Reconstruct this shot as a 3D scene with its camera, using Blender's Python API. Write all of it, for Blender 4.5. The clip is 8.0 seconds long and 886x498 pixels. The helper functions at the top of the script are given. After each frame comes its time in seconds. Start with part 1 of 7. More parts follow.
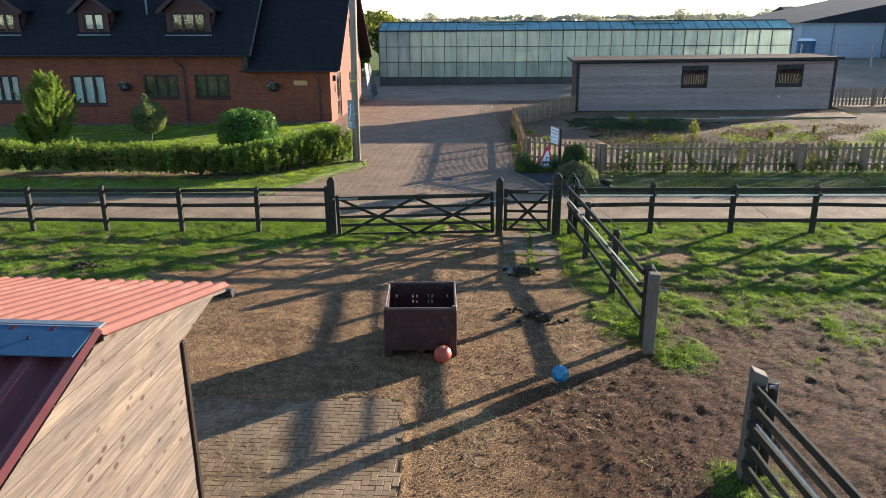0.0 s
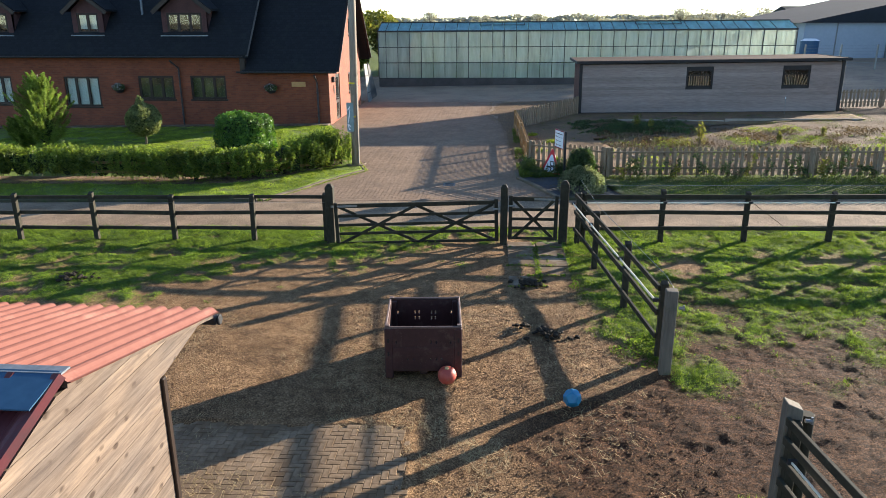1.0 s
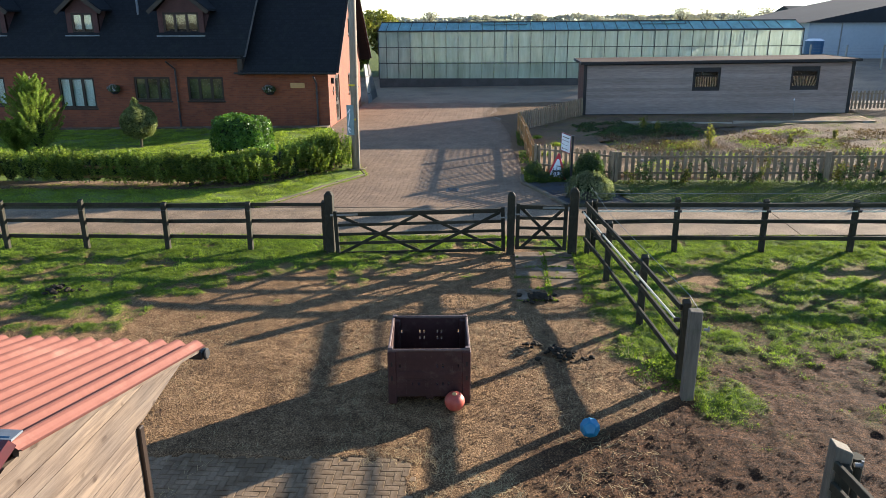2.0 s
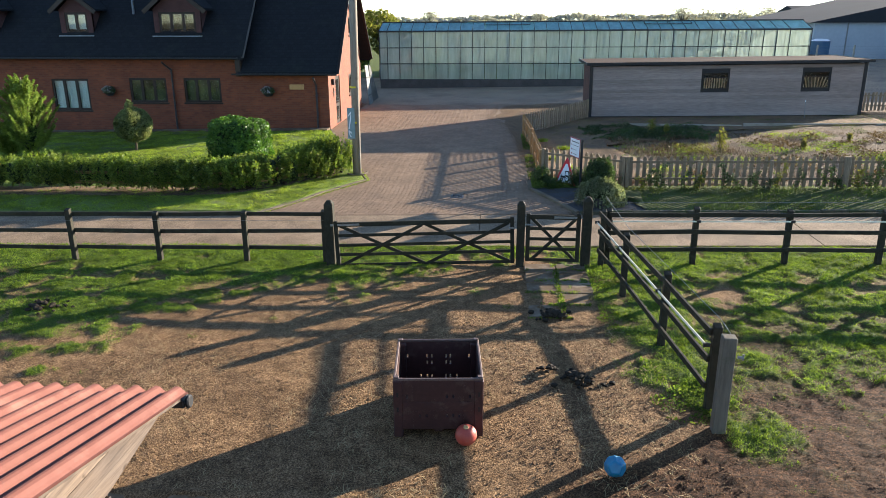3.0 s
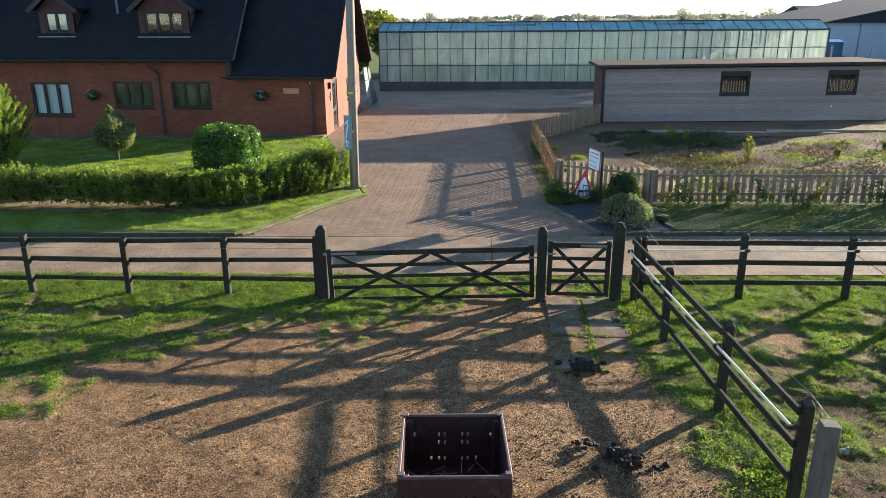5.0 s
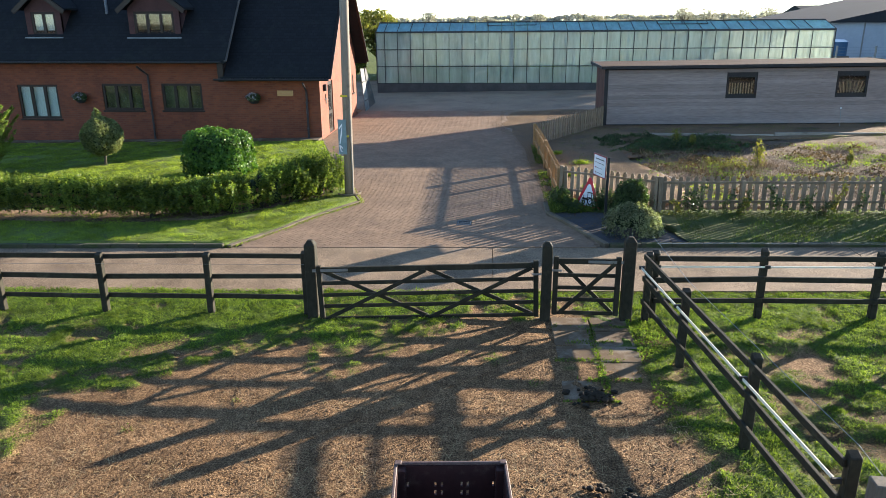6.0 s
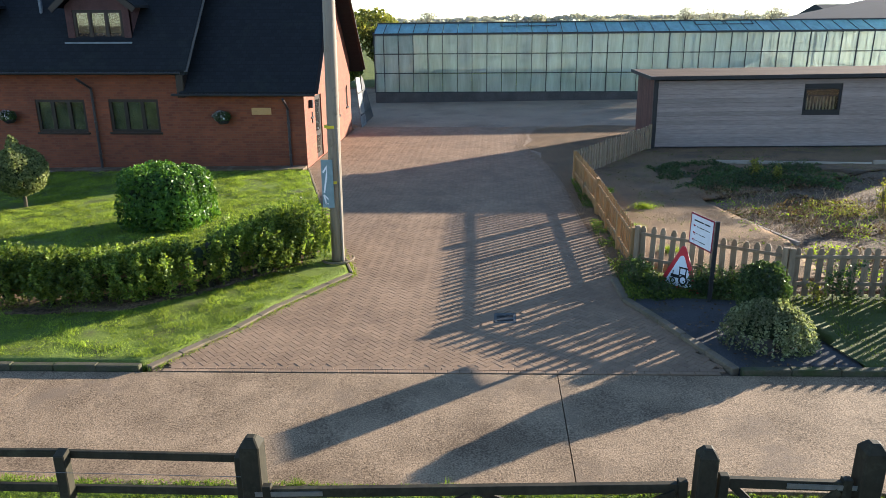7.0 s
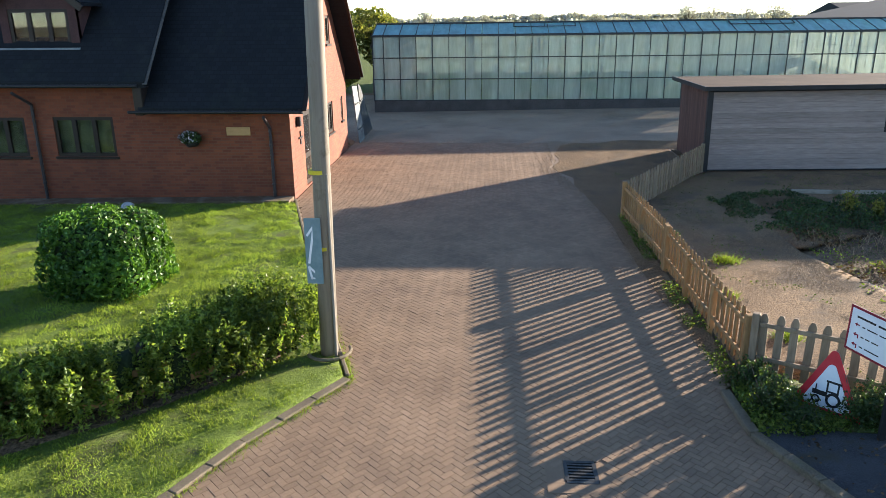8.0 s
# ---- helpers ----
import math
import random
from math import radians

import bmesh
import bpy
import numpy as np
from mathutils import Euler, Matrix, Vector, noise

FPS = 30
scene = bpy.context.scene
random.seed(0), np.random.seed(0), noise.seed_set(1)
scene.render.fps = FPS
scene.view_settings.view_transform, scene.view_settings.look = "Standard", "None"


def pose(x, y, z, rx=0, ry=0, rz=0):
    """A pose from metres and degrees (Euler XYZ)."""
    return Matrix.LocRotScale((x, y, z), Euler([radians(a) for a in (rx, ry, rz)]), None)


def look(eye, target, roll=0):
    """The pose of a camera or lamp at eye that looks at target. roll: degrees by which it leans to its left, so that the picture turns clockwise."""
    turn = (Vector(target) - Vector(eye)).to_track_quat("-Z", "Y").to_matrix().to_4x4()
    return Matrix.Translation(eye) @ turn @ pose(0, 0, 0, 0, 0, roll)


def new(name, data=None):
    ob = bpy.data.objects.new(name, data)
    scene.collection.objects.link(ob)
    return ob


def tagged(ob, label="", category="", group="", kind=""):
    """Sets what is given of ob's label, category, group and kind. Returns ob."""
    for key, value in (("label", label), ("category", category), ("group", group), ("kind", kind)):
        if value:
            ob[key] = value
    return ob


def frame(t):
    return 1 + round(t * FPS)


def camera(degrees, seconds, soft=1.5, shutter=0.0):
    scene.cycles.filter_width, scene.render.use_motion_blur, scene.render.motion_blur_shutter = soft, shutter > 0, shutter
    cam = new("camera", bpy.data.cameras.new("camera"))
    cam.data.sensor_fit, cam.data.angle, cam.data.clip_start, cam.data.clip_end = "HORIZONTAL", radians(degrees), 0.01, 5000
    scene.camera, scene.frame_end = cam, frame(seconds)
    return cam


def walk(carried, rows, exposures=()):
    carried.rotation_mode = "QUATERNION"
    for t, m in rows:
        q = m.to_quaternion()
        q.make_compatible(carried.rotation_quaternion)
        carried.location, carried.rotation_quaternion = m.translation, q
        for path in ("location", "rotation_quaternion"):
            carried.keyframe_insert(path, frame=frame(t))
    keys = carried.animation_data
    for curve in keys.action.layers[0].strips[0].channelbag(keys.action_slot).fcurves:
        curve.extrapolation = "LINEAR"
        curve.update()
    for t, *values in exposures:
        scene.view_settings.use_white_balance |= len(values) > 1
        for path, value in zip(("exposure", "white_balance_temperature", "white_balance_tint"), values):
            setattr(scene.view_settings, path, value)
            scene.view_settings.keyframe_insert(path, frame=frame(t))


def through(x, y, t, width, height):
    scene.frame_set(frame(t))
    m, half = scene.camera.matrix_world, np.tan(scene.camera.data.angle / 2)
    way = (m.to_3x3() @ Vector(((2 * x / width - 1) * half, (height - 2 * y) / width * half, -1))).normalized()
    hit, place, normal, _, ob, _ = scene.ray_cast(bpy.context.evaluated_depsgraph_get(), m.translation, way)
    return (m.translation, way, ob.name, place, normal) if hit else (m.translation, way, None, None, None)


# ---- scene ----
cam = camera(63.5, 8.0, 0.6)
PATH = [
    (0, (1.318, -0.951, 4.537), (1.174, 0.949, 3.932), -0.17),
    (0.5, (1.266, -0.65, 4.548), (1.123, 1.25, 3.942), -0.18),
    (1, (1.206, -0.352, 4.557), (1.064, 1.549, 3.951), -0.17),
    (2.5, (0.982, 0.669, 4.574), (0.841, 2.569, 3.967), -0.16),
    (3, (0.891, 1.049, 4.573), (0.75, 2.949, 3.966), -0.15),
    (3.5, (0.792, 1.419, 4.571), (0.651, 3.32, 3.964), -0.15),
    (4, (0.699, 1.844, 4.569), (0.558, 3.745, 3.962), -0.15),
    (4.5, (0.634, 2.292, 4.547), (0.494, 4.193, 3.941), -0.16),
    (6, (0.558, 3.72, 4.537), (0.42, 5.621, 3.932), -0.23),
    (6.1, (0.557, 3.749, 4.518), (0.42, 5.651, 3.913), -0.23),
    (6.2, (0.53, 4.158, 4.522), (0.393, 6.059, 3.917), -0.24),
    (6.3, (0.415, 4.804, 4.516), (0.278, 6.705, 3.911), -0.25),
    (6.4, (0.339, 5.398, 4.529), (0.203, 7.299, 3.924), -0.26),
    (6.5, (0.219, 6.035, 4.539), (0.084, 7.937, 3.934), -0.27),
    (6.7, (0.009, 7.274, 4.537), (-0.125, 9.176, 3.932), -0.29),
    (7, (-0.339, 9.201, 4.542), (-0.472, 11.102, 3.938), -0.33),
    (7.2, (-0.55, 10.53, 4.545), (-0.682, 12.431, 3.941), -0.36),
    (7.4, (-0.795, 11.876, 4.55), (-0.925, 13.778, 3.945), -0.39),
    (7.5, (-0.92, 12.544, 4.561), (-1.049, 14.446, 3.956), -0.40),
    (7.6, (-0.93, 12.763, 4.547), (-1.058, 14.665, 3.942), -0.42),
    (7.8, (-0.997, 12.948, 4.544), (-1.123, 14.85, 3.939), -0.45),
    (8, (-1.081, 13.165, 4.565), (-1.206, 15.067, 3.96), -0.49),
]
walk(cam, [(t, look(eye, target, roll)) for t, eye, target, roll in PATH], [(0.0, 1.95), (4.0, 1.99), (6.5, 2.1), (8.0, 2.08)])

# ---- light ----
SUN_EL, SUN_AZ = math.radians(12.0), math.radians(51.8)
SUN_DIR = Vector((math.sin(SUN_AZ) * math.cos(SUN_EL), math.cos(SUN_AZ) * math.cos(SUN_EL), math.sin(SUN_EL)))
world = bpy.data.worlds.new("world")
scene.world = world
world.use_nodes = True
wn = world.node_tree.nodes
sky = wn.new("ShaderNodeTexSky")
sky.sky_type = "NISHITA"
sky.sun_disc = False
sky.sun_elevation, sky.sun_rotation = SUN_EL, SUN_AZ
sky.air_density, sky.dust_density, sky.ozone_density = 0.70, 0.0, 1.7
wn["Background"].inputs["Strength"].default_value = 0.096
world.node_tree.links.new(sky.outputs["Color"], wn["Background"].inputs["Color"])
sun = new("sun", bpy.data.lights.new("sun", "SUN"))
sun.data.energy, sun.data.angle, sun.data.color = 5.0, math.radians(0.55), (1.0, 0.885, 0.735)
sun.matrix_world = look(SUN_DIR * 60, (0, 0, 0))

# ---- materials ----
def nodes_of(name):
    m = bpy.data.materials.new(name)
    m.use_nodes = True
    nt = m.node_tree
    return m, nt, nt.nodes["Principled BSDF"]


def put(nt, kind, **values):
    n = nt.nodes.new(kind)
    for key, value in values.items():
        if key in n.inputs:
            n.inputs[key].default_value = value
        else:
            n.inputs[key.replace("_", " ")].default_value = value
    return n


def ramp(nt, source, stops):
    r = nt.nodes.new("ShaderNodeValToRGB")
    while len(r.color_ramp.elements) < len(stops):
        r.color_ramp.elements.new(0.5)
    for e, (p, c) in zip(r.color_ramp.elements, stops):
        e.position, e.color = p, (*c, 1)
    nt.links.new(source, r.inputs[0])
    return r.outputs[0]


def mixed(nt, fac, a, b, blend="MIX"):
    x = nt.nodes.new("ShaderNodeMix")
    x.data_type, x.blend_type = "RGBA", blend
    for socket, value in ((x.inputs[0], fac), (x.inputs[6], a), (x.inputs[7], b)):
        if isinstance(value, (int, float)):
            socket.default_value = value
        elif isinstance(value, tuple):
            socket.default_value = (*value, 1)
        else:
            nt.links.new(value, socket)
    return x.outputs[2]


def coords(nt, space="Object", scale=(1, 1, 1), turn=0.0):
    c = nt.nodes.new("ShaderNodeTexCoord")
    m = nt.nodes.new("ShaderNodeMapping")
    m.inputs["Scale"].default_value = scale
    m.inputs["Rotation"].default_value = (0, 0, turn)
    nt.links.new(c.outputs[space], m.inputs[0])
    return m.outputs[0]


def noise_of(nt, at, scale, detail=5.0, rough=0.6):
    n = put(nt, "ShaderNodeTexNoise", Scale=scale, Detail=detail, Roughness=rough)
    nt.links.new(at, n.inputs["Vector"])
    return n.outputs["Fac"]


def bump(nt, bsdf, height, strength, distance):
    b = put(nt, "ShaderNodeBump", Strength=strength, Distance=distance)
    nt.links.new(height, b.inputs["Height"])
    nt.links.new(b.outputs[0], bsdf.inputs["Normal"])
    return b


def surface(name, dark, light, rough=0.7, fine=40.0, coarse=1.5, relief=0.4, depth=0.01, metal=0.0, stretch=(1, 1, 1),
            vary=0.0, island=False, hard=0.18, grain=0.5, detail=6.0, stain=None, stain_scale=0.6, stain_at=0.55, spec=0.3):
    """A plain material with two scales of variation, grain relief, and shade that varies from piece to piece."""
    m, nt, b = nodes_of(name)
    at = coords(nt, "Object", stretch)
    small, large = noise_of(nt, at, fine, detail, 0.65), noise_of(nt, at, coarse, 4)
    both = put(nt, "ShaderNodeMath")
    both.operation = "MULTIPLY_ADD"
    nt.links.new(small, both.inputs[0])
    both.inputs[1].default_value = grain
    half = put(nt, "ShaderNodeMath")
    half.operation = "MULTIPLY"
    half.inputs[1].default_value = 1 - grain
    nt.links.new(large, half.inputs[0])
    nt.links.new(half.outputs[0], both.inputs[2])
    colour = ramp(nt, both.outputs[0], [(0.5 - hard, dark), (0.5 + hard, light)])
    if stain:
        f = noise_of(nt, coords(nt), stain_scale, 6, 0.7)
        mask = ramp(nt, f, [(stain_at, (0, 0, 0)), (stain_at + 0.12, (1, 1, 1))])
        colour = mixed(nt, mask, colour, stain)
    if vary:
        if island:
            g = nt.nodes.new("ShaderNodeNewGeometry").outputs["Random Per Island"]
        else:
            g = nt.nodes.new("ShaderNodeObjectInfo").outputs["Random"]
        shade = ramp(nt, g, [(0, (1 - vary,) * 3), (1, (1 + vary,) * 3)])
        colour = mixed(nt, 1.0, colour, shade, "MULTIPLY")
    nt.links.new(colour, b.inputs["Base Color"])
    b.inputs["Roughness"].default_value, b.inputs["Metallic"].default_value = rough, metal
    b.inputs["Specular IOR Level"].default_value = spec
    if relief:
        bump(nt, b, small, relief, depth)
    return m


def leaf_material(name, dark, light, vary=0.35, sheen=0.6, through=0.4):
    m, nt, b = nodes_of(name)
    g = nt.nodes.new("ShaderNodeNewGeometry").outputs["Random Per Island"]
    patch = noise_of(nt, coords(nt), 1.3, 3)
    c = ramp(nt, g, [(0, dark), (1, light)])
    c = mixed(nt, 1.0, c, ramp(nt, patch, [(0.35, (1 - vary,) * 3), (0.65, (1 + vary,) * 3)]), "MULTIPLY")
    nt.links.new(c, b.inputs["Base Color"])
    b.inputs["Roughness"].default_value = sheen
    b.inputs["Specular IOR Level"].default_value = 0.12 if sheen > 0.45 else 0.4
    t = nt.nodes.new("ShaderNodeBsdfTranslucent")
    nt.links.new(mixed(nt, 1.0, c, (1.3, 1.35, 0.7), "MULTIPLY"), t.inputs["Color"])
    x = nt.nodes.new("ShaderNodeMixShader")
    x.inputs[0].default_value = through
    nt.links.new(b.outputs[0], x.inputs[1])
    nt.links.new(t.outputs[0], x.inputs[2])
    nt.links.new(x.outputs[0], nt.nodes["Material Output"].inputs["Surface"])
    return m


def knotty_boards(name):
    """Weathered softwood boards: long grain, a shade of its own for each board, dark knots, greyed and tan patches."""
    m, nt, b = nodes_of(name)
    grain = noise_of(nt, coords(nt, "Object", (1, 0.07, 1)), 34, 6, 0.65)
    c = ramp(nt, grain, [(0.36, (0.083, 0.061, 0.048)), (0.64, (0.158, 0.122, 0.095))])
    weather = noise_of(nt, coords(nt, "Object", (1, 0.35, 1)), 3.2, 4, 0.6)
    c = mixed(nt, 1.0, c, ramp(nt, weather, [(0.38, (0.84, 0.85, 0.88)), (0.62, (1.12, 1.08, 1.02))]), "MULTIPLY")
    own = nt.nodes.new("ShaderNodeObjectInfo").outputs["Random"]
    c = mixed(nt, 1.0, c, ramp(nt, own, [(0, (0.86, 0.855, 0.86)), (1, (1.15, 1.14, 1.12))]), "MULTIPLY")
    knot = put(nt, "ShaderNodeTexVoronoi", Scale=9.0)
    nt.links.new(coords(nt, "Object", (1, 0.6, 1)), knot.inputs["Vector"])
    spot = ramp(nt, knot.outputs["Distance"], [(0.14, (1, 1, 1)), (0.24, (0, 0, 0))])
    spot = mixed(nt, 1.0, spot, ramp(nt, noise_of(nt, coords(nt), 5.0, 2), [(0.42, (0, 0, 0)), (0.52, (0.85, 0.85, 0.85))]), "MULTIPLY")
    nt.links.new(mixed(nt, spot, c, (0.032, 0.018, 0.011)), b.inputs["Base Color"])
    b.inputs["Roughness"].default_value = 0.8
    b.inputs["Specular IOR Level"].default_value = 0.3
    bump(nt, b, grain, 0.5, 0.004)
    return m


def brick_wall(name, plane):
    """Red stretcher-bond brickwork; plane says which axis runs along the wall."""
    m, nt, b = nodes_of(name)
    c = nt.nodes.new("ShaderNodeTexCoord")
    sep = nt.nodes.new("ShaderNodeSeparateXYZ")
    nt.links.new(c.outputs["Object"], sep.inputs[0])
    com = nt.nodes.new("ShaderNodeCombineXYZ")
    nt.links.new(sep.outputs[plane], com.inputs[0])
    nt.links.new(sep.outputs["Z"], com.inputs[1])
    t = put(nt, "ShaderNodeTexBrick", Scale=1.0, Color1=(0.245, 0.066, 0.027, 1), Color2=(0.165, 0.042, 0.02, 1), Mortar=(0.175, 0.068, 0.038, 1))
    t.inputs["Mortar Size"].default_value, t.inputs["Bias"].default_value = 0.008, 0.1
    t.inputs["Brick Width"].default_value, t.inputs["Row Height"].default_value = 0.225, 0.075
    nt.links.new(com.outputs[0], t.inputs["Vector"])
    at = coords(nt)
    stain = ramp(nt, noise_of(nt, at, 0.9, 6, 0.7), [(0.3, (0.72, 0.7, 0.7)), (0.7, (1.12, 1.1, 1.05))])
    nt.links.new(mixed(nt, 1.0, t.outputs["Color"], stain, "MULTIPLY"), b.inputs["Base Color"])
    b.inputs["Roughness"].default_value = 0.85
    bump(nt, b, t.outputs["Fac"], 0.4, -0.008)
    return m


def tile_roof(name, dark, light, rows=0.1, width=0.165):
    """Plain roof tiles in courses down the slope, with moss."""
    m, nt, b = nodes_of(name)
    c = nt.nodes.new("ShaderNodeTexCoord")
    sep = nt.nodes.new("ShaderNodeSeparateXYZ")
    nt.links.new(c.outputs["Object"], sep.inputs[0])
    com = nt.nodes.new("ShaderNodeCombineXYZ")
    nt.links.new(sep.outputs["X"], com.inputs[0])
    nt.links.new(sep.outputs["Z"], com.inputs[1])
    t = put(nt, "ShaderNodeTexBrick", Scale=1.0, Color1=(*dark, 1), Color2=(*light, 1), Mortar=(0.006, 0.006, 0.007, 1))
    t.inputs["Mortar Size"].default_value = 0.006
    t.inputs["Brick Width"].default_value, t.inputs["Row Height"].default_value = width, rows
    nt.links.new(com.outputs[0], t.inputs["Vector"])
    moss = ramp(nt, noise_of(nt, coords(nt), 1.2, 7, 0.7), [(0.55, (0, 0, 0)), (0.75, (0.5, 0.5, 0.5))])
    nt.links.new(mixed(nt, moss, t.outputs["Color"], (0.022, 0.028, 0.022)), b.inputs["Base Color"])
    b.inputs["Roughness"].default_value = 0.8
    b.inputs["Specular IOR Level"].default_value = 0.25
    bump(nt, b, t.outputs["Fac"], 0.25, -0.01)
    return m


def ground_material():
    """Trodden earth, mud and turf; the attribute 'turf' says where grass grows, 'wet' where the mud is dark and churned."""
    m, nt, b = nodes_of("earth_and_turf")
    at = coords(nt)
    turf = nt.nodes.new("ShaderNodeAttribute")
    turf.attribute_name = "turf"
    wet = nt.nodes.new("ShaderNodeAttribute")
    wet.attribute_name = "wet"
    fine, mid, big = noise_of(nt, at, 48, 7, 0.74), noise_of(nt, at, 6, 6, 0.7), noise_of(nt, at, 0.8, 4)
    grit = ramp(nt, fine, [(0.35, (0.050, 0.029, 0.0145)), (0.5, (0.21, 0.124, 0.063)), (0.65, (0.47, 0.297, 0.154))])
    patch = ramp(nt, mid, [(0.34, (0.60, 0.575, 0.54)), (0.64, (1.25, 1.25, 1.25))])
    earth = mixed(nt, 1.0, grit, patch, "MULTIPLY")
    earth = mixed(nt, 1.0, earth, ramp(nt, big, [(0.35, (0.8, 0.8, 0.8)), (0.65, (1.12, 1.12, 1.12))]), "MULTIPLY")
    mud = ramp(nt, fine, [(0.35, (0.010, 0.0043, 0.0018)), (0.5, (0.066, 0.0288, 0.0125)), (0.65, (0.19, 0.088, 0.039))])
    clump = ramp(nt, noise_of(nt, coords(nt, "Object", (0.75, 1.3, 1)), 15, 5, 0.7), [(0.42, (0.34, 0.31, 0.29)), (0.54, (1.06, 1.04, 1.02))])
    earth = mixed(nt, wet.outputs["Fac"], earth, mixed(nt, 1.0, mud, clump, "MULTIPLY"))
    grass = ramp(nt, fine, [(0.38, (0.03, 0.044, 0.012)), (0.5, (0.07, 0.11, 0.02)), (0.62, (0.145, 0.19, 0.036))])
    nt.links.new(mixed(nt, turf.outputs["Fac"], earth, grass), b.inputs["Base Color"])
    b.inputs["Roughness"].default_value = 0.92
    b.inputs["Specular IOR Level"].default_value = 0.15
    both = mixed(nt, 0.5, fine, mid)
    bump(nt, b, both, 1.0, 0.05)
    return m


def glass_material(name, haze, tint, rough=0.05, glow=0.6):
    """Old glazing: part see-through, part glossy, part milky dirt whose tint can also carry reflected sky."""
    m, nt, b = nodes_of(name)
    f = ramp(nt, noise_of(nt, coords(nt, "Object", (2.5, 1, 0.35)), 0.8, 5, 0.7), [(0.35, (haze * 0.8,) * 3), (0.7, (min(1, haze * 1.25),) * 3)])
    b.inputs["Base Color"].default_value = (*tint, 1)
    b.inputs["Roughness"].default_value = 0.35
    tr = nt.nodes.new("ShaderNodeBsdfTransparent")
    tr.inputs[0].default_value = (0.89, 0.92, 0.9, 1)
    gl = put(nt, "ShaderNodeBsdfGlossy", Roughness=rough)
    fr = put(nt, "ShaderNodeFresnel", IOR=1.5)
    x1 = nt.nodes.new("ShaderNodeMixShader")
    nt.links.new(fr.outputs[0], x1.inputs[0])
    nt.links.new(tr.outputs[0], x1.inputs[1])
    nt.links.new(gl.outputs[0], x1.inputs[2])
    x2 = nt.nodes.new("ShaderNodeMixShader")
    nt.links.new(f, x2.inputs[0])
    nt.links.new(x1.outputs[0], x2.inputs[1])
    milky = nt.nodes.new("ShaderNodeBsdfTranslucent")
    milky.inputs["Color"].default_value = (*tint, 1)
    dirt = put(nt, "ShaderNodeMixShader", Fac=glow)
    nt.links.new(b.outputs[0], dirt.inputs[1])
    nt.links.new(milky.outputs[0], dirt.inputs[2])
    nt.links.new(dirt.outputs[0], x2.inputs[2])
    nt.links.new(x2.outputs[0], nt.nodes["Material Output"].inputs["Surface"])
    return m


EARTH = ground_material()
CONCRETE = surface("concrete_road", (0.10, 0.066, 0.039), (0.355, 0.252, 0.16), 0.88, 48, 1.2, 0.6, 0.008, hard=0.10, grain=0.66, detail=5, stain=(0.19, 0.135, 0.09), stain_scale=0.9, stain_at=0.55)
BLOCK = surface("paving_block", (0.168, 0.110, 0.072), (0.32, 0.219, 0.144), 0.88, 70, 1.2, 0.5, 0.004, hard=0.2, vary=0.10, stain=(0.205, 0.138, 0.093), stain_scale=0.7, stain_at=0.54, spec=0.2)
BLOCK_J = surface("paving_block_joined", (0.168, 0.110, 0.072), (0.32, 0.219, 0.144), 0.88, 70, 1.2, 0.5, 0.004, hard=0.2, vary=0.10, island=True, stain=(0.205, 0.138, 0.093), stain_scale=0.7, stain_at=0.54, spec=0.2)
PADBLOCK = surface("stable_paving_block", (0.165, 0.11, 0.066), (0.31, 0.217, 0.134), 0.9, 40, 1.4, 0.5, 0.004, vary=0.14, stain=(0.15, 0.096, 0.052), stain_scale=1.6, stain_at=0.46)
PADBLOCK_J = surface("stable_paving_joined", (0.165, 0.11, 0.066), (0.31, 0.217, 0.134), 0.9, 40, 1.4, 0.5, 0.004, vary=0.14, island=True, stain=(0.15, 0.096, 0.052), stain_scale=1.6, stain_at=0.46)
JOINT = surface("joint_sand", (0.06, 0.041, 0.027), (0.13, 0.092, 0.061), 0.95, 80, 2)
PADSAND = surface("pale_joint_sand", (0.13, 0.088, 0.05), (0.23, 0.155, 0.088), 0.95, 80, 2)
GRAVEL = surface("yard_surface", (0.165, 0.117, 0.08), (0.40, 0.29, 0.20), 0.92, 30, 0.5, 0.6, 0.012, hard=0.13, grain=0.6, stain=(0.17, 0.12, 0.09), stain_scale=0.25)
SHINGLE = surface("shingle", (0.08, 0.048, 0.025), (0.29, 0.182, 0.096), 0.94, 40, 1.0, 0.8, 0.02, hard=0.12, grain=0.85, detail=3, stain=(0.12, 0.082, 0.052), stain_scale=0.9, stain_at=0.5)
PEBBLE = surface("shingle_stones", (0.09, 0.056, 0.030), (0.33, 0.218, 0.122), 0.85, 30, 3, 0, vary=0.4, island=True)
SOIL = surface("garden_soil", (0.04, 0.025, 0.015), (0.21, 0.14, 0.085), 0.95, 18, 1.2, 1.0, 0.06, hard=0.11, grain=0.7, detail=4, stain=(0.06, 0.04, 0.03), stain_scale=0.6)
LAWN = surface("lawn", (0.07, 0.106, 0.016), (0.175, 0.235, 0.036), 0.9, 34, 1.6, 1.0, 0.03, hard=0.14, grain=0.75, stain=(0.09, 0.105, 0.032), stain_scale=1.4, stain_at=0.5)
TARMAC = surface("tarmac", (0.024, 0.025, 0.028), (0.075, 0.076, 0.08), 0.9, 70, 1.5, 0.7, 0.008, hard=0.12, grain=0.7, stain=(0.055, 0.05, 0.036), stain_scale=1.6)
KERB = surface("kerb_stone", (0.085, 0.067, 0.045), (0.23, 0.18, 0.125), 0.9, 45, 2, 0.5, 0.008, stain=(0.12, 0.11, 0.06), stain_scale=1.4)
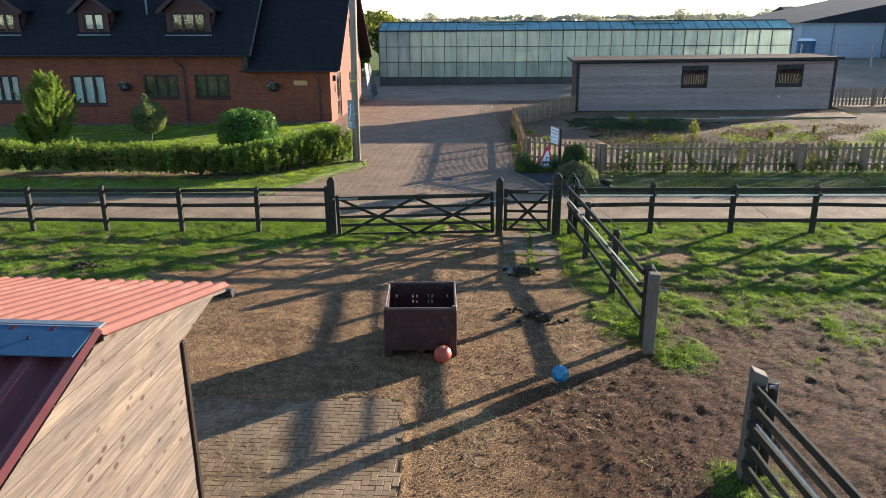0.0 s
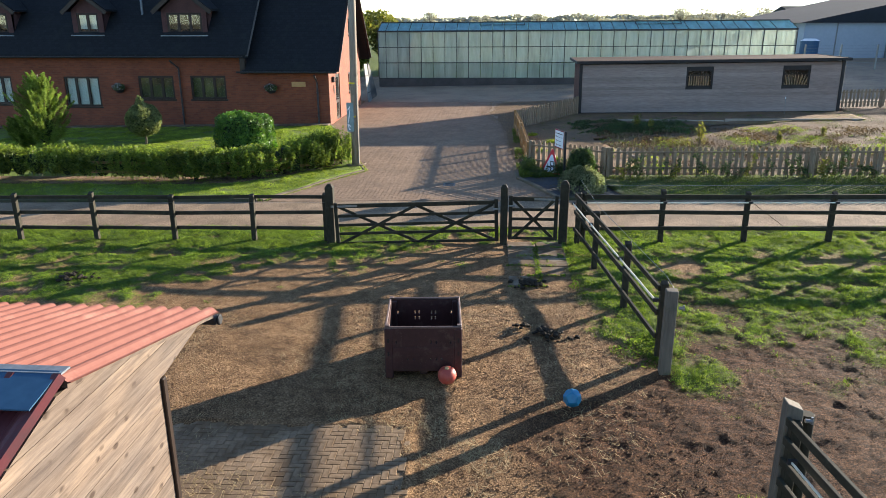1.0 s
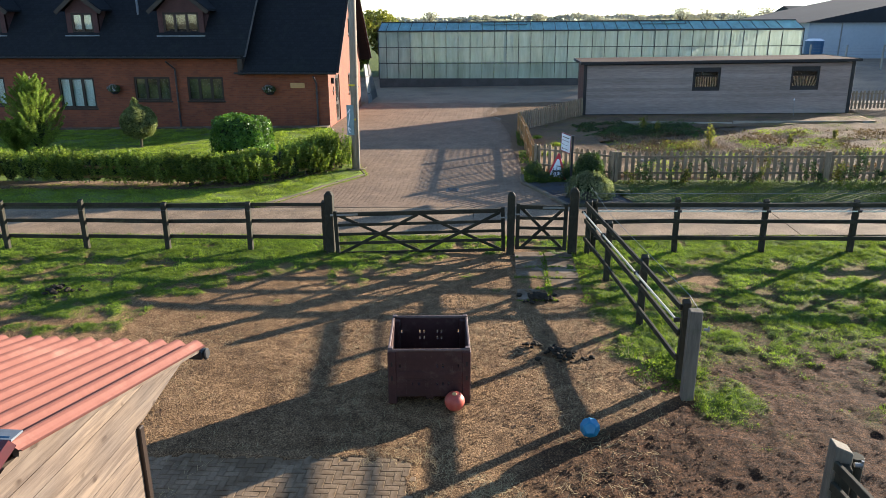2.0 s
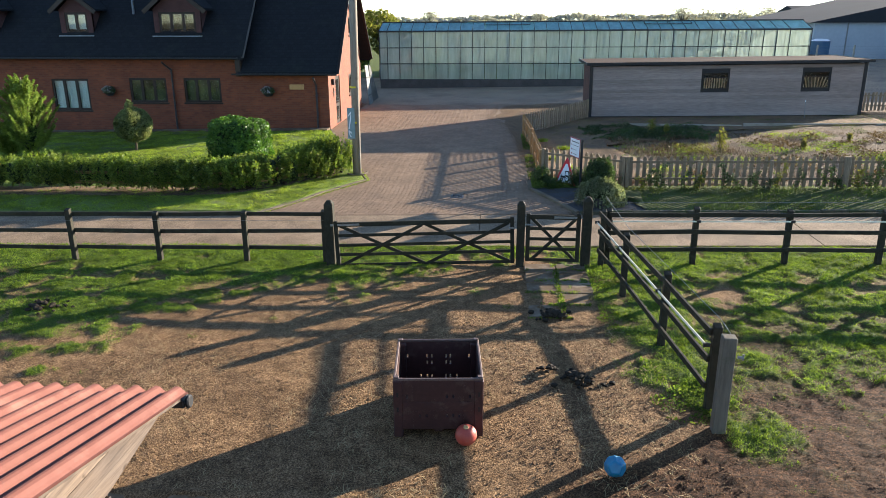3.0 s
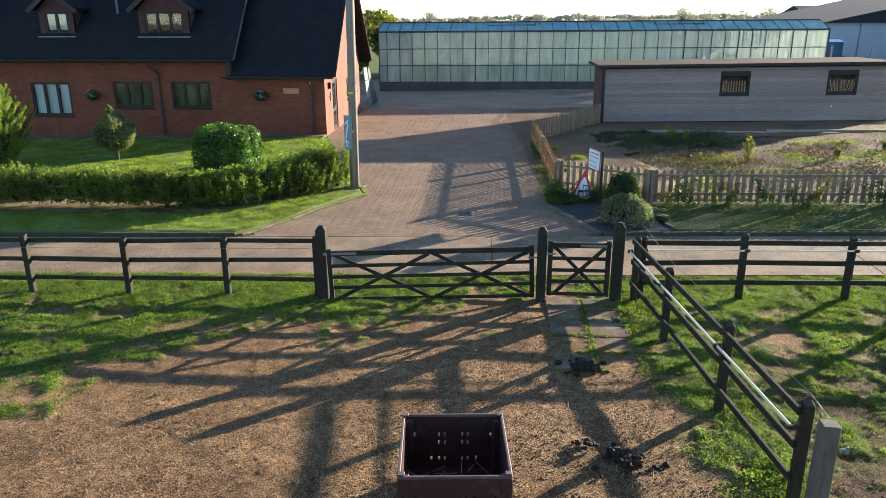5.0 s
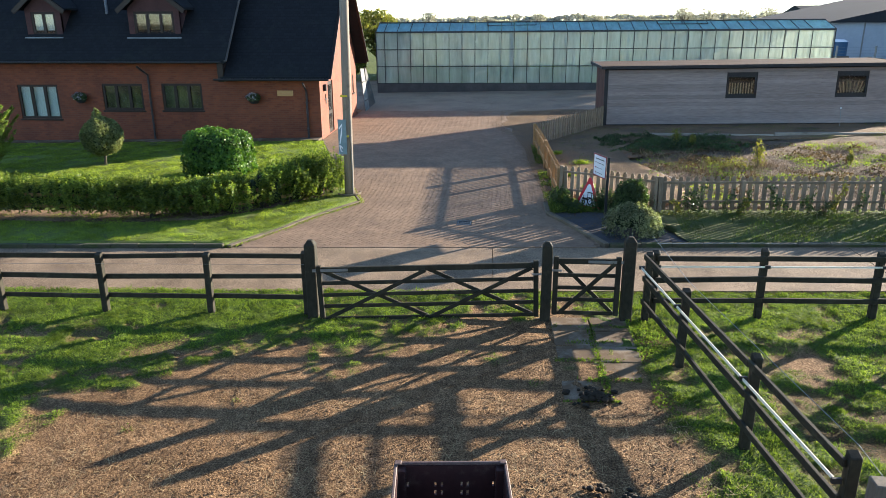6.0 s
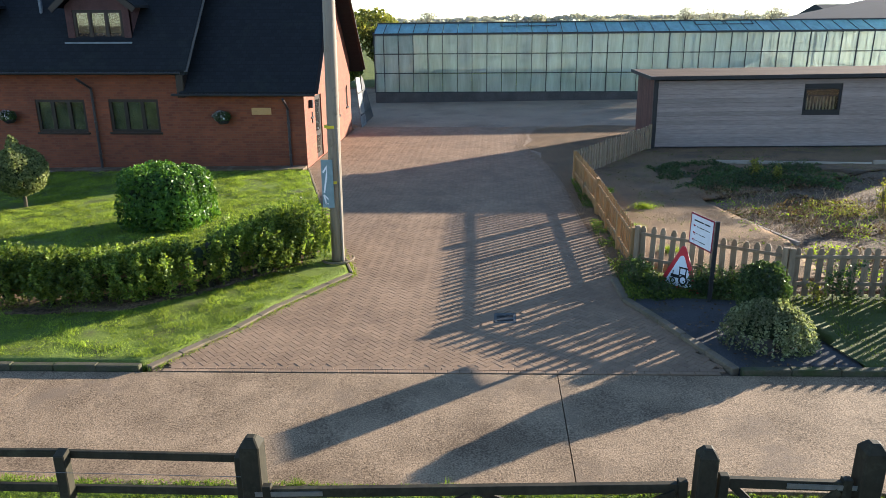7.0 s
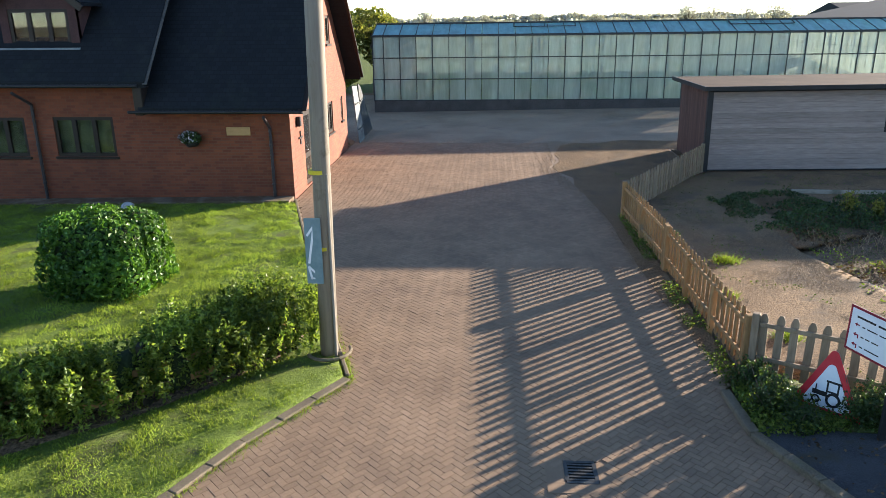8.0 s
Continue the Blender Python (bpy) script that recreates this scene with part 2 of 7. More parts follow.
MOSSYKERB = surface("mossy_kerb_stone", (0.034, 0.034, 0.020), (0.105, 0.095, 0.062), 0.92, 40, 2, 0.6, 0.01, stain=(0.045, 0.06, 0.02), stain_scale=2.2, stain_at=0.48)
SLAB = surface("path_slab", (0.12, 0.09, 0.064), (0.30, 0.232, 0.165), 0.88, 60, 2.5, 0.4, 0.005, vary=0.15, stain=(0.13, 0.085, 0.048), stain_scale=2.3, stain_at=0.42)
# Darker than the lawn: the picket fence's shade is put into the turf.
VERGETURF = surface("shaded_verge_turf", (0.034, 0.044, 0.011), (0.072, 0.092, 0.02), 0.9, 50, 1.6, 0.8, 0.02, stain=(0.10, 0.085, 0.035), stain_scale=1.3)
STONE = surface("grey_stone", (0.26, 0.26, 0.27), (0.46, 0.46, 0.47), 0.8, 30, 3, 0.4, 0.004)
BLACKWOOD = surface("dark_fence_wood", (0.0115, 0.0105, 0.0070), (0.045, 0.040, 0.026), 0.75, 14, 1.4, 0.5, 0.004, stretch=(1, 1, 0.6), stain=(0.055, 0.052, 0.032), stain_scale=3.0, stain_at=0.56, spec=0.2)
GREYPOST = surface("weathered_post", (0.075, 0.064, 0.047), (0.185, 0.158, 0.122), 0.85, 30, 2.5, 0.6, 0.006, stretch=(1, 1, 0.12), stain=(0.08, 0.085, 0.05), stain_scale=2.5)
EDGEWOOD = surface("bleached_edging_wood", (0.22, 0.185, 0.145), (0.44, 0.375, 0.30), 0.85, 26, 2, 0.5, 0.005, stretch=(0.15, 1, 1), stain=(0.16, 0.14, 0.1), stain_scale=1.5)
# The orange backlit look of the drive pickets is put into this colour.
PALEWOOD = surface("picket_wood", (0.215, 0.115, 0.044), (0.435, 0.256, 0.115), 0.8, 26, 3, 0.5, 0.004, stretch=(1, 1, 0.15), vary=0.2, stain=(0.2, 0.15, 0.09), stain_scale=2.0)
# Greyer copy of the picket wood: the front fence's shade is in it.
GREYPICKET = surface("shaded_picket_wood", (0.165, 0.115, 0.073), (0.35, 0.26, 0.175), 0.85, 26, 3, 0.5, 0.004, stretch=(1, 1, 0.15), vary=0.2, stain=(0.17, 0.145, 0.115), stain_scale=2.0)
SHEDWOOD = surface("shed_boards", (0.17, 0.134, 0.12), (0.325, 0.265, 0.24), 0.8, 24, 1.5, 0.5, 0.004, stretch=(0.12, 1, 1), vary=0.13)
SHEDRED = surface("shed_end_boards", (0.065, 0.038, 0.031), (0.14, 0.084, 0.067), 0.8, 24, 1.5, 0.5, 0.004, stretch=(1, 1, 0.12), vary=0.15)
STABLEWOOD = knotty_boards("stable_boards")
BLACKTRIM = surface("black_trim", (0.012, 0.012, 0.013), (0.03, 0.03, 0.032), 0.55, 30, 2, 0.2, 0.003)
ROOFFELT = surface("shed_roof_felt", (0.06, 0.042, 0.034), (0.12, 0.085, 0.068), 0.95, 50, 0.8, 0.4, 0.004, spec=0.05)
REDSHEET = surface("red_corrugated_sheet", (0.15, 0.056, 0.043), (0.205, 0.086, 0.066), 0.7, 9, 0.8, 0.15, 0.004, stain=(0.25, 0.115, 0.088), stain_scale=1.1, spec=0.15)
# Darker copy of the red sheet: the front slope's shade is in the colour.
SHADESHEET = surface("shaded_maroon_sheet", (0.085, 0.02, 0.022), (0.14, 0.036, 0.036), 0.5, 9, 0.8, 0.15, 0.004, stain=(0.07, 0.03, 0.03), stain_scale=1.1, spec=0.3)
RIDGE = surface("blue_grey_ridge_sheet", (0.025, 0.08, 0.15), (0.05, 0.125, 0.21), 0.4, 12, 1.5, 0.1, 0.003, metal=0.4)
CRATE = surface("maroon_plastic", (0.034, 0.014, 0.013), (0.065, 0.027, 0.025), 0.55, 18, 3, 0.2, 0.003, stain=(0.09, 0.055, 0.045), stain_scale=4)
CRATELIP = surface("pale_crate_rim", (0.07, 0.042, 0.037), (0.19, 0.135, 0.12), 0.6, 40, 4, 0.2, 0.002)
REDBALL = surface("red_rubber", (0.34, 0.05, 0.035), (0.48, 0.09, 0.06), 0.5, 20, 4, 0.1, 0.002, stain=(0.3, 0.14, 0.09), stain_scale=7, spec=0.5)
BLUEBALL = surface("blue_plastic", (0.004, 0.13, 0.27), (0.008, 0.21, 0.37), 0.4, 20, 4, 0.1, 0.002, spec=0.5)
MUD = surface("churned_mud", (0.05, 0.026, 0.014), (0.17, 0.09, 0.048), 0.9, 30, 2, 0.6, 0.01)
PANEL = surface("dull_sheet_metal", (0.022, 0.025, 0.027), (0.06, 0.063, 0.066), 0.6, 8, 1.2, 0.2, 0.004, stain=(0.11, 0.11, 0.105), stain_scale=1.6)
PALEPANEL = surface("pale_sheet_metal", (0.10, 0.105, 0.105), (0.24, 0.245, 0.24), 0.6, 8, 1.2, 0.2, 0.004, stain=(0.05, 0.05, 0.048), stain_scale=1.6)
DUNG = surface("dung", (0.010, 0.008, 0.005), (0.04, 0.028, 0.016), 0.85, 60, 8, 0.6, 0.01)
STRAW = surface("straw", (0.26, 0.18, 0.085), (0.50, 0.37, 0.19), 0.8, 30, 3, 0, vary=0.3, island=True)
TWIG = surface("dead_stems", (0.14, 0.088, 0.047), (0.45, 0.32, 0.185), 0.85, 30, 3, 0, vary=0.4, island=True)
BRICK_X = brick_wall("brick_front", "X")
BRICK_Y = brick_wall("brick_gable", "Y")
TILES = tile_roof("dark_roof_tiles", (0.0075, 0.009, 0.0115), (0.0115, 0.0135, 0.017))
HUNG = surface("hung_tiles", (0.05, 0.024, 0.024), (0.10, 0.048, 0.045), 0.85, 22, 2, 0.5, 0.006)
LEAD = surface("lead_flashing", (0.10, 0.12, 0.14), (0.21, 0.235, 0.265), 0.5, 20, 3, 0.1, 0.003, metal=0.3)
FRAME = surface("dark_window_frame", (0.014, 0.009, 0.007), (0.03, 0.018, 0.013), 0.45, 20, 3, 0.1, 0.002)
PIPE = surface("dark_downpipe", (0.03, 0.024, 0.026), (0.06, 0.05, 0.055), 0.4, 20, 3, 0.05, 0.002)
BLIND = surface("pale_blind", (0.62, 0.7, 0.7), (0.74, 0.8, 0.8), 0.8, 10, 1, 0)
CURTAIN = surface("curtain", (0.075, 0.062, 0.032), (0.15, 0.124, 0.068), 0.9, 14, 2, 0)
# Mottled green stands for the daylight and reflections seen in the windows.
ROOMLIGHT = surface("window_light_tones", (0.015, 0.018, 0.008), (0.17, 0.175, 0.085), 0.9, 2.2, 1, 0, hard=0.12)
WINGLASS = glass_material("window_glass", 0.02, (0.5, 0.5, 0.5), rough=0.02)
HOUSEGLASS = glass_material("greenhouse_glass", 0.34, (0.80, 0.85, 0.76), rough=0.06, glow=0.2)
# The teal tint of the milky share stands in for reflected sky.
ROOFGLASS = glass_material("sky_tinted_roof_glass", 0.78, (0.44, 0.72, 0.75), rough=0.2)
GHMETAL = surface("greenhouse_steel", (0.03, 0.034, 0.036), (0.07, 0.075, 0.078), 0.5, 20, 2, 0.1, 0.002, metal=0.3)
GREYMETAL = surface("grey_metal", (0.16, 0.17, 0.17), (0.3, 0.31, 0.31), 0.45, 20, 2, 0.1, 0.002, metal=0.6)
DARKMETAL = surface("dark_metal", (0.03, 0.03, 0.03), (0.07, 0.07, 0.07), 0.5, 20, 2, 0.2, 0.002, metal=0.7)
BASEWALL = surface("dark_base_wall", (0.05, 0.048, 0.045), (0.12, 0.11, 0.10), 0.9, 20, 1.5, 0.4, 0.01)
POLE = surface("pole_wood", (0.17, 0.145, 0.115), (0.33, 0.29, 0.24), 0.85, 22, 1.5, 0.5, 0.004, stretch=(1, 1, 0.06), stain=(0.12, 0.1, 0.07), stain_scale=1.5)
WHITE = surface("white_paint", (0.68, 0.7, 0.72), (0.8, 0.82, 0.84), 0.5, 10, 2, 0)
SIGNRED = surface("sign_red", (0.5, 0.02, 0.03), (0.6, 0.04, 0.05), 0.45, 10, 2, 0)
SIGNMAROON = surface("sign_dark_red", (0.20, 0.012, 0.03), (0.27, 0.02, 0.04), 0.45, 10, 2, 0)
BLACK = surface("black_paint", (0.01, 0.01, 0.01), (0.02, 0.02, 0.02), 0.5, 10, 2, 0)
SIGNBLUE = surface("faded_blue_sign", (0.12, 0.19, 0.21), (0.2, 0.28, 0.30), 0.5, 12, 3, 0.05, 0.002)
YELLOW = surface("yellow_tape", (0.55, 0.42, 0.02), (0.7, 0.56, 0.05), 0.5, 10, 2, 0)
TAPE = surface("white_electric_tape", (0.68, 0.64, 0.52), (0.82, 0.78, 0.64), 0.6, 30, 4, 0)
PLAQUE = surface("tan_plaque", (0.38, 0.21, 0.085), (0.52, 0.31, 0.14), 0.6, 10, 2, 0)
CLAD = surface("pale_blue_cladding", (0.30, 0.355, 0.42), (0.38, 0.435, 0.50), 0.6, 3, 0.2, 0)
CLADROOF = surface("dark_sheet_roof", (0.016, 0.0185, 0.023), (0.026, 0.030, 0.036), 0.85, 3, 0.3, 0)
TANKBLUE = surface("blue_tank", (0.02, 0.07, 0.15), (0.035, 0.11, 0.21), 0.5, 6, 1, 0)
BARK = surface("bark", (0.07, 0.055, 0.04), (0.19, 0.15, 0.11), 0.9, 30, 3, 0.8, 0.01, stretch=(1, 1, 0.2))
GRASSLEAF = leaf_material("grass_blades", (0.055, 0.108, 0.016), (0.22, 0.288, 0.048), through=0.48)
LAWNLEAF = leaf_material("lawn_blades", (0.105, 0.172, 0.022), (0.32, 0.385, 0.065))
HEDGELEAF = leaf_material("hedge_leaves", (0.052, 0.096, 0.017), (0.24, 0.295, 0.056), sheen=0.4, through=0.55)
LAURELLEAF = leaf_material("laurel_leaves", (0.03, 0.09, 0.012), (0.125, 0.235, 0.035), sheen=0.42, through=0.35)
CONIFERLEAF = leaf_material("cypress_sprays", (0.10, 0.16, 0.028), (0.26, 0.33, 0.075), through=0.45)
TOPIARYLEAF = leaf_material("grey_green_leaves", (0.09, 0.115, 0.045), (0.27, 0.29, 0.13))
IVYLEAF = leaf_material("variegated_trailing_leaves", (0.07, 0.095, 0.038), (0.34, 0.36, 0.23))
BLOSSOM = leaf_material("pale_lilac_blossom", (0.30, 0.28, 0.36), (0.62, 0.58, 0.62), through=0.3)
SHRUBLEAF = leaf_material("dark_shrub_leaves", (0.022, 0.045, 0.013), (0.075, 0.12, 0.035), sheen=0.35)
WEEDLEAF = leaf_material("weed_leaves", (0.045, 0.085, 0.016), (0.16, 0.20, 0.045))
WITHERED = leaf_material("withered_leaves", (0.035, 0.022, 0.012), (0.19, 0.125, 0.07), through=0.2)
YELLOWLEAF = leaf_material("yellow_weeds", (0.11, 0.125, 0.025), (0.30, 0.28, 0.07))
TREELEAF = leaf_material("autumn_tree_leaves", (0.08, 0.10, 0.022), (0.27, 0.25, 0.07))
# Pale grey leaves: distance haze is mixed into this colour.
FARLEAF = leaf_material("far_woodland_haze", (0.30, 0.28, 0.255), (0.50, 0.46, 0.42), through=0.2)
# Near-black green: the shade inside bushes is put into this core colour.
SHADECORE = surface("foliage_shade_core", (0.012, 0.018, 0.006), (0.03, 0.045, 0.014), 0.95, 12, 2, 0.8, 0.05)

# ---- building helpers ----
BASE = {}
RISE_X, RISE_Y = 0.016, 0.0145


def lay(x, y, z=0.0):
    """The plan is drawn on a level datum; a gentle climb, 3 in 200 to the east and to the north, is set to fit the
    camera's view.
    """
    x, y = np.asarray(x, float), np.asarray(y, float)
    return x, y, RISE_X * np.clip(x, -45, 45) + RISE_Y * np.clip(y, -30, 62) - 0.15 + np.asarray(z, float)


def thing(name, x, y, z=0.0, turn=0.0, label="", category="", group="", kind="", level=False, climb=0.0):
    """An Empty at a thing's base. Its parts' heights are over the ground there, or true heights if level; climb tips it up along its length."""
    ob = new(name)
    ob.empty_display_size = 0.2
    lift = 0.0 if level else float(lay(x, y)[2])
    ob.matrix_basis = pose(x, y, z + lift, 0, 0, turn) @ pose(0, 0, 0, 0, -climb)
    BASE[ob.name] = (ob.matrix_basis.copy(), pose(0, 0, lift))
    return tagged(ob, label, category, group, kind)


def part(name, bm, material, parent=None, label="", smooth=False, local=False):
    """Links a bmesh, built in plan places (or in its thing's own, if local), as one mesh under a thing or part."""
    m = BASE[parent.name] if parent else None
    if m and not local:
        bm.transform(m[0].inverted() @ m[1])
    elif not m:
        for v in bm.verts:
            v.co.z = float(lay(*v.co)[2])
    bmesh.ops.recalc_face_normals(bm, faces=bm.faces)
    me = bpy.data.meshes.new(name)
    bm.to_mesh(me)
    bm.free()
    if smooth:
        me.polygons.foreach_set("use_smooth", [True] * len(me.polygons))
    me.materials.append(material)
    ob = new(name, me)
    if parent:
        ob.parent = parent
    BASE[ob.name] = m
    if label:
        ob["label"] = label
    return ob


def piece(name, me, parent, m):
    """One of many alike pieces, on a shared mesh, at the pose m in its parent's space."""
    ob = new(name, me)
    ob.parent = parent
    ob.matrix_basis = m
    return ob


def bulk(name, verts, faces, material, parent=None, label="", category="", kind="stuff", smooth=False):
    """A mesh from arrays, every face with the same number of corners."""
    verts, faces = np.asarray(verts, dtype=float), np.asarray(faces, dtype=np.int32)
    m = BASE[parent.name] if parent else None
    if m:
        m = np.array(m[0].inverted() @ m[1])
        verts = verts @ m[:3, :3].T + m[:3, 3]
    else:
        verts = np.stack(lay(verts[:, 0], verts[:, 1], verts[:, 2]), 1)
    verts = verts.astype(np.float32)
    me = bpy.data.meshes.new(name)
    n, k = faces.shape
    me.vertices.add(len(verts))
    me.vertices.foreach_set("co", verts.ravel())
    me.loops.add(n * k)
    me.loops.foreach_set("vertex_index", faces.ravel())
    me.polygons.add(n)
    me.polygons.foreach_set("loop_start", np.arange(0, n * k, k, dtype=np.int32))
    me.polygons.foreach_set("loop_total", np.full(n, k, dtype=np.int32))
    me.polygons.foreach_set("use_smooth", np.full(n, bool(smooth)))
    me.update(calc_edges=True)
    me.validate()
    me.materials.append(material)
    ob = new(name, me)
    if parent:
        ob.parent = parent
    BASE[ob.name] = BASE[parent.name] if parent else None
    return tagged(ob, label, category, "", kind)


def bx(bm, x0, x1, y0, y1, z0, z1):
    v = [bm.verts.new((x, y, z)) for z in (z0, z1) for x, y in ((x0, y0), (x1, y0), (x1, y1), (x0, y1))]
    for f in ((0, 3, 2, 1), (4, 5, 6, 7), (0, 1, 5, 4), (1, 2, 6, 5), (2, 3, 7, 6), (3, 0, 4, 7)):
        bm.faces.new([v[i] for i in f])
    return v


def beam(bm, a, b, w, h, up=(0, 0, 1)):
    """A bar of width w (across) and height h (along up) from a to b."""
    a, b, up = Vector(a), Vector(b), Vector(up)
    along = (b - a).normalized()
    side = along.cross(up).normalized()
    top = side.cross(along).normalized()
    v = [bm.verts.new(p + side * s * w / 2 + top * t * h / 2) for p in (a, b) for s, t in ((-1, -1), (1, -1), (1, 1), (-1, 1))]
    for f in ((0, 3, 2, 1), (4, 5, 6, 7), (0, 1, 5, 4), (1, 2, 6, 5), (2, 3, 7, 6), (3, 0, 4, 7)):
        bm.faces.new([v[i] for i in f])
    return v


def rod(bm, a, b, r0, r1=None, n=10, caps=True):
    a, b = Vector(a), Vector(b)
    r1 = r0 if r1 is None else r1
    along = (b - a).normalized()
    side = along.orthogonal().normalized()
    other = along.cross(side)
    rings = []
    for p, r in ((a, r0), (b, r1)):
        rings.append([bm.verts.new(p + (side * math.cos(6.28319 * i / n) + other * math.sin(6.28319 * i / n)) * r) for i in range(n)])
    for i in range(n):
        bm.faces.new((rings[0][i], rings[0][(i + 1) % n], rings[1][(i + 1) % n], rings[1][i]))
    if caps:
        bm.faces.new(rings[0][::-1])
        bm.faces.new(rings[1])


def prism(bm, outline, lift):
    """A solid from a flat outline (3D points) and the vector by which it is thick."""
    lift = Vector(lift)
    a = [bm.verts.new(Vector(p)) for p in outline]
    b = [bm.verts.new(Vector(p) + lift) for p in outline]
    n = len(a)
    bm.faces.new(a)
    bm.faces.new(b[::-1])
    for i in range(n):
        bm.faces.new((a[i], b[i], b[(i + 1) % n], a[(i + 1) % n]))


def soften(bm, width, edges=None):
    bmesh.ops.recalc_face_normals(bm, faces=bm.faces)
    bmesh.ops.bevel(bm, geom=list(edges or bm.edges), offset=width, segments=1, affect="EDGES", clamp_overlap=True)
    return bm


def hash2(ix, iy, seed):
    h = np.sin(ix * 127.1 + iy * 311.7 + seed * 74.7) * 43758.5453
    return h - np.floor(h)


def value_noise(x, y, seed=0):
    x, y = np.asarray(x, float), np.asarray(y, float)
    ix, iy = np.floor(x), np.floor(y)
    fx, fy = x - ix, y - iy
    fx, fy = fx * fx * (3 - 2 * fx), fy * fy * (3 - 2 * fy)
    a, b = hash2(ix, iy, seed), hash2(ix + 1, iy, seed)
    c, d = hash2(ix, iy + 1, seed), hash2(ix + 1, iy + 1, seed)
    return (a * (1 - fx) + b * fx) * (1 - fy) + (c * (1 - fx) + d * fx) * fy


def fbm(x, y, seed=0, octaves=4):
    total, amp, norm = 0, 1.0, 0.0
    for i in range(octaves):
        total = total + amp * value_noise(np.asarray(x) * 2 ** i, np.asarray(y) * 2 ** i, seed + i)
        norm, amp = norm + amp, amp * 0.55
    return total / norm


def smooth(a, b, v):
    t = np.clip((v - a) / (b - a), 0, 1)
    return t * t * (3 - 2 * t)


def inside(x, y, polygon):
    x, y = np.asarray(x), np.asarray(y)
    hit = np.zeros(x.shape, bool)
    n = len(polygon)
    for i in range(n):
        (x0, y0), (x1, y1) = polygon[i], polygon[(i + 1) % n]
        if y0 == y1:
            continue
        hit ^= ((y0 > y) != (y1 > y)) & (x < (x1 - x0) * (y - y0) / (y1 - y0) + x0)
    return hit


def sheet(name, polygon, z, material, label, category, kind="structure", step=0.0, relief=0.0, seed=3, deep=0.25):
    """A flat piece of ground with an outline and real thickness, its top a fine net where it has relief."""
    bm = bmesh.new()
    prism(bm, [(x, y, z) for x, y in polygon], (0, 0, -deep))
    if step:
        bmesh.ops.triangulate(bm, faces=[f for f in bm.faces if len(f.verts) > 4])
        lo = [min(p[i] for p in polygon) for i in (0, 1)]
        hi = [max(p[i] for p in polygon) for i in (0, 1)]
        for axis in (0, 1):
            k = math.ceil(lo[axis] / step)
            while k * step < hi[axis]:
                co = [0, 0, z]
                no = [0, 0, 0]
                co[axis], no[axis] = k * step, 1
                bmesh.ops.bisect_plane(bm, geom=bm.verts[:] + bm.edges[:] + bm.faces[:], plane_co=co, plane_no=no)
                k += 1
        for v in bm.verts:
            if v.co.z > z - 0.01:
                v.co.z += relief * (float(fbm(v.co.x * 1.3, v.co.y * 1.3, seed)) - 0.5) * 2
    ob = part(name, bm, material, smooth=bool(step))
    return tagged(ob, label, category, "", kind)


def blades(name, x, y, z, height, width, material, label, category="grass", parent=None, lean=0.5, seed=1):
    """Grass: one thin leaning triangle a blade."""
    r = np.random.default_rng(seed)
    n = len(x)
    a, t = r.uniform(0, 6.283, n), r.uniform(0, 6.283, n)
    h = height * r.uniform(0.5, 1.25, n)
    l = h * lean * r.uniform(0.1, 1.2, n)
    w = width * r.uniform(0.6, 1.3, n)
    v = np.empty((n, 3, 3), np.float32)
    v[:, 0] = np.stack([x - np.cos(a) * w, y - np.sin(a) * w, z], 1)
    v[:, 1] = np.stack([x + np.cos(a) * w, y + np.sin(a) * w, z], 1)
    v[:, 2] = np.stack([x + np.cos(t) * l, y + np.sin(t) * l, z + h], 1)
    return bulk(name, v.reshape(-1, 3), np.arange(3 * n).reshape(-1, 3), material, parent, label, category)


def leaf_cloud(p, normal, size, seed=1, fold=0.25, tilt=0.7, long=1.5):
    """Small folded leaves at points p, facing roughly along normal: vertices and triangles."""
    r = np.random.default_rng(seed)
    n = len(p)
    d = normal + r.normal(0, tilt, (n, 3))
    d /= np.linalg.norm(d, axis=1, keepdims=True) + 1e-9
    u = np.cross(d, r.normal(0, 1, (n, 3)))
    u /= np.linalg.norm(u, axis=1, keepdims=True) + 1e-9
    w = np.cross(d, u)
    s = (size * r.uniform(0.6, 1.4, n))[:, None]
    v = np.empty((n, 4, 3), np.float32)
    v[:, 0], v[:, 2] = p - u * s * long * 0.5, p + u * s * long * 0.5
    v[:, 1], v[:, 3] = p - w * s * 0.5 + d * s * fold, p + w * s * 0.5 + d * s * fold
    base = np.arange(n)[:, None] * 4
    f = np.concatenate([base + [0, 1, 2], base + [0, 2, 3]], 0)
    return v.reshape(-1, 3), f


def blob_points(n, centre, radii, seed=1, rough=0.18, power=2.0, lowest=-1.0):
    """Points on and just under a lumpy rounded form, with their outward directions."""
    r = np.random.default_rng(seed)
    d = r.normal(0, 1, (n, 3))
    d /= np.linalg.norm(d, axis=1, keepdims=True)
    d = d[d[:, 2] > lowest]
    shape = (np.abs(d) ** power).sum(1) ** (-1 / power)
    lump = 1 + rough * (fbm(d[:, 0] * 2.2 + 5 + d[:, 2], d[:, 1] * 2.2 + 9 - d[:, 2], seed) - 0.5) * 2
    depth = 1 - 0.22 * r.random(len(d)) ** 2
    p = d * (shape * lump * depth)[:, None] * np.array(radii) + np.array(centre)
    out = d / np.array(radii)
    return p, out / np.linalg.norm(out, axis=1, keepdims=True)


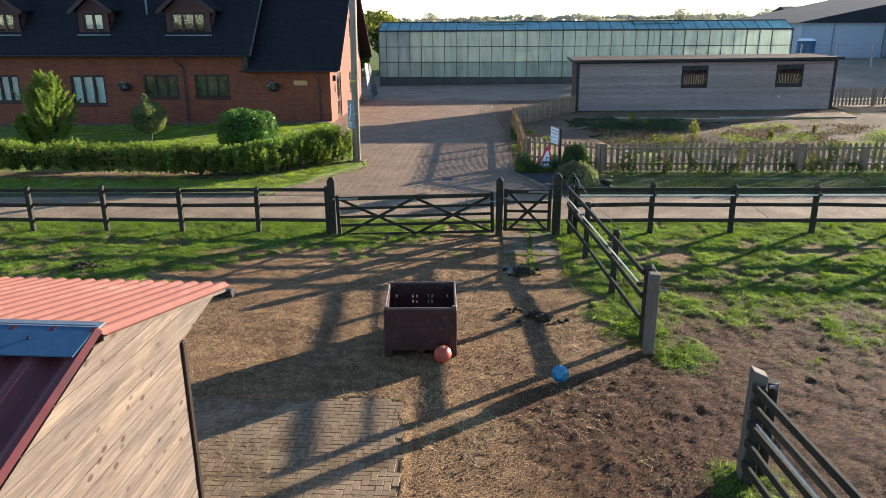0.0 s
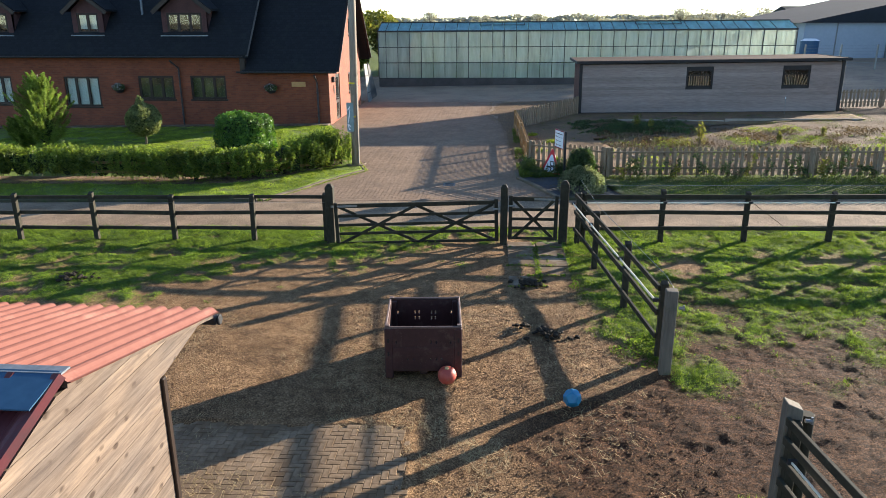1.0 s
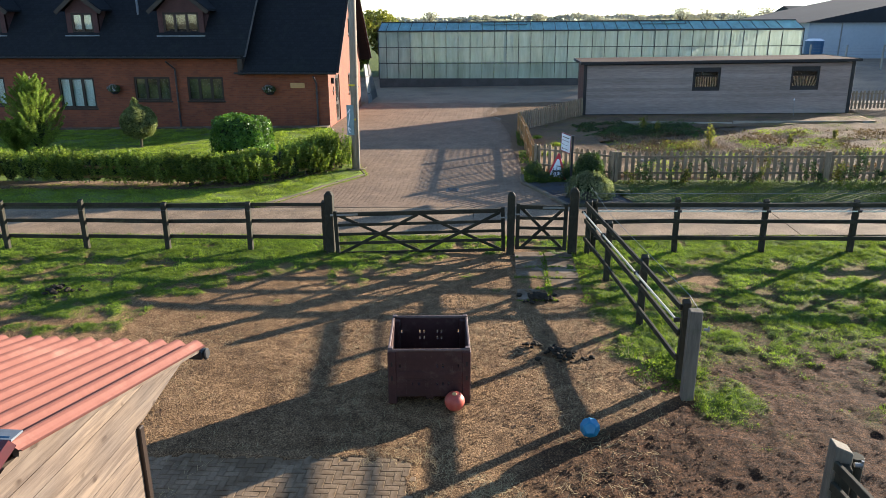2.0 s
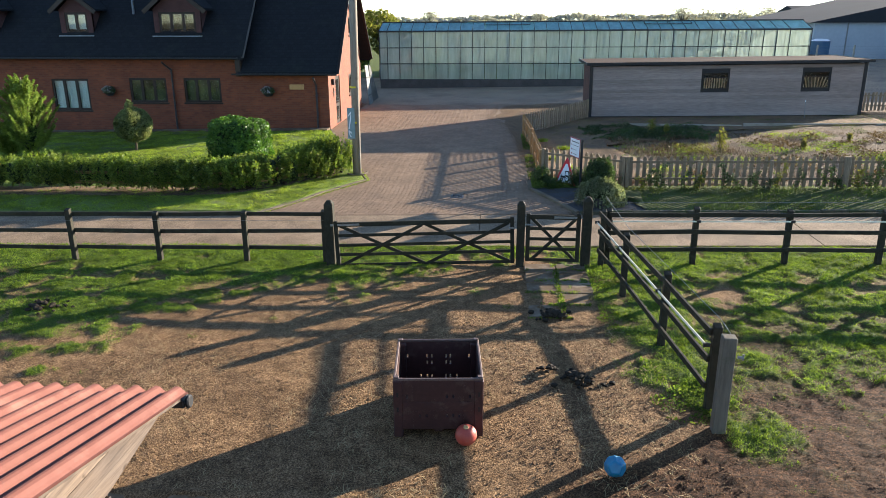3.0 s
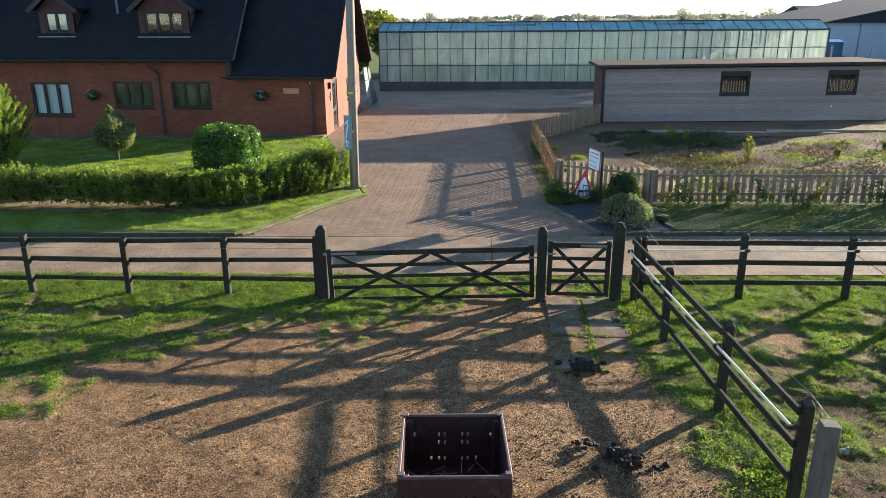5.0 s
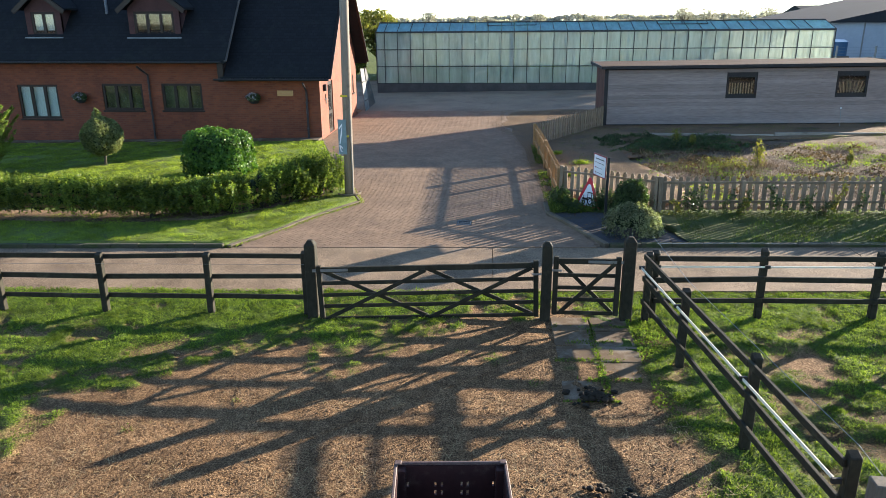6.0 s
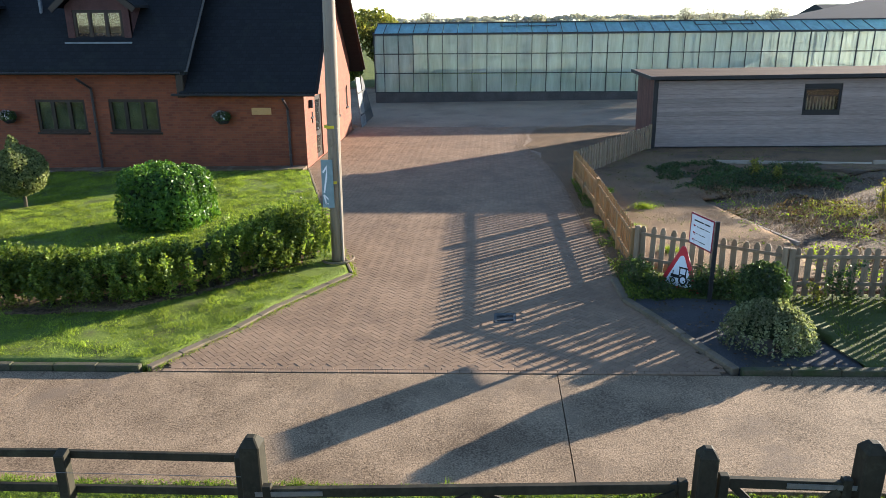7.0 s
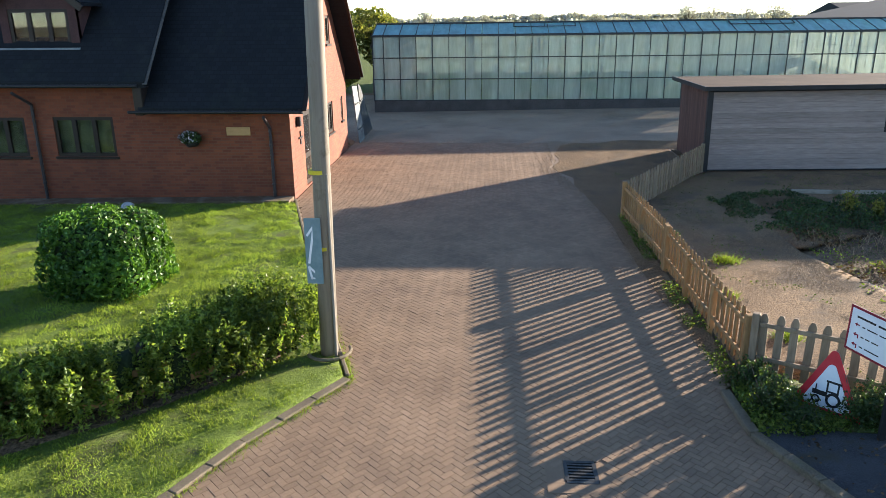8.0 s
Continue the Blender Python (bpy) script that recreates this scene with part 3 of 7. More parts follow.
def blob(bm, centre, radii, seed=1, rough=0.15, power=2.0, levels=3):
    made = bmesh.ops.create_icosphere(bm, subdivisions=levels, radius=1.0)["verts"]
    for v in made:
        d = v.co.normalized()
        shape = (abs(d.x) ** power + abs(d.y) ** power + abs(d.z) ** power) ** (-1 / power)
        lump = 1 + rough * (noise.noise(d * 2.0 + Vector((seed, 0, 0))))
        v.co = Vector(centre) + Vector((d.x * radii[0], d.y * radii[1], d.z * radii[2])) * shape * lump

# ---- ground, road, drive ----
def fence_y(x):
    return 14.33 + 0.0 * x


def side_x(y):
    """The line of the fence that runs down the side of the pen."""
    return 3.60 - 0.118 * (y - 8.55)


def turf_at(x, y):
    """How much grass grows at a place of the paddock, 0 to 1."""
    n = fbm(x * 0.9, y * 0.9, 11, 4) - 0.5
    m = fbm(x * 3.1, y * 3.1, 21, 3) - 0.5
    edge = np.interp(x, (-30, -6, -5, -4, -3.4, -1.6, 0.4, 1.4, 2.8), (9.6, 10.6, 10.8, 12.0, 13.1, 13.6, 14.05, 14.2, 14.3))
    left = smooth(-0.25, 0.35, (y - edge) * 0.6 + n * 2.6 + m * 2.4) * (x < 2.8)
    hem = smooth(0.0, 0.3, y - edge - 0.9 + n * 0.8 + m * 0.5) * (x < 2.8)
    gap = side_x(y) - x
    strip = smooth(0.25, 0.0, np.abs(gap + 0.3 * smooth(9.6, 8.4, y)) - 0.33 + n * 0.9 + m * 0.4) * smooth(7.9, 8.5, y + n * 0.6)
    right = smooth(-0.9, 1.0, (y - 10.1 + 0.12 * np.maximum(x - 4, 0)) * 0.5 + n * 2.2 + m * 1.6) * (gap < 0)
    foot = smooth(0.6, 0.2, np.hypot(x - 4.0, y - 5.5) + n * 0.6)
    bare = smooth(0.3, 0.75, np.hypot((x - 4.9) * 0.7, (y - 12.9)) + n * 2.0 + m * 0.8)
    return np.clip(np.maximum.reduce([left, hem, strip, right * bare, foot]), 0, 1)


def wet_at(x, y):
    gap = side_x(y) - x
    n = fbm(x * 0.7, y * 0.7, 31, 4) - 0.5
    right = smooth(-0.7, 0.9, -gap + 2.4 - smooth(6.2, 9.4, y) * 2.4 + n * 2.6)
    return np.clip(0.95 * right * smooth(13.5, 11, y) + 0.25 * n, 0, 1)


def mounds_at(x, y):
    """Where the turf stands in low cushions, 0 to 1."""
    return smooth(0.33, 0.53, fbm(x * 2.6, y * 2.6, 81, 4) + 0.16 * (fbm(x * 8.0, y * 8.0, 83, 2) - 0.5) + 0.16 * smooth(13.3, 14.1, y) + 0.10 * smooth(0.6, 0.0, np.abs(side_x(y) - x + 0.35)))


def earth_height(x, y):
    w = wet_at(x, y)
    t = turf_at(x, y)
    lumps = fbm(x * 3.4, y * 3.4, 41, 4) - 0.5
    clods = fbm(x * 9.0, y * 9.0, 51, 3) - 0.5
    crumbs = fbm(x * 13.0, y * 13.0, 71, 2) - 0.5
    broad = fbm(x * 0.35, y * 0.35, 61, 2) - 0.5
    cushions = t * mounds_at(x, y) * (0.010 + 0.034 * fbm(x * 5.5, y * 5.5, 85, 3))
    return cushions + broad * 0.06 + lumps * (0.014 + 0.036 * w) + clods * (0.008 + 0.026 * w) + crumbs * (0.005 + 0.015 * w)


def steps(lo, hi, step):
    return np.arange(lo, hi - step * 0.01, step)


far = np.geomspace(3, 2600, 22)
xs = np.concatenate([-42 - far[::-1], steps(-42, -12, 0.5), steps(-12, 10.5, 0.045), steps(10.5, 44, 0.5), 44 + far])
ys = np.concatenate([-20 - far[::-1], steps(-20, 3.0, 0.5), steps(3.0, 15.5, 0.045), steps(15.5, 66, 1.2), 66 + far])
gx, gy = np.meshgrid(xs, ys)
gz = np.where(gy < 15.3, earth_height(gx, gy) * smooth(60, 30, np.abs(gx)), -0.16) - 0.02
gz = np.where((gy >= 15.3) & (gy < 15.6), -0.06, gz)
margin = np.minimum(0.86 - 0.098 * gy - gx, 7.1 - gy)
bury = smooth(0.05, -0.12, margin - 0.5 * (fbm(gx * 2.2, gy * 2.2, 45, 4) - 0.28))
pad = (gy < 7.2) & (gy > 3.1) & (gx > -5.15) & (margin > -0.12)
gz = np.where(pad, np.where(margin > 0, gz * 0.4 - 0.055 + 0.066 * bury, gz + 0.016), gz)
nx, ny = len(xs), len(ys)
idx = np.arange(nx * ny).reshape(ny, nx)
quads = np.stack([idx[:-1, :-1], idx[:-1, 1:], idx[1:, 1:], idx[1:, :-1]], -1).reshape(-1, 4)
ground = bulk("ground", np.stack([gx, gy, gz], -1).reshape(-1, 3), quads, EARTH, None,
              "trodden brown earth paddock with patchy green grass", "ground", "structure", True)
turf = np.where(gy < 15.5, turf_at(gx, gy), 0.0)
turf = np.where(gy > 58, 0.9, turf * (0.25 + 0.75 * mounds_at(gx, gy)))
for key, values in (("turf", turf), ("wet", wet_at(gx, gy))):
    attribute = ground.data.attributes.new(key, "FLOAT", "POINT")
    attribute.data.foreach_set("value", values.ravel().astype(np.float32))

# the concrete lane, in two bays with a joint between
def lane_near(x):
    return 15.36 + 0.018 * x


def lane_far(x):
    return 17.74 + 0.012 * x


def lane_bay(x0, x1):
    return [(x0, lane_near(x0)), (x1, lane_near(x1)), (x1, lane_far(x1)), (x0, lane_far(x0))]


for x0, x1 in ((-45, -13.4), (-13.38, -6.4), (-6.39, 0.555), (0.567, 7.6), (7.62, 14.6), (14.62, 45)):
    sheet("road", lane_bay(x0, x1), 0.0, CONCRETE, "worn buff concrete lane slab along the fence", "road", step=0)
DRIVE = [(-4.93, lane_far(-4.93) + 0.01), (-4.16, 19.07), (-3.74, 19.96), (-3.16, 20.9), (-2.82, 21.48), (-3.09, 22.23), (-4.11, 25.09), (-5.97, 30.9),
         (-5.97, 39.4), (0.96, 38.7), (0.92, 36.4), (0.72, 34.6), (0.9, 33.7), (1.16, 32.4), (1.36, 31.2), (1.62, 28.5), (1.67, 25.66), (1.83, 22.7), (2.01, 21.65), (1.78, 21.2), (1.81, 20.26), (2.19, 19.4), (2.81, lane_far(2.81) + 0.01)]
sheet("drive", DRIVE, -0.018, JOINT, "block-paved drive in red-brown herringbone, sandy joints", "drive")
YARD = [(-5.97, 39.42), (-14, 55), (23, 57), (27, 69.8), (60, 69.8), (60, 37.6), (4.9, 37.2), (4.9, 33.6), (2.76, 31.22), (1.38, 31.22), (1.18, 32.4), (0.92, 33.7), (0.74, 34.6), (0.94, 36.4), (0.98, 38.72)]
sheet("yard", YARD, 0.0, GRAVEL, "worn brown paved yard in front of the greenhouse", "yard")
STRIP = [(2.02, 21.66), (1.84, 22.72), (1.68, 25.66), (1.63, 28.5), (1.37, 31.2), (1.22, 32.2), (1.3, 33.2), (0.95, 33.9), (0.82, 34.6), (1.15, 35.6), (1.05, 36.6), (1.35, 38.0), (1.9, 38.7),
         (2.6, 38.5), (3.6, 39.1), (5.2, 38.8), (8.5, 39.2), (8.5, 37.5), (4.86, 37.3), (4.86, 33.55), (1.98, 29.2), (2.1, 25.6), (2.17, 21.72)]
sheet("shingle_strip", STRIP, 0.006, SHINGLE, "pale shingle spread along the picket fence and round the timber shed", "gravel", deep=0.1)
LAWN_L = [(-45, lane_far(-45) + 0.16), (-5.1, lane_far(-5) + 0.16), (-5.05, lane_far(-5) + 0.3), (-4.28, 19.1), (-3.86, 20.01), (-3.27, 20.96), (-2.95, 21.48), (-3.2, 22.2), (-4.23, 25.12),
          (-5.95, 30.46), (-45, 30.46)]
sheet("lawn", LAWN_L, 0.05, LAWN, "mown green lawn before the brick house", "lawn", step=0.4, relief=0.05)
VERGE_R = [(4.55, lane_far(4.55) + 0.14), (45, lane_far(45) + 0.14), (45, 20.3), (4.4, 20.5), (2.3, 21.75), (1.98, 21.3), (2.0, 20.45), (3.9, 20.25), (4.7, 19.9)]
sheet("verge", VERGE_R, 0.05, VERGETURF, "grass verge before the picket fence", "grass", step=0.6, relief=0.03)
sheet("tarmac_patch", [(1.9, 20.3), (2.28, 19.44), (2.93, lane_far(2.9) + 0.14), (4.52, lane_far(4.52) + 0.14), (4.66, 19.9), (3.88, 20.23), (2.0, 20.42)], 0.035, TARMAC,
      "dark tarmac apron round the planter", "tarmac")
GARDEN = [(2.22, 21.8), (4.45, 20.55), (45, 20.4), (45, 37.4), (16.9, 37.2), (16.9, 33.5), (4.96, 33.6), (2.72, 31.0), (2.05, 29.1)]
sheet("garden_ground", GARDEN, 0.03, SOIL, "bare brown vegetable garden soil with dead stems", "soil", step=0.4, relief=0.09)
sheet("garden_path", [(2.3, 21.9), (4.2, 20.8), (5.4, 21.2), (5.6, 23.3), (4.8, 26.4), (4.82, 30.65), (10.7, 29.9), (16.6, 31.0), (16.6, 33.3), (5.0, 33.5), (2.76, 30.9), (2.1, 29.0)], 0.075, SHINGLE,
      "tan shingle path round the garden beds", "gravel", step=0.4, relief=0.04)
HEDGE = [(-3.78, 22.4), (-4.4, 21.68), (-5.2, 20.85), (-6.2, 20.12), (-7.6, 19.95), (-10.8, 20.05), (-14, 20.15), (-19, 20.15), (-26, 20.05)]
sheet("hedge_bed", [(x - 0.16, y - 0.5) for x, y in HEDGE] + [(x + 0.1, y + 0.4) for x, y in HEDGE[::-1]], 0.078, SOIL, "strip of dark bare soil under the hedge", "soil", step=0.5, relief=0.02, deep=0.1)


def kerb(points, z, wide=0.11, length=0.6, material=KERB):
    """Kerb stones laid end to end along a line."""
    line = tagged(new("kerb"), "weathered concrete kerb stones, chipped and mossy", "kerb", "", "structure")
    BASE[line.name] = None
    r = random.Random(len(points) * 7)
    for (x0, y0), (x1, y1) in zip(points, points[1:]):
        n = max(1, round(math.hypot(x1 - x0, y1 - y0) / length))
        for i in range(n):
            a, b = (i + 0.004) / n, (i + 0.996) / n
            bm = bmesh.new()
            dz = r.uniform(-0.008, 0.008)
            beam(bm, (x0 + (x1 - x0) * a, y0 + (y1 - y0) * a, z - 0.08 + dz), (x0 + (x1 - x0) * b, y0 + (y1 - y0) * b, z - 0.08 + dz + r.uniform(-0.004, 0.004)), wide, 0.2)
            soften(bm, 0.012)
            part("kerb_stone", bm, material, line)
    return line


kerb([(-5.1, lane_far(-5) + 0.08), (-13, lane_far(-13) + 0.08), (-24, lane_far(-24) + 0.08)], 0.06, material=MOSSYKERB)
kerb([(-5.0, lane_far(-4.9) + 0.1), (-4.22, 19.08), (-3.8, 19.99), (-3.22, 20.93), (-2.89, 21.46)], 0.018, 0.13)
kerb([(-2.9, 21.52), (-3.15, 22.23), (-4.17, 25.1), (-6.02, 30.8)], 0.04, 0.06, 0.9)
kerb([(1.84, 21.2), (1.87, 20.26), (2.25, 19.42), (2.88, lane_far(2.9) + 0.1)], 0.055, 0.12)
kerb([(2.94, lane_far(3.0) + 0.07), (11, lane_far(11) + 0.07), (24, lane_far(24) + 0.07)], 0.06, material=MOSSYKERB)

# ---- the brick house ----
def holed_wall(bm, axis, at, thick, a0, a1, z0, z1, holes):
    """A wall from a0 to a1 along x or y, its outer face at 'at', with rectangular holes (a0, a1, z0, z1)."""
    cuts_a = sorted({a0, a1, *[h[0] for h in holes], *[h[1] for h in holes]})
    cuts_z = sorted({z0, z1, *[h[2] for h in holes], *[h[3] for h in holes]})
    for i in range(len(cuts_a) - 1):
        for j in range(len(cuts_z) - 1):
            ma, mz = (cuts_a[i] + cuts_a[i + 1]) / 2, (cuts_z[j] + cuts_z[j + 1]) / 2
            if any(h[0] < ma < h[1] and h[2] < mz < h[3] for h in holes):
                continue
            if axis == "x":
                bx(bm, cuts_a[i], cuts_a[i + 1], at, at + thick, cuts_z[j], cuts_z[j + 1])
            else:
                bx(bm, at - thick, at, cuts_a[i], cuts_a[i + 1], cuts_z[j], cuts_z[j + 1])
    bmesh.ops.remove_doubles(bm, verts=bm.verts, dist=0.0005)
    inner = [f for f in bm.faces if any(g is not f and (f.calc_center_median() - g.calc_center_median()).length < 1e-4 for e in f.edges for g in e.link_faces)]
    bmesh.ops.delete(bm, geom=list(set(inner)), context="FACES_ONLY")


def window_in(parent, axis, at, a0, a1, z0, z1, lights, backing, label, sill=True):
    """A dark-framed window: frame, mullions, panes, a sill and a board that gives the tone behind the glass."""
    def box(bm, u0, u1, d0, d1, w0, w1):
        if axis == "x":
            bx(bm, u0, u1, at + d0, at + d1, w0, w1)
        else:
            bx(bm, at - d1, at - d0, u0, u1, w0, w1)
    e = 0.085
    pitch = (a1 - a0) / lights
    bm = bmesh.new()
    holed_wall(bm, axis, at + 0.03 if axis == "x" else at - 0.03, 0.07, a0, a1, z0, z1,
               [(a0 + pitch * i + (e if i == 0 else 0.055), a0 + pitch * (i + 1) - (e if i == lights - 1 else 0.055), z0 + e, z1 - e) for i in range(lights)])
    frame_ob = part("window", bm, FRAME, parent, label)
    for i in range(lights):
        bm = bmesh.new()
        box(bm, a0 + pitch * i + 0.05, a0 + pitch * (i + 1) - 0.05, 0.058, 0.066, z0 + e, z1 - e)
        pane = part("pane", bm, WINGLASS, frame_ob)
        pane.visible_shadow = False
    # Board close behind the panes: blind, curtain or the painted window tone.
    bm = bmesh.new()
    box(bm, a0 + 0.01, a1 - 0.01, 0.14, 0.15, z0 + 0.01, z1 - 0.01)
    part("backing_board", bm, backing, frame_ob)
    if sill:
        bm = bmesh.new()
        box(bm, a0 - 0.05, a1 + 0.05, -0.05, 0.1, z0 - 0.07, z0 - 0.002)
        part("sill", soften(bm, 0.008), FRAME, frame_ob)
    return frame_ob


house = thing("house", -6.08, 30.98, 0.15, 0, "red brick house with dark tiled roof and dormers", "house", level=True)
FRONT, GABLE, WEST = 30.98, -6.08, -34.0
WINDOWS = [(-12.25, -10.66, 1.31, 2.32, 3, ROOMLIGHT), (-14.62, -13.01, 1.3, 2.31, 3, ROOMLIGHT), (-18.05, -16.42, 0.96, 2.27, 3, BLIND), (-21.9, -20.5, 1.05, 2.27, 3, BLIND),
           (-25.4, -23.8, 1.22, 2.25, 3, ROOMLIGHT), (-29.0, -27.4, 1.22, 2.25, 3, ROOMLIGHT)]
bm = bmesh.new()
holed_wall(bm, "x", FRONT, 0.3, WEST, GABLE, -0.5, 2.62, [(a, b, c, d) for a, b, c, d, _, _ in WINDOWS])
part("wall", bm, BRICK_X, house, "red brick front wall")
bm = bmesh.new()
bx(bm, WEST, -9.65, FRONT, FRONT + 0.3, 2.62, 3.2)
part("wall", bm, BRICK_X, house)
EAVE_Y, EAVE_Z, PITCH, STEP = 30.45, 2.60, 1.092, 0.63
RIDGE_Y = 34.56
RIDGE_Z = EAVE_Z + PITCH * (RIDGE_Y - EAVE_Y)
BACK_Y, BACK_Z = 38.7, 2.8
GABLE_WINDOWS = [(35.6, 36.15, 3.95, 4.78, 1, ROOMLIGHT), (35.2, 36.05, 1.25, 2.2, 2, ROOMLIGHT), (37.35, 37.65, 1.4, 2.2, 1, ROOMLIGHT)]
DOOR = (32.3, 33.2, 0.27, 2.3)
bm = bmesh.new()
holed_wall(bm, "y", GABLE, 0.3, FRONT + 0.302, BACK_Y - 0.4, -0.2, 2.5, [w[:4] for w in GABLE_WINDOWS[1:]] + [DOOR])
part("wall", bm, BRICK_Y, house, "orange-red brick gable wall")
bm = bmesh.new()
back_run = (BACK_Z - RIDGE_Z) / (BACK_Y - RIDGE_Y)


def roof_z(y):
    return EAVE_Z + PITCH * (y - EAVE_Y) if y < RIDGE_Y else BACK_Z + back_run * (y - BACK_Y)


w = GABLE_WINDOWS[0]
ya, yb = FRONT + 0.302, BACK_Y - 0.4
strips = [ya, RIDGE_Y, w[0], w[1], yb]
for y0, y1 in zip(strips, strips[1:]):
    if (y0, y1) == (w[0], w[1]):
        prism(bm, [(GABLE, y0, 2.5), (GABLE, y1, 2.5), (GABLE, y1, w[2]), (GABLE, y0, w[2])], (-0.3, 0, 0))
        prism(bm, [(GABLE, y0, w[3]), (GABLE, y1, w[3]), (GABLE, y1, roof_z(y1) - 0.12), (GABLE, y0, roof_z(y0) - 0.12)], (-0.3, 0, 0))
    else:
        prism(bm, [(GABLE, y0, 2.5), (GABLE, y1, 2.5), (GABLE, y1, max(2.52, roof_z(y1) - 0.12)), (GABLE, y0, max(2.52, roof_z(y0) - 0.12))], (-0.3, 0, 0))
bmesh.ops.remove_doubles(bm, verts=bm.verts, dist=0.0005)
part("gable_wall", bm, BRICK_Y, house)
bm = bmesh.new()
bx(bm, WEST, GABLE - 0.3, BACK_Y - 0.7, BACK_Y - 0.4, -0.3, 2.6)
part("back_wall", bm, BRICK_X, house)
bm = bmesh.new()
bx(bm, WEST - 0.3, WEST, FRONT, BACK_Y - 0.4, -0.15, 3.0)
part("wall", bm, BRICK_X, house)
# Solid block stands in for the dim rooms behind the window boards.
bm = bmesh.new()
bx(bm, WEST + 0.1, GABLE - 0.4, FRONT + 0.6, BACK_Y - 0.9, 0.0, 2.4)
part("room_block", bm, ROOMLIGHT, house, "solid block standing in for dim rooms behind the windows")


def roof_slab(x0, x1, lift):
    bm = bmesh.new()
    e, r, b = (EAVE_Y, EAVE_Z + lift), (RIDGE_Y, RIDGE_Z + lift), (BACK_Y, BACK_Z + lift)
    prism(bm, [(x0, e[0], e[1]), (x0, r[0], r[1]), (x0, b[0], b[1]), (x0, b[0], b[1] - 0.14), (x0, r[0], r[1] - 0.16), (x0, e[0], e[1] - 0.14)], (x1 - x0, 0, 0))
    return bm


part("roof", roof_slab(-9.7, -5.6, 0.0), TILES, house, "dark plain tiled roof over the gable end")
part("roof", roof_slab(WEST - 0.3, -9.45, STEP), TILES, house, "dark plain tiled main roof, slightly higher")
bm = bmesh.new()
beam(bm, (-9.44, EAVE_Y - 0.02, EAVE_Z + STEP - 0.06), (-9.42, RIDGE_Y, RIDGE_Z + STEP - 0.06), 0.022, 0.11, (1, 0, 0))
part("verge_board", bm, BASEWALL, house, "grey verge at the step in the roof")
for lift, x0, x1 in ((0.0, -9.95, -5.6), (STEP, WEST, -9.62)):
    bm = bmesh.new()
    beam(bm, (x0, EAVE_Y - 0.035, EAVE_Z + lift - 0.09), (x1, EAVE_Y - 0.035, EAVE_Z + lift - 0.09), 0.08, 0.07)
    part("gutter", soften(bm, 0.02), BLACKTRIM, house, "dark gutter along the eaves")
bm = bmesh.new()
bx(bm, -9.8, -9.57, EAVE_Y + 0.02, FRONT + 0.1, 2.42, 3.1)
part("eave_box", soften(bm, 0.02), FRAME, house)
for x in np.arange(-9.5, -6.0, 0.42):
    bm = bmesh.new()
    bx(bm, x, x + 0.05, EAVE_Y + 0.14, FRONT, 2.47, 2.54)
    part("rafter_foot", bm, FRAME, house)
bm = bmesh.new()
beam(bm, (-5.6, EAVE_Y, EAVE_Z - 0.06), (-5.6, RIDGE_Y, RIDGE_Z - 0.06), 0.04, 0.2, (1, 0, 0))
beam(bm, (-5.6, BACK_Y, BACK_Z - 0.06), (-5.6, RIDGE_Y, RIDGE_Z - 0.06), 0.04, 0.2, (1, 0, 0))
part("bargeboard", bm, FRAME, house, "dark timber bargeboards")
bm = bmesh.new()
rod(bm, (-9.8, RIDGE_Y, RIDGE_Z + 0.0), (-5.6, RIDGE_Y, RIDGE_Z + 0.0), 0.12, n=10)
part("ridge_tile", bm, TILES, house)
for a, b, c, d, n, back in WINDOWS:
    window_in(house, "x", FRONT, a, b, c, d, n, back, "dark-framed window with pale blinds behind it" if back is BLIND else "dark-framed three-light window")
for a, b, c, d, n, back in GABLE_WINDOWS:
    window_in(house, "y", GABLE, a, b, c, d, n, back, "dark-framed gable window")
bm = bmesh.new()
bx(bm, GABLE - 0.12, GABLE - 0.04, DOOR[0], DOOR[1], DOOR[2], DOOR[3])
door = part("door", soften(bm, 0.01), FRAME, house, "dark glazed side door")
bm = bmesh.new()
bx(bm, GABLE - 0.038, GABLE - 0.03, DOOR[0] + 0.14, DOOR[1] - 0.14, 1.15, 2.15)
bx(bm, GABLE - 0.038, GABLE - 0.03, DOOR[0] + 0.14, DOOR[1] - 0.14, 0.42, 1.0)
part("pane", bm, WINGLASS, door)
bm = bmesh.new()
rod(bm, (GABLE - 0.03, DOOR[0] + 0.08, 1.25), (GABLE + 0.05, DOOR[0] + 0.08, 1.25), 0.02)
rod(bm, (GABLE + 0.045, DOOR[0] + 0.08, 1.25), (GABLE + 0.045, DOOR[0] + 0.2, 1.25), 0.014)
part("handle", bm, GREYMETAL, door, "metal lever handle")


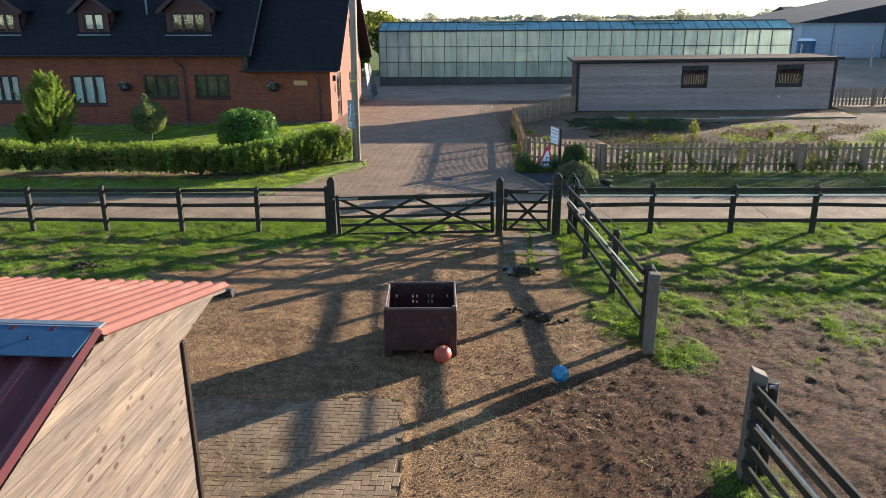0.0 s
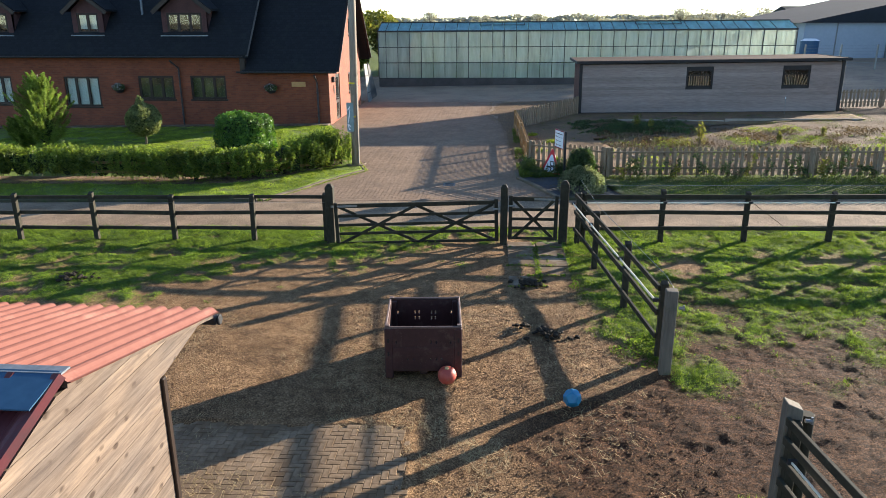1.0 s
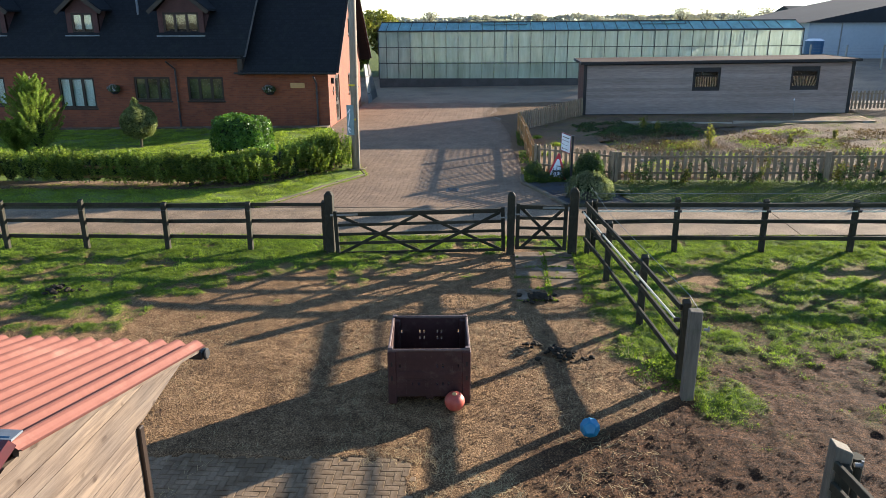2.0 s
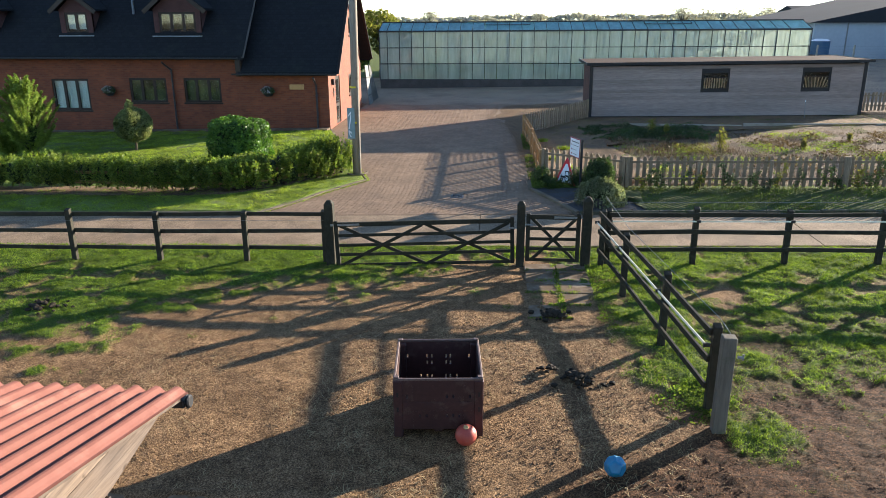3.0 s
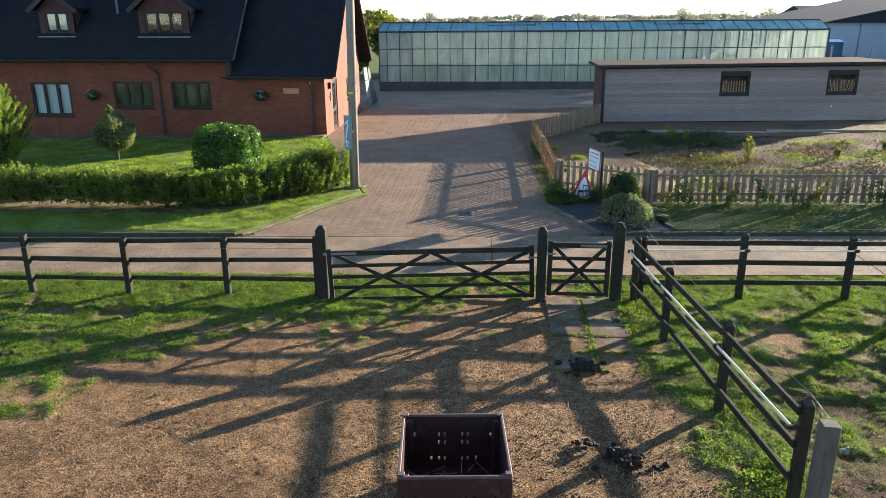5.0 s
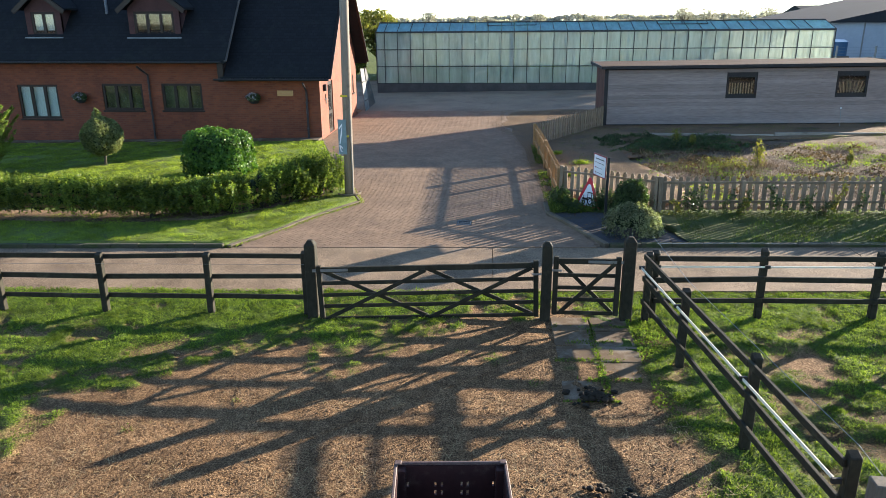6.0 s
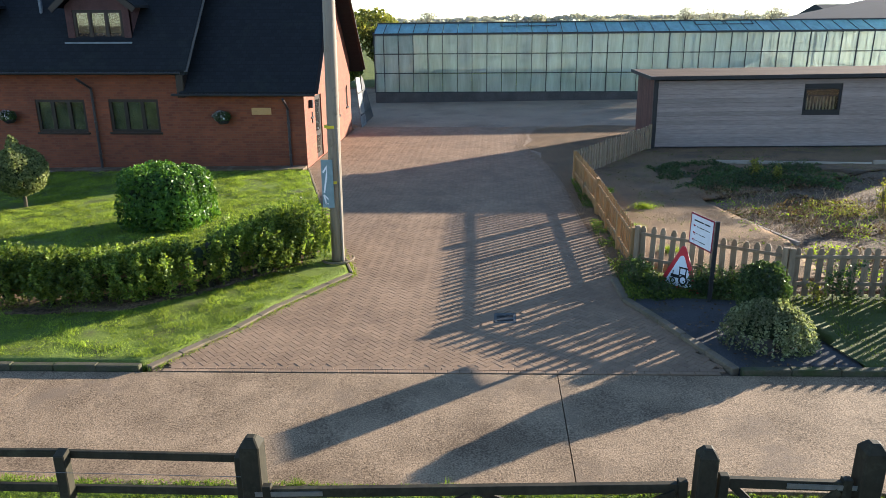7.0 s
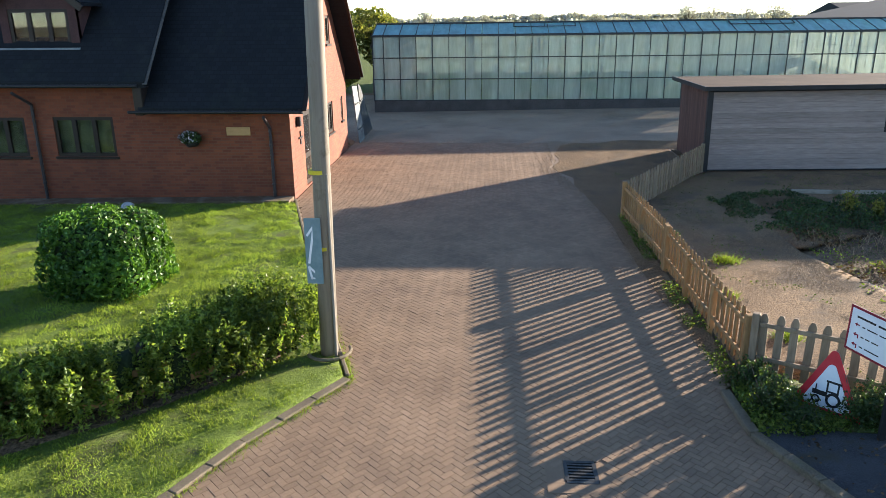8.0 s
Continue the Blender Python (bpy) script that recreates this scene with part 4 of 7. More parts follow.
def dormer(x, half, z0, z1, lights, backing):
    """A small gabled dormer: cheeks, a front gable with its window, a tiled roof and a lead apron."""
    yf = 31.3
    zi = lambda y: EAVE_Z + STEP + PITCH * (y - EAVE_Y)
    w = half + 0.22
    top, peak = z1 + 0.12, z1 + 0.12 + 0.78 * (w + 0.2)
    ob_front = bmesh.new()
    yb = lambda z: EAVE_Y + (z - EAVE_Z - STEP) / PITCH
    for s in (-1, 1):
        prism(ob_front, [(x + s * w, yf, z0 - 0.1), (x + s * w, yf, top), (x + s * w, yb(top), top)], (-s * 0.12, 0, 0))
        bx(ob_front, *sorted((x + s * w, x + s * half)), yf - 0.02, yf + 0.1, z0 - 0.12, top)
    prism(ob_front, [(x - w, yf - 0.01, z1), (x + w, yf - 0.01, z1), (x + w, yf - 0.01, top), (x, yf - 0.01, peak - 0.1), (x - w, yf - 0.01, top)], (0, 0.1, 0))
    body = part("dormer", ob_front, HUNG, house, "gabled roof dormer with dark tile-hung cheeks")
    bm = bmesh.new()
    for s in (-1, 1):
        o = w + 0.28
        ze = peak - 0.78 * o
        prism(bm, [(x, yf - 0.25, peak), (x + s * o, yf - 0.25, ze), (x + s * o, yb(ze), ze), (x, yb(peak), peak)], (0, 0, 0.09))
    part("dormer_roof", bm, TILES, body)
    bm = bmesh.new()
    for s in (-1, 1):
        o = w + 0.3
        beam(bm, (x, yf - 0.27, peak - 0.05), (x + s * o, yf - 0.27, peak - 0.05 - 0.78 * o), 0.05, 0.16, (0, 0, 1))
    part("bargeboard", bm, FRAME, body)
    bm = bmesh.new()
    bx(bm, x - w - 0.06, x + w + 0.06, yf - 0.17, yf - 0.04, z0 - 0.11, z0 - 0.06)
    part("apron", bm, LEAD, body, "pale lead apron under the dormer window")
    window_in(body, "x", yf - 0.03, x - half, x + half, z0, z1, lights, backing, "dark-framed dormer window", sill=False)


dormer(-12.37, 0.78, 4.08, 4.95, 3, CURTAIN)
dormer(-16.72, 0.48, 4.1, 4.95, 2, BLIND)
dormer(-21.1, 0.7, 4.1, 4.95, 3, CURTAIN)
bm = bmesh.new()
rod(bm, (-14.55, 32.0, 4.5), (-14.55, 32.0, 5.55), 0.055)
rod(bm, (-14.55, 32.0, 5.55), (-14.55, 32.0, 5.61), 0.08)
part("vent_pipe", bm, LEAD, house, "grey vent pipe through the roof")
for x, z1, y in ((-12.7, 3.0, 30.91), (-6.58, 2.4, 30.91)):
    bm = bmesh.new()
    rod(bm, (x, y, 0.05), (x, y, z1 - 0.35), 0.04)
    rod(bm, (x, y, z1 - 0.35), (x - (0.16 if x < -9 else 0), EAVE_Y, z1 - 0.02), 0.04)
    rod(bm, (x, y, 0.1), (x + 0.02, y - 0.12, 0.02), 0.04)
    for z in (0.6, 1.6):
        rod(bm, (x, y, z), (x, y, z + 0.05), 0.052)
    part("downpipe", bm, PIPE, house, "dark plastic downpipe", smooth=False)
bm = bmesh.new()
bx(bm, -7.72, -7.11, 30.95, 30.978, 1.86, 2.07)
part("plaque", soften(bm, 0.008), PLAQUE, house, "small plain tan wall plaque")
bm = bmesh.new()
bx(bm, GABLE + 0.002, GABLE + 0.12, 31.55, 31.68, 2.0, 2.25)
part("wall_lamp", soften(bm, 0.02), BLACKTRIM, house, "black wall lamp beside the side door")
bm = bmesh.new()
bx(bm, GABLE + 0.002, GABLE + 0.03, 31.7, 32.05, 1.65, 1.7)
bx(bm, GABLE + 0.002, GABLE + 0.03, 31.85, 31.9, 1.5, 1.85)
part("wall_bracket", bm, DARKMETAL, house)
bm = bmesh.new()
prism(bm, [(WEST, 30.45, -0.155), (GABLE - 0.02, 30.45, 0.295), (GABLE - 0.02, 30.45, 0.1), (WEST, 30.45, -0.4)], (0, 0.527, 0))
part("plinth_strip", bm, SLAB, house, "pale paving strip along the foot of the wall")


def hanging_basket(x):
    t = thing("hanging_basket", x, 30.8, 1.75, 0, "half-round wall basket of dark trailing flowers", "flower basket", "wall baskets", level=True)
    bm = bmesh.new()
    blob(bm, (x, 30.83, 1.72), (0.2, 0.15, 0.14), 3)
    part("basket", bm, BLACKTRIM, t)
    p, o = blob_points(420, (x, 30.79, 1.82), (0.28, 0.17, 0.15), 5, 0.3)
    v, f = leaf_cloud(p, o, 0.055, 6)
    bulk("foliage", v, f, SHRUBLEAF, t, kind="stuff")
    p, o = blob_points(110, (x, 30.77, 1.84), (0.28, 0.18, 0.15), 8, 0.3)
    v, f = leaf_cloud(p, o, 0.045, 9)
    bulk("blossom", v, f, BLOSSOM, t, kind="stuff")


hanging_basket(-8.6)
hanging_basket(-15.45)

# a folding metal panel leaning at the back of the gable
panel = thing("metal_panel", -6.0, 39.4, 0, 0, "dull grey sheet-metal panels leaning behind the house", "metal panel")
for i, (y0, y1, top, x, lean) in enumerate(((39.2, 40.35, 40.15, -5.86, 0.20), (40.45, 42.7, 41.0, -5.93, 0.14))):
    bm = bmesh.new()
    prism(bm, [(x, y0, -0.02), (x, y1, 0.0), (x - lean, top, 2.0 - 0.1 * i), (x - lean, y0 + 0.06, 2.05)], (0.035, 0.0, 0))
    part("sheet", soften(bm, 0.008), PANEL if i else PALEPANEL, panel)
    for k in (0.25, 0.7):
        bm = bmesh.new()
        beam(bm, (x + 0.05 - lean * k, y0 + 0.1, 2.0 * k), (x + 0.05 - lean * k, y0 + (y1 - y0) * (0.9 - 0.5 * k * i), 2.0 * k), 0.03, 0.05)
        part("batten", bm, PANEL, panel)

# ---- timber shed ----
shed = thing("timber_shed", 5.0, 33.7, 0.43, -0.8, "long low timber-clad shed with black corner trims", "shed", level=True, climb=0.85)
SL, SH, SD = 11.58, 2.28, 3.5
SWIN = [(4.82, 5.91, 1.2, 1.92), (9.02, 10.12, 1.2, 1.92)]
# Black block stands for the unlit inside seen through the windows.
bm = bmesh.new()
bx(bm, 0.2, SL - 0.2, 0.75, SD - 0.05, 0.0, SH - 0.1)
part("dark_inside_block", bm, BLACKTRIM, shed, local=True)
bm = bmesh.new()
holed_wall(bm, "x", 0.035, 0.07, 0.1, SL - 0.1, 0.02, SH - 0.05, SWIN)
part("wall_panel", bm, BLACKTRIM, shed, local=True)
for x0 in (0.1, SL - 0.16):
    bm = bmesh.new()
    bx(bm, x0, x0 + 0.06, 0.11, SD, 0.02, SH - 0.05)
    part("end_wall", bm, BLACKTRIM, shed, local=True)
n_boards = 15
pitch = (SH - 0.12) / n_boards
for i in range(n_boards):
    z0, z1 = 0.06 + pitch * i, 0.06 + pitch * (i + 1) - 0.003
    spans = [(0.12, SL - 0.12)]
    for a, b, c, d in SWIN:
        if z1 > c - 0.02 and z0 < d + 0.02:
            spans = [s for x0, x1 in spans for s in (((x0, a - 0.05), (b + 0.05, x1)) if x0 < a < x1 else ((x0, x1),))]
    for x0, x1 in spans:
        bm = bmesh.new()
        prism(bm, [(x0, 0.004, z0), (x0, 0.012, z1), (x0, 0.034, z1), (x0, 0.034, z0)], (x1 - x0, 0, 0))
        part("board", bm, SHEDWOOD, shed, local=True)
for i in range(26):
    y0 = 0.12 + i * (SD - 0.14) / 26
    bm = bmesh.new()
    bx(bm, 0.07, 0.098, y0, y0 + 0.125, 0.05, SH - 0.06)
    part("end_board", bm, SHEDRED, shed, local=True)
for x0, x1 in ((-0.02, 0.118), (SL - 0.118, SL + 0.02)):
    bm = bmesh.new()
    bx(bm, x0, x1, -0.03, 0.11, 0.0, SH - 0.02)
    part("corner_trim", soften(bm, 0.01), BLACKTRIM, shed, "black corner trim", local=True)
bm = bmesh.new()
bx(bm, -0.15, SL + 0.15, -0.22, SD + 0.2, SH, SH + 0.1)
part("roof", soften(bm, 0.01), ROOFFELT, shed, "flat brown felt roof", local=True)
bm = bmesh.new()
bx(bm, -0.18, SL + 0.18, -0.25, -0.222, SH - 0.005, SH + 0.112)
bx(bm, -0.18, -0.152, -0.222, SD + 0.22, SH - 0.005, SH + 0.112)
bx(bm, SL + 0.152, SL + 0.18, -0.222, SD + 0.22, SH - 0.005, SH + 0.112)
part("fascia", bm, BLACKTRIM, shed, "black roof edge", local=True)
for a, b, c, d in SWIN:
    bm = bmesh.new()
    e = 0.035
    for box in ((a, b, d - e, d), (a, b, c, c + e), (a, a + e, c + e, d - e), (b - e, b, c + e, d - e), (a + e, b - e, d - 0.25, d - 0.225)):
        bx(bm, box[0], box[1], 0.0, 0.09, box[2], box[3])
    win = part("window", bm, BLACKTRIM, shed, "black-framed shed window", local=True)
    bm = bmesh.new()
    bx(bm, a + e, b - e, 0.05, 0.058, c + e, d - e)
    pane = part("pane", bm, WINGLASS, win, local=True)
    pane.visible_shadow = False
    for i in range(9):
        bm = bmesh.new()
        x = a + 0.12 + i * (b - a - 0.24) / 8
        beam(bm, (x, 0.14, c + 0.03), (x + (0.0 if a < 8 else (i - 4) * 0.04), 0.14, d - 0.26), 0.03, 0.055, (0, 1, 0))
        part("slat", bm, EDGEWOOD, win, local=True)

# ---- greenhouse ----
gh = thing("greenhouse", -6.57, 47.7, 0.47, 0, "long glass greenhouse with a steel frame and glazed ridged roof", "greenhouse", level=True, climb=0.24)
GL, GE, GR, SPAN, SPANS = 26.4, 3.47, 3.98, 3.2, 6
GD = SPAN * SPANS
bm = bmesh.new()
bx(bm, 0, GL, 0, 0.14, -0.1, 0.5)
bx(bm, 0, GL, GD - 0.14, GD, -0.1, 0.5)
bx(bm, 0, 0.14, 0.14, GD - 0.14, -0.1, 0.5)
bx(bm, GL - 0.14, GL, 0.14, GD - 0.14, -0.1, 0.5)
part("base_wall", bm, BASEWALL, gh, "dark low base wall", local=True)
bays = 34
bar_x = [0.0] + [0.5 + 0.77 * i for i in range(bays - 1)] + [GL]
rows_z = [0.52, 1.5, 2.48, GE]
for i in range(bays + 1):
    bm = bmesh.new()
    t = 0.03 if i % 4 else 0.045
    bx(bm, bar_x[i] - t / 2, bar_x[i] + t / 2, 0.01, 0.09, 0.5, GE)
    part("glazing_bar", bm, GHMETAL, gh, local=True)
for z in rows_z:
    bm = bmesh.new()
    beam(bm, (0, 0.05, z), (GL, 0.05, z), 0.07 if z < GE else 0.14, 0.045 if z < GE else 0.10)
    part("rail", bm, GHMETAL, gh, "slim steel rail" if z < GE else "steel eaves gutter", local=True)
for i in range(bays + 1):
    bm = bmesh.new()
    beam(bm, (bar_x[i], 0.05, GE + 0.03), (bar_x[i], SPAN / 2, GR), 0.03, 0.045)
    part("roof_bar", bm, GHMETAL, gh, local=True)
for k in range(SPANS):
    bm = bmesh.new()
    beam(bm, (0, SPAN * (k + 0.5), GR + 0.03), (GL, SPAN * (k + 0.5), GR + 0.03), 0.07, 0.07)
    part("ridge_bar", bm, GHMETAL, gh, local=True)
    bm = bmesh.new()
    beam(bm, (0, SPAN * (k + 1), GE), (GL, SPAN * (k + 1), GE), 0.14, 0.08)
    part("gutter", bm, GHMETAL, gh, local=True)
for x0 in (6.6, 16.6):
    bm = bmesh.new()
    ya, za = SPAN / 2 - 0.62, GR - 0.62 * (GR - GE - 0.03) / (SPAN / 2 - 0.05) + 0.04
    for dx in (0, 1.45, 2.9):
        beam(bm, (x0 + dx, SPAN / 2 - 0.03, GR + 0.05), (x0 + dx, ya, za), 0.03, 0.035)
    beam(bm, (x0, ya, za), (x0 + 2.9, ya, za), 0.035, 0.04)
    part("vent_frame", bm, GHMETAL, gh, "frame of a roof vent", local=True)
for i in range(bays):
    for j in range(3):
        bm = bmesh.new()
        bx(bm, bar_x[i] + 0.02, bar_x[i + 1] - 0.02, 0.045, 0.051, rows_z[j] + 0.025, rows_z[j + 1] - 0.03)
        part("pane", bm, HOUSEGLASS, gh, local=True).visible_shadow = False
    bm = bmesh.new()
    mid = (bar_x[i] + bar_x[i + 1]) / 2
    beam(bm, (mid, 0.05, GE + 0.03), (mid, SPAN / 2, GR), bar_x[i + 1] - bar_x[i] - 0.05, 0.008)
    part("roof_pane", bm, ROOFGLASS, gh, local=True)
bm = bmesh.new()
for k in range(SPANS):
    for a, b in ((SPAN * k, SPAN * (k + 0.5)), (SPAN * (k + 1), SPAN * (k + 0.5))):
        if (k, a) != (0, 0.0):
            for i in range(0, bays, 2):
                x0, x1 = bar_x[i], bar_x[min(i + 2, bays)]
                beam(bm, ((x0 + x1) / 2, a, GE + 0.03), ((x0 + x1) / 2, b, GR), x1 - x0 - 0.04, 0.008)
part("rear_roof_glazing", bm, ROOFGLASS, gh, "glazing of the rear roof spans", local=True)
bm = bmesh.new()
for i in range(bays):
    for j in range(3):
        bx(bm, bar_x[i] + 0.02, bar_x[i + 1] - 0.02, GD - 0.051, GD - 0.045, rows_z[j] + 0.025, rows_z[j + 1] - 0.03)
part("rear_glazing", bm, HOUSEGLASS, gh, local=True)
bm = bmesh.new()
for i in range(0, bays + 1, 2):
    bx(bm, bar_x[i] - 0.03, bar_x[i] + 0.03, GD - 0.09, GD - 0.01, 0.5, GE)
for z in rows_z:
    bx(bm, 0, GL, GD - 0.085, GD - 0.015, z - 0.022, z + 0.022)
part("rear_frame", bm, GREYMETAL, gh, local=True)
for k in range(1, SPANS):
    for i in range(6, bays, 5):
        bm = bmesh.new()
        bx(bm, bar_x[i] - 0.035, bar_x[i] + 0.035, SPAN * k - 0.035, SPAN * k + 0.035, 0.4, GE - 0.05)
        part("inner_post", bm, GREYMETAL, gh, "pale galvanised inner post", local=True)
for x in (0.05, GL - 0.05):
    outline = [(x, GD - 0.1, 0.5), (x, GD - 0.1, GE)]
    for k in range(SPANS - 1, -1, -1):
        outline += [(x, SPAN * (k + 0.5), GR - 0.05), (x, max(0.1, SPAN * k), GE)]
    bm = bmesh.new()
    prism(bm, outline + [(x, 0.1, 0.5)], (0.006, 0, 0))
    part("end_glazing", bm, HOUSEGLASS, gh, local=True)
    for k in range(25):
        y = 0.1 + k * (GD - 0.2) / 24
        s = y % SPAN
        bm = bmesh.new()
        bx(bm, x - 0.02, x + 0.03, y - 0.02, y + 0.02, 0.5, GE + (GR - GE) * (1 - abs(s - SPAN / 2) / (SPAN / 2)) - 0.06)
        part("end_bar", bm, GHMETAL, gh, local=True)
    bm = bmesh.new()
    for z in rows_z:
        bx(bm, x - 0.02, x + 0.03, 0.1, GD - 0.1, z - 0.02, z + 0.02)
    part("end_rail", bm, GHMETAL, gh, local=True)
bm = bmesh.new()
bx(bm, 0.2, GL - 0.2, 0.2, GD - 0.2, 0.0, 0.42)
part("greenhouse_floor", bm, LAWN, gh, "green weedy floor inside the greenhouse", local=True)
gr = np.random.default_rng(12)
k = 26000
gx0 = gr.uniform(0.5, GL - 0.5, k)
gy0 = gr.uniform(0.5, GD - 0.6, k)
gd0 = fbm(gx0 * 0.5, gy0 * 0.35, 15, 4)
gz0 = 0.4 + gr.random(k) ** 1.4 * np.clip(gd0 - 0.4, 0.03, 1) * 1.2
v, f = leaf_cloud(np.stack([gx0 - 6.57, gy0 + 47.7, gz0 + 0.47], 1), np.tile(np.array([[0, -0.5, 1.0]]), (k, 1)), 0.13, 16)
bulk("low_growth", v, f, LAWNLEAF, gh, "low green weeds growing over the floor", kind="stuff")

# ---- far sheds, tank, mesh fence ----
barn = thing("farm_building", 45, 70, 1.4, 0, "large pale blue clad farm building with a low grey roof", "farm building", level=True)
bm = bmesh.new()
bx(bm, 29, 82, 70, 92, 1.0, 4.4)
part("wall", bm, CLAD, barn)
bm = bmesh.new()
prism(bm, [(28.4, 69.5, 4.35), (42, 69.5, 7.2), (82.6, 69.5, 7.2), (82.6, 69.5, 4.35)], (0, 23, 0))
part("roof", bm, CLADROOF, barn)
for x in np.arange(31.8, 82, 4.5):
    bm = bmesh.new()
    bx(bm, x, x + 0.1, 69.93, 69.998, 1.1, 4.34)
    part("panel_joint", bm, GREYMETAL, barn)
# Unseen block, added out of view only to cast shade on the yard.
bm = bmesh.new()
bx(bm, 36.5, 81.5, 53, 69.4, 0.4, 5.6)
part("unseen_shade_block", bm, CLAD, barn, "unseen plain block added to shade the yard")
barn2 = thing("farm_building", 46, 106, 1.5, 0, "lower far farm shed with a dark sheet roof", "farm building", level=True)
bm = bmesh.new()
bx(bm, 43, 66, 106, 121, 1.0, 4.4)
part("wall", bm, CLAD, barn2)
bm = bmesh.new()
prism(bm, [(42.4, 105, 4.6), (42.4, 113.5, 6.55), (42.4, 122, 4.6)], (25, 0, 0))
part("roof", bm, CLADROOF, barn2)
tank = thing("water_tank", 27.2, 64, 0, 0, "blue round water tank on a dark stand", "tank")
bm = bmesh.new()
rod(bm, (27.2, 64, 0.7), (27.2, 64, 1.75), 0.72, n=24)
part("barrel", bm, TANKBLUE, tank)
bm = bmesh.new()
rod(bm, (27.2, 64, 1.75), (27.2, 64, 1.92), 0.75, 0.45, n=24)
part("lid", bm, WHITE, tank)
bm = bmesh.new()
bx(bm, 26.5, 27.9, 63.3, 64.7, -0.15, 0.7)
part("stand", bm, BASEWALL, tank)
mesh_fence = thing("mesh_fence", 36, 56.8, 0, 0, "thin wire mesh yard fence with concrete posts", "fence")
for i in range(9):
    bm = bmesh.new()
    bx(bm, 24 + i * 2.6, 24.1 + i * 2.6, 56.8, 56.9, -0.4, 1.6)
    part("post", bm, GREYMETAL, mesh_fence)
for z in np.arange(0.1, 1.6, 0.2):
    bm = bmesh.new()
    beam(bm, (24, 56.85, z), (44.8, 56.85, z), 0.008, 0.008)
    part("wire", bm, GREYMETAL, mesh_fence)

# ---- post-and-rail fence, gates ----
def post_mesh(bm, x, y, h, w=0.11, z0=-0.12, lean=0.0, point=True):
    v = bx(bm, x - w / 2, x + w / 2, y - w / 2, y + w / 2, z0, h)
    if point:
        for q in v[4:]:
            q.co.z -= 0.03 if q.co.y < y else 0.0
    for q in v[4:]:
        q.co.x += lean * h
    return v


def rail_fence(points, heights, label, rails_z, front=-0.07, w=0.10, rail=(0.038, 0.08)):
    """Posts at the given points, with boards nailed to one face, bay by bay."""
    x, y = points[0]
    f = tagged(new("post_and_rail_fence"), label, "fence", "dark paddock fences")
    BASE[f.name] = None
    r = random.Random(int(abs(x * 10 + y)))
    for i, (x, y) in enumerate(points):
        bm = bmesh.new()
        post_mesh(bm, x, y, heights + r.uniform(-0.03, 0.04), w, lean=r.uniform(-0.012, 0.012))
        p = part("post", soften(bm, 0.008), BLACKWOOD, f)
    for (x0, y0), (x1, y1) in zip(points, points[1:]):
        d = math.hypot(x1 - x0, y1 - y0)
        ux, uy = (x1 - x0) / d, (y1 - y0) / d
        nx_, ny_ = -uy * front, ux * front
        for z in rails_z:
            bm = bmesh.new()
            sag = r.uniform(-0.014, 0.014)
            beam(bm, (x0 + nx_, y0 + ny_, z + sag), (x1 + nx_, y1 + ny_, z - sag + r.uniform(-0.012, 0.012)), rail[0], rail[1] + r.uniform(-0.006, 0.006))
            part("rail", soften(bm, 0.005), BLACKWOOD, f)
    return f


RAILS = (0.33, 0.68, 1.04)
left_x = [-2.42] + [-4.03 - 1.79 * i for i in range(0, 15)]
rail_fence([(x, fence_y(x)) for x in left_x], 1.06, "dark-stained three-rail timber fence beside the lane", (0.26, 0.61, 0.96))
right_x = [3.06] + [4.68 + 1.7 * i for i in range(0, 14)]
rail_fence([(x, fence_y(x)) for x in right_x], 1.09, "dark-stained three-rail timber fence beside the lane", (0.31, 0.65, 0.99))
side_pts = [(side_x(y), y) for y in (14.2, 12.7, 10.75, 9.02)]
rail_fence(side_pts, 1.13, "dark three-rail fence dividing pen from grazing", RAILS, front=-0.07)
near_pts = [(side_x(y) + 0.02, y) for y in (5.58, 3.5, 1.5)]
rail_fence(near_pts, 1.12, "dark five-bar run of fence beside the gateway", (0.24, 0.47, 0.70, 0.92, 1.12), front=-0.08)


def square_post(x, y, h, w, label, material=GREYPOST, cap=True, turn=0, tilt=0.0):
    t = thing("gate_post", x, y, 0, turn, label, "post", "gate posts")
    bm = bmesh.new()
    v = bx(bm, -w / 2, w / 2, -w / 2, w / 2, -0.15, h)
    if cap:
        top = bmesh.ops.extrude_face_region(bm, geom=[f for f in bm.faces if all(q.co.z > h - 0.01 for q in f.verts)])
        for q in top["geom"]:
            if isinstance(q, bmesh.types.BMVert):
                q.co = (q.co.x * 0.45, q.co.y * 0.45, h + 0.07)
    else:
        for q in bm.verts:
            if q.co.z > h - 0.01:
                q.co.z += tilt if q.co.x < 0 else -tilt
    part("shaft", soften(bm, 0.01), material, t, local=True)
    return t


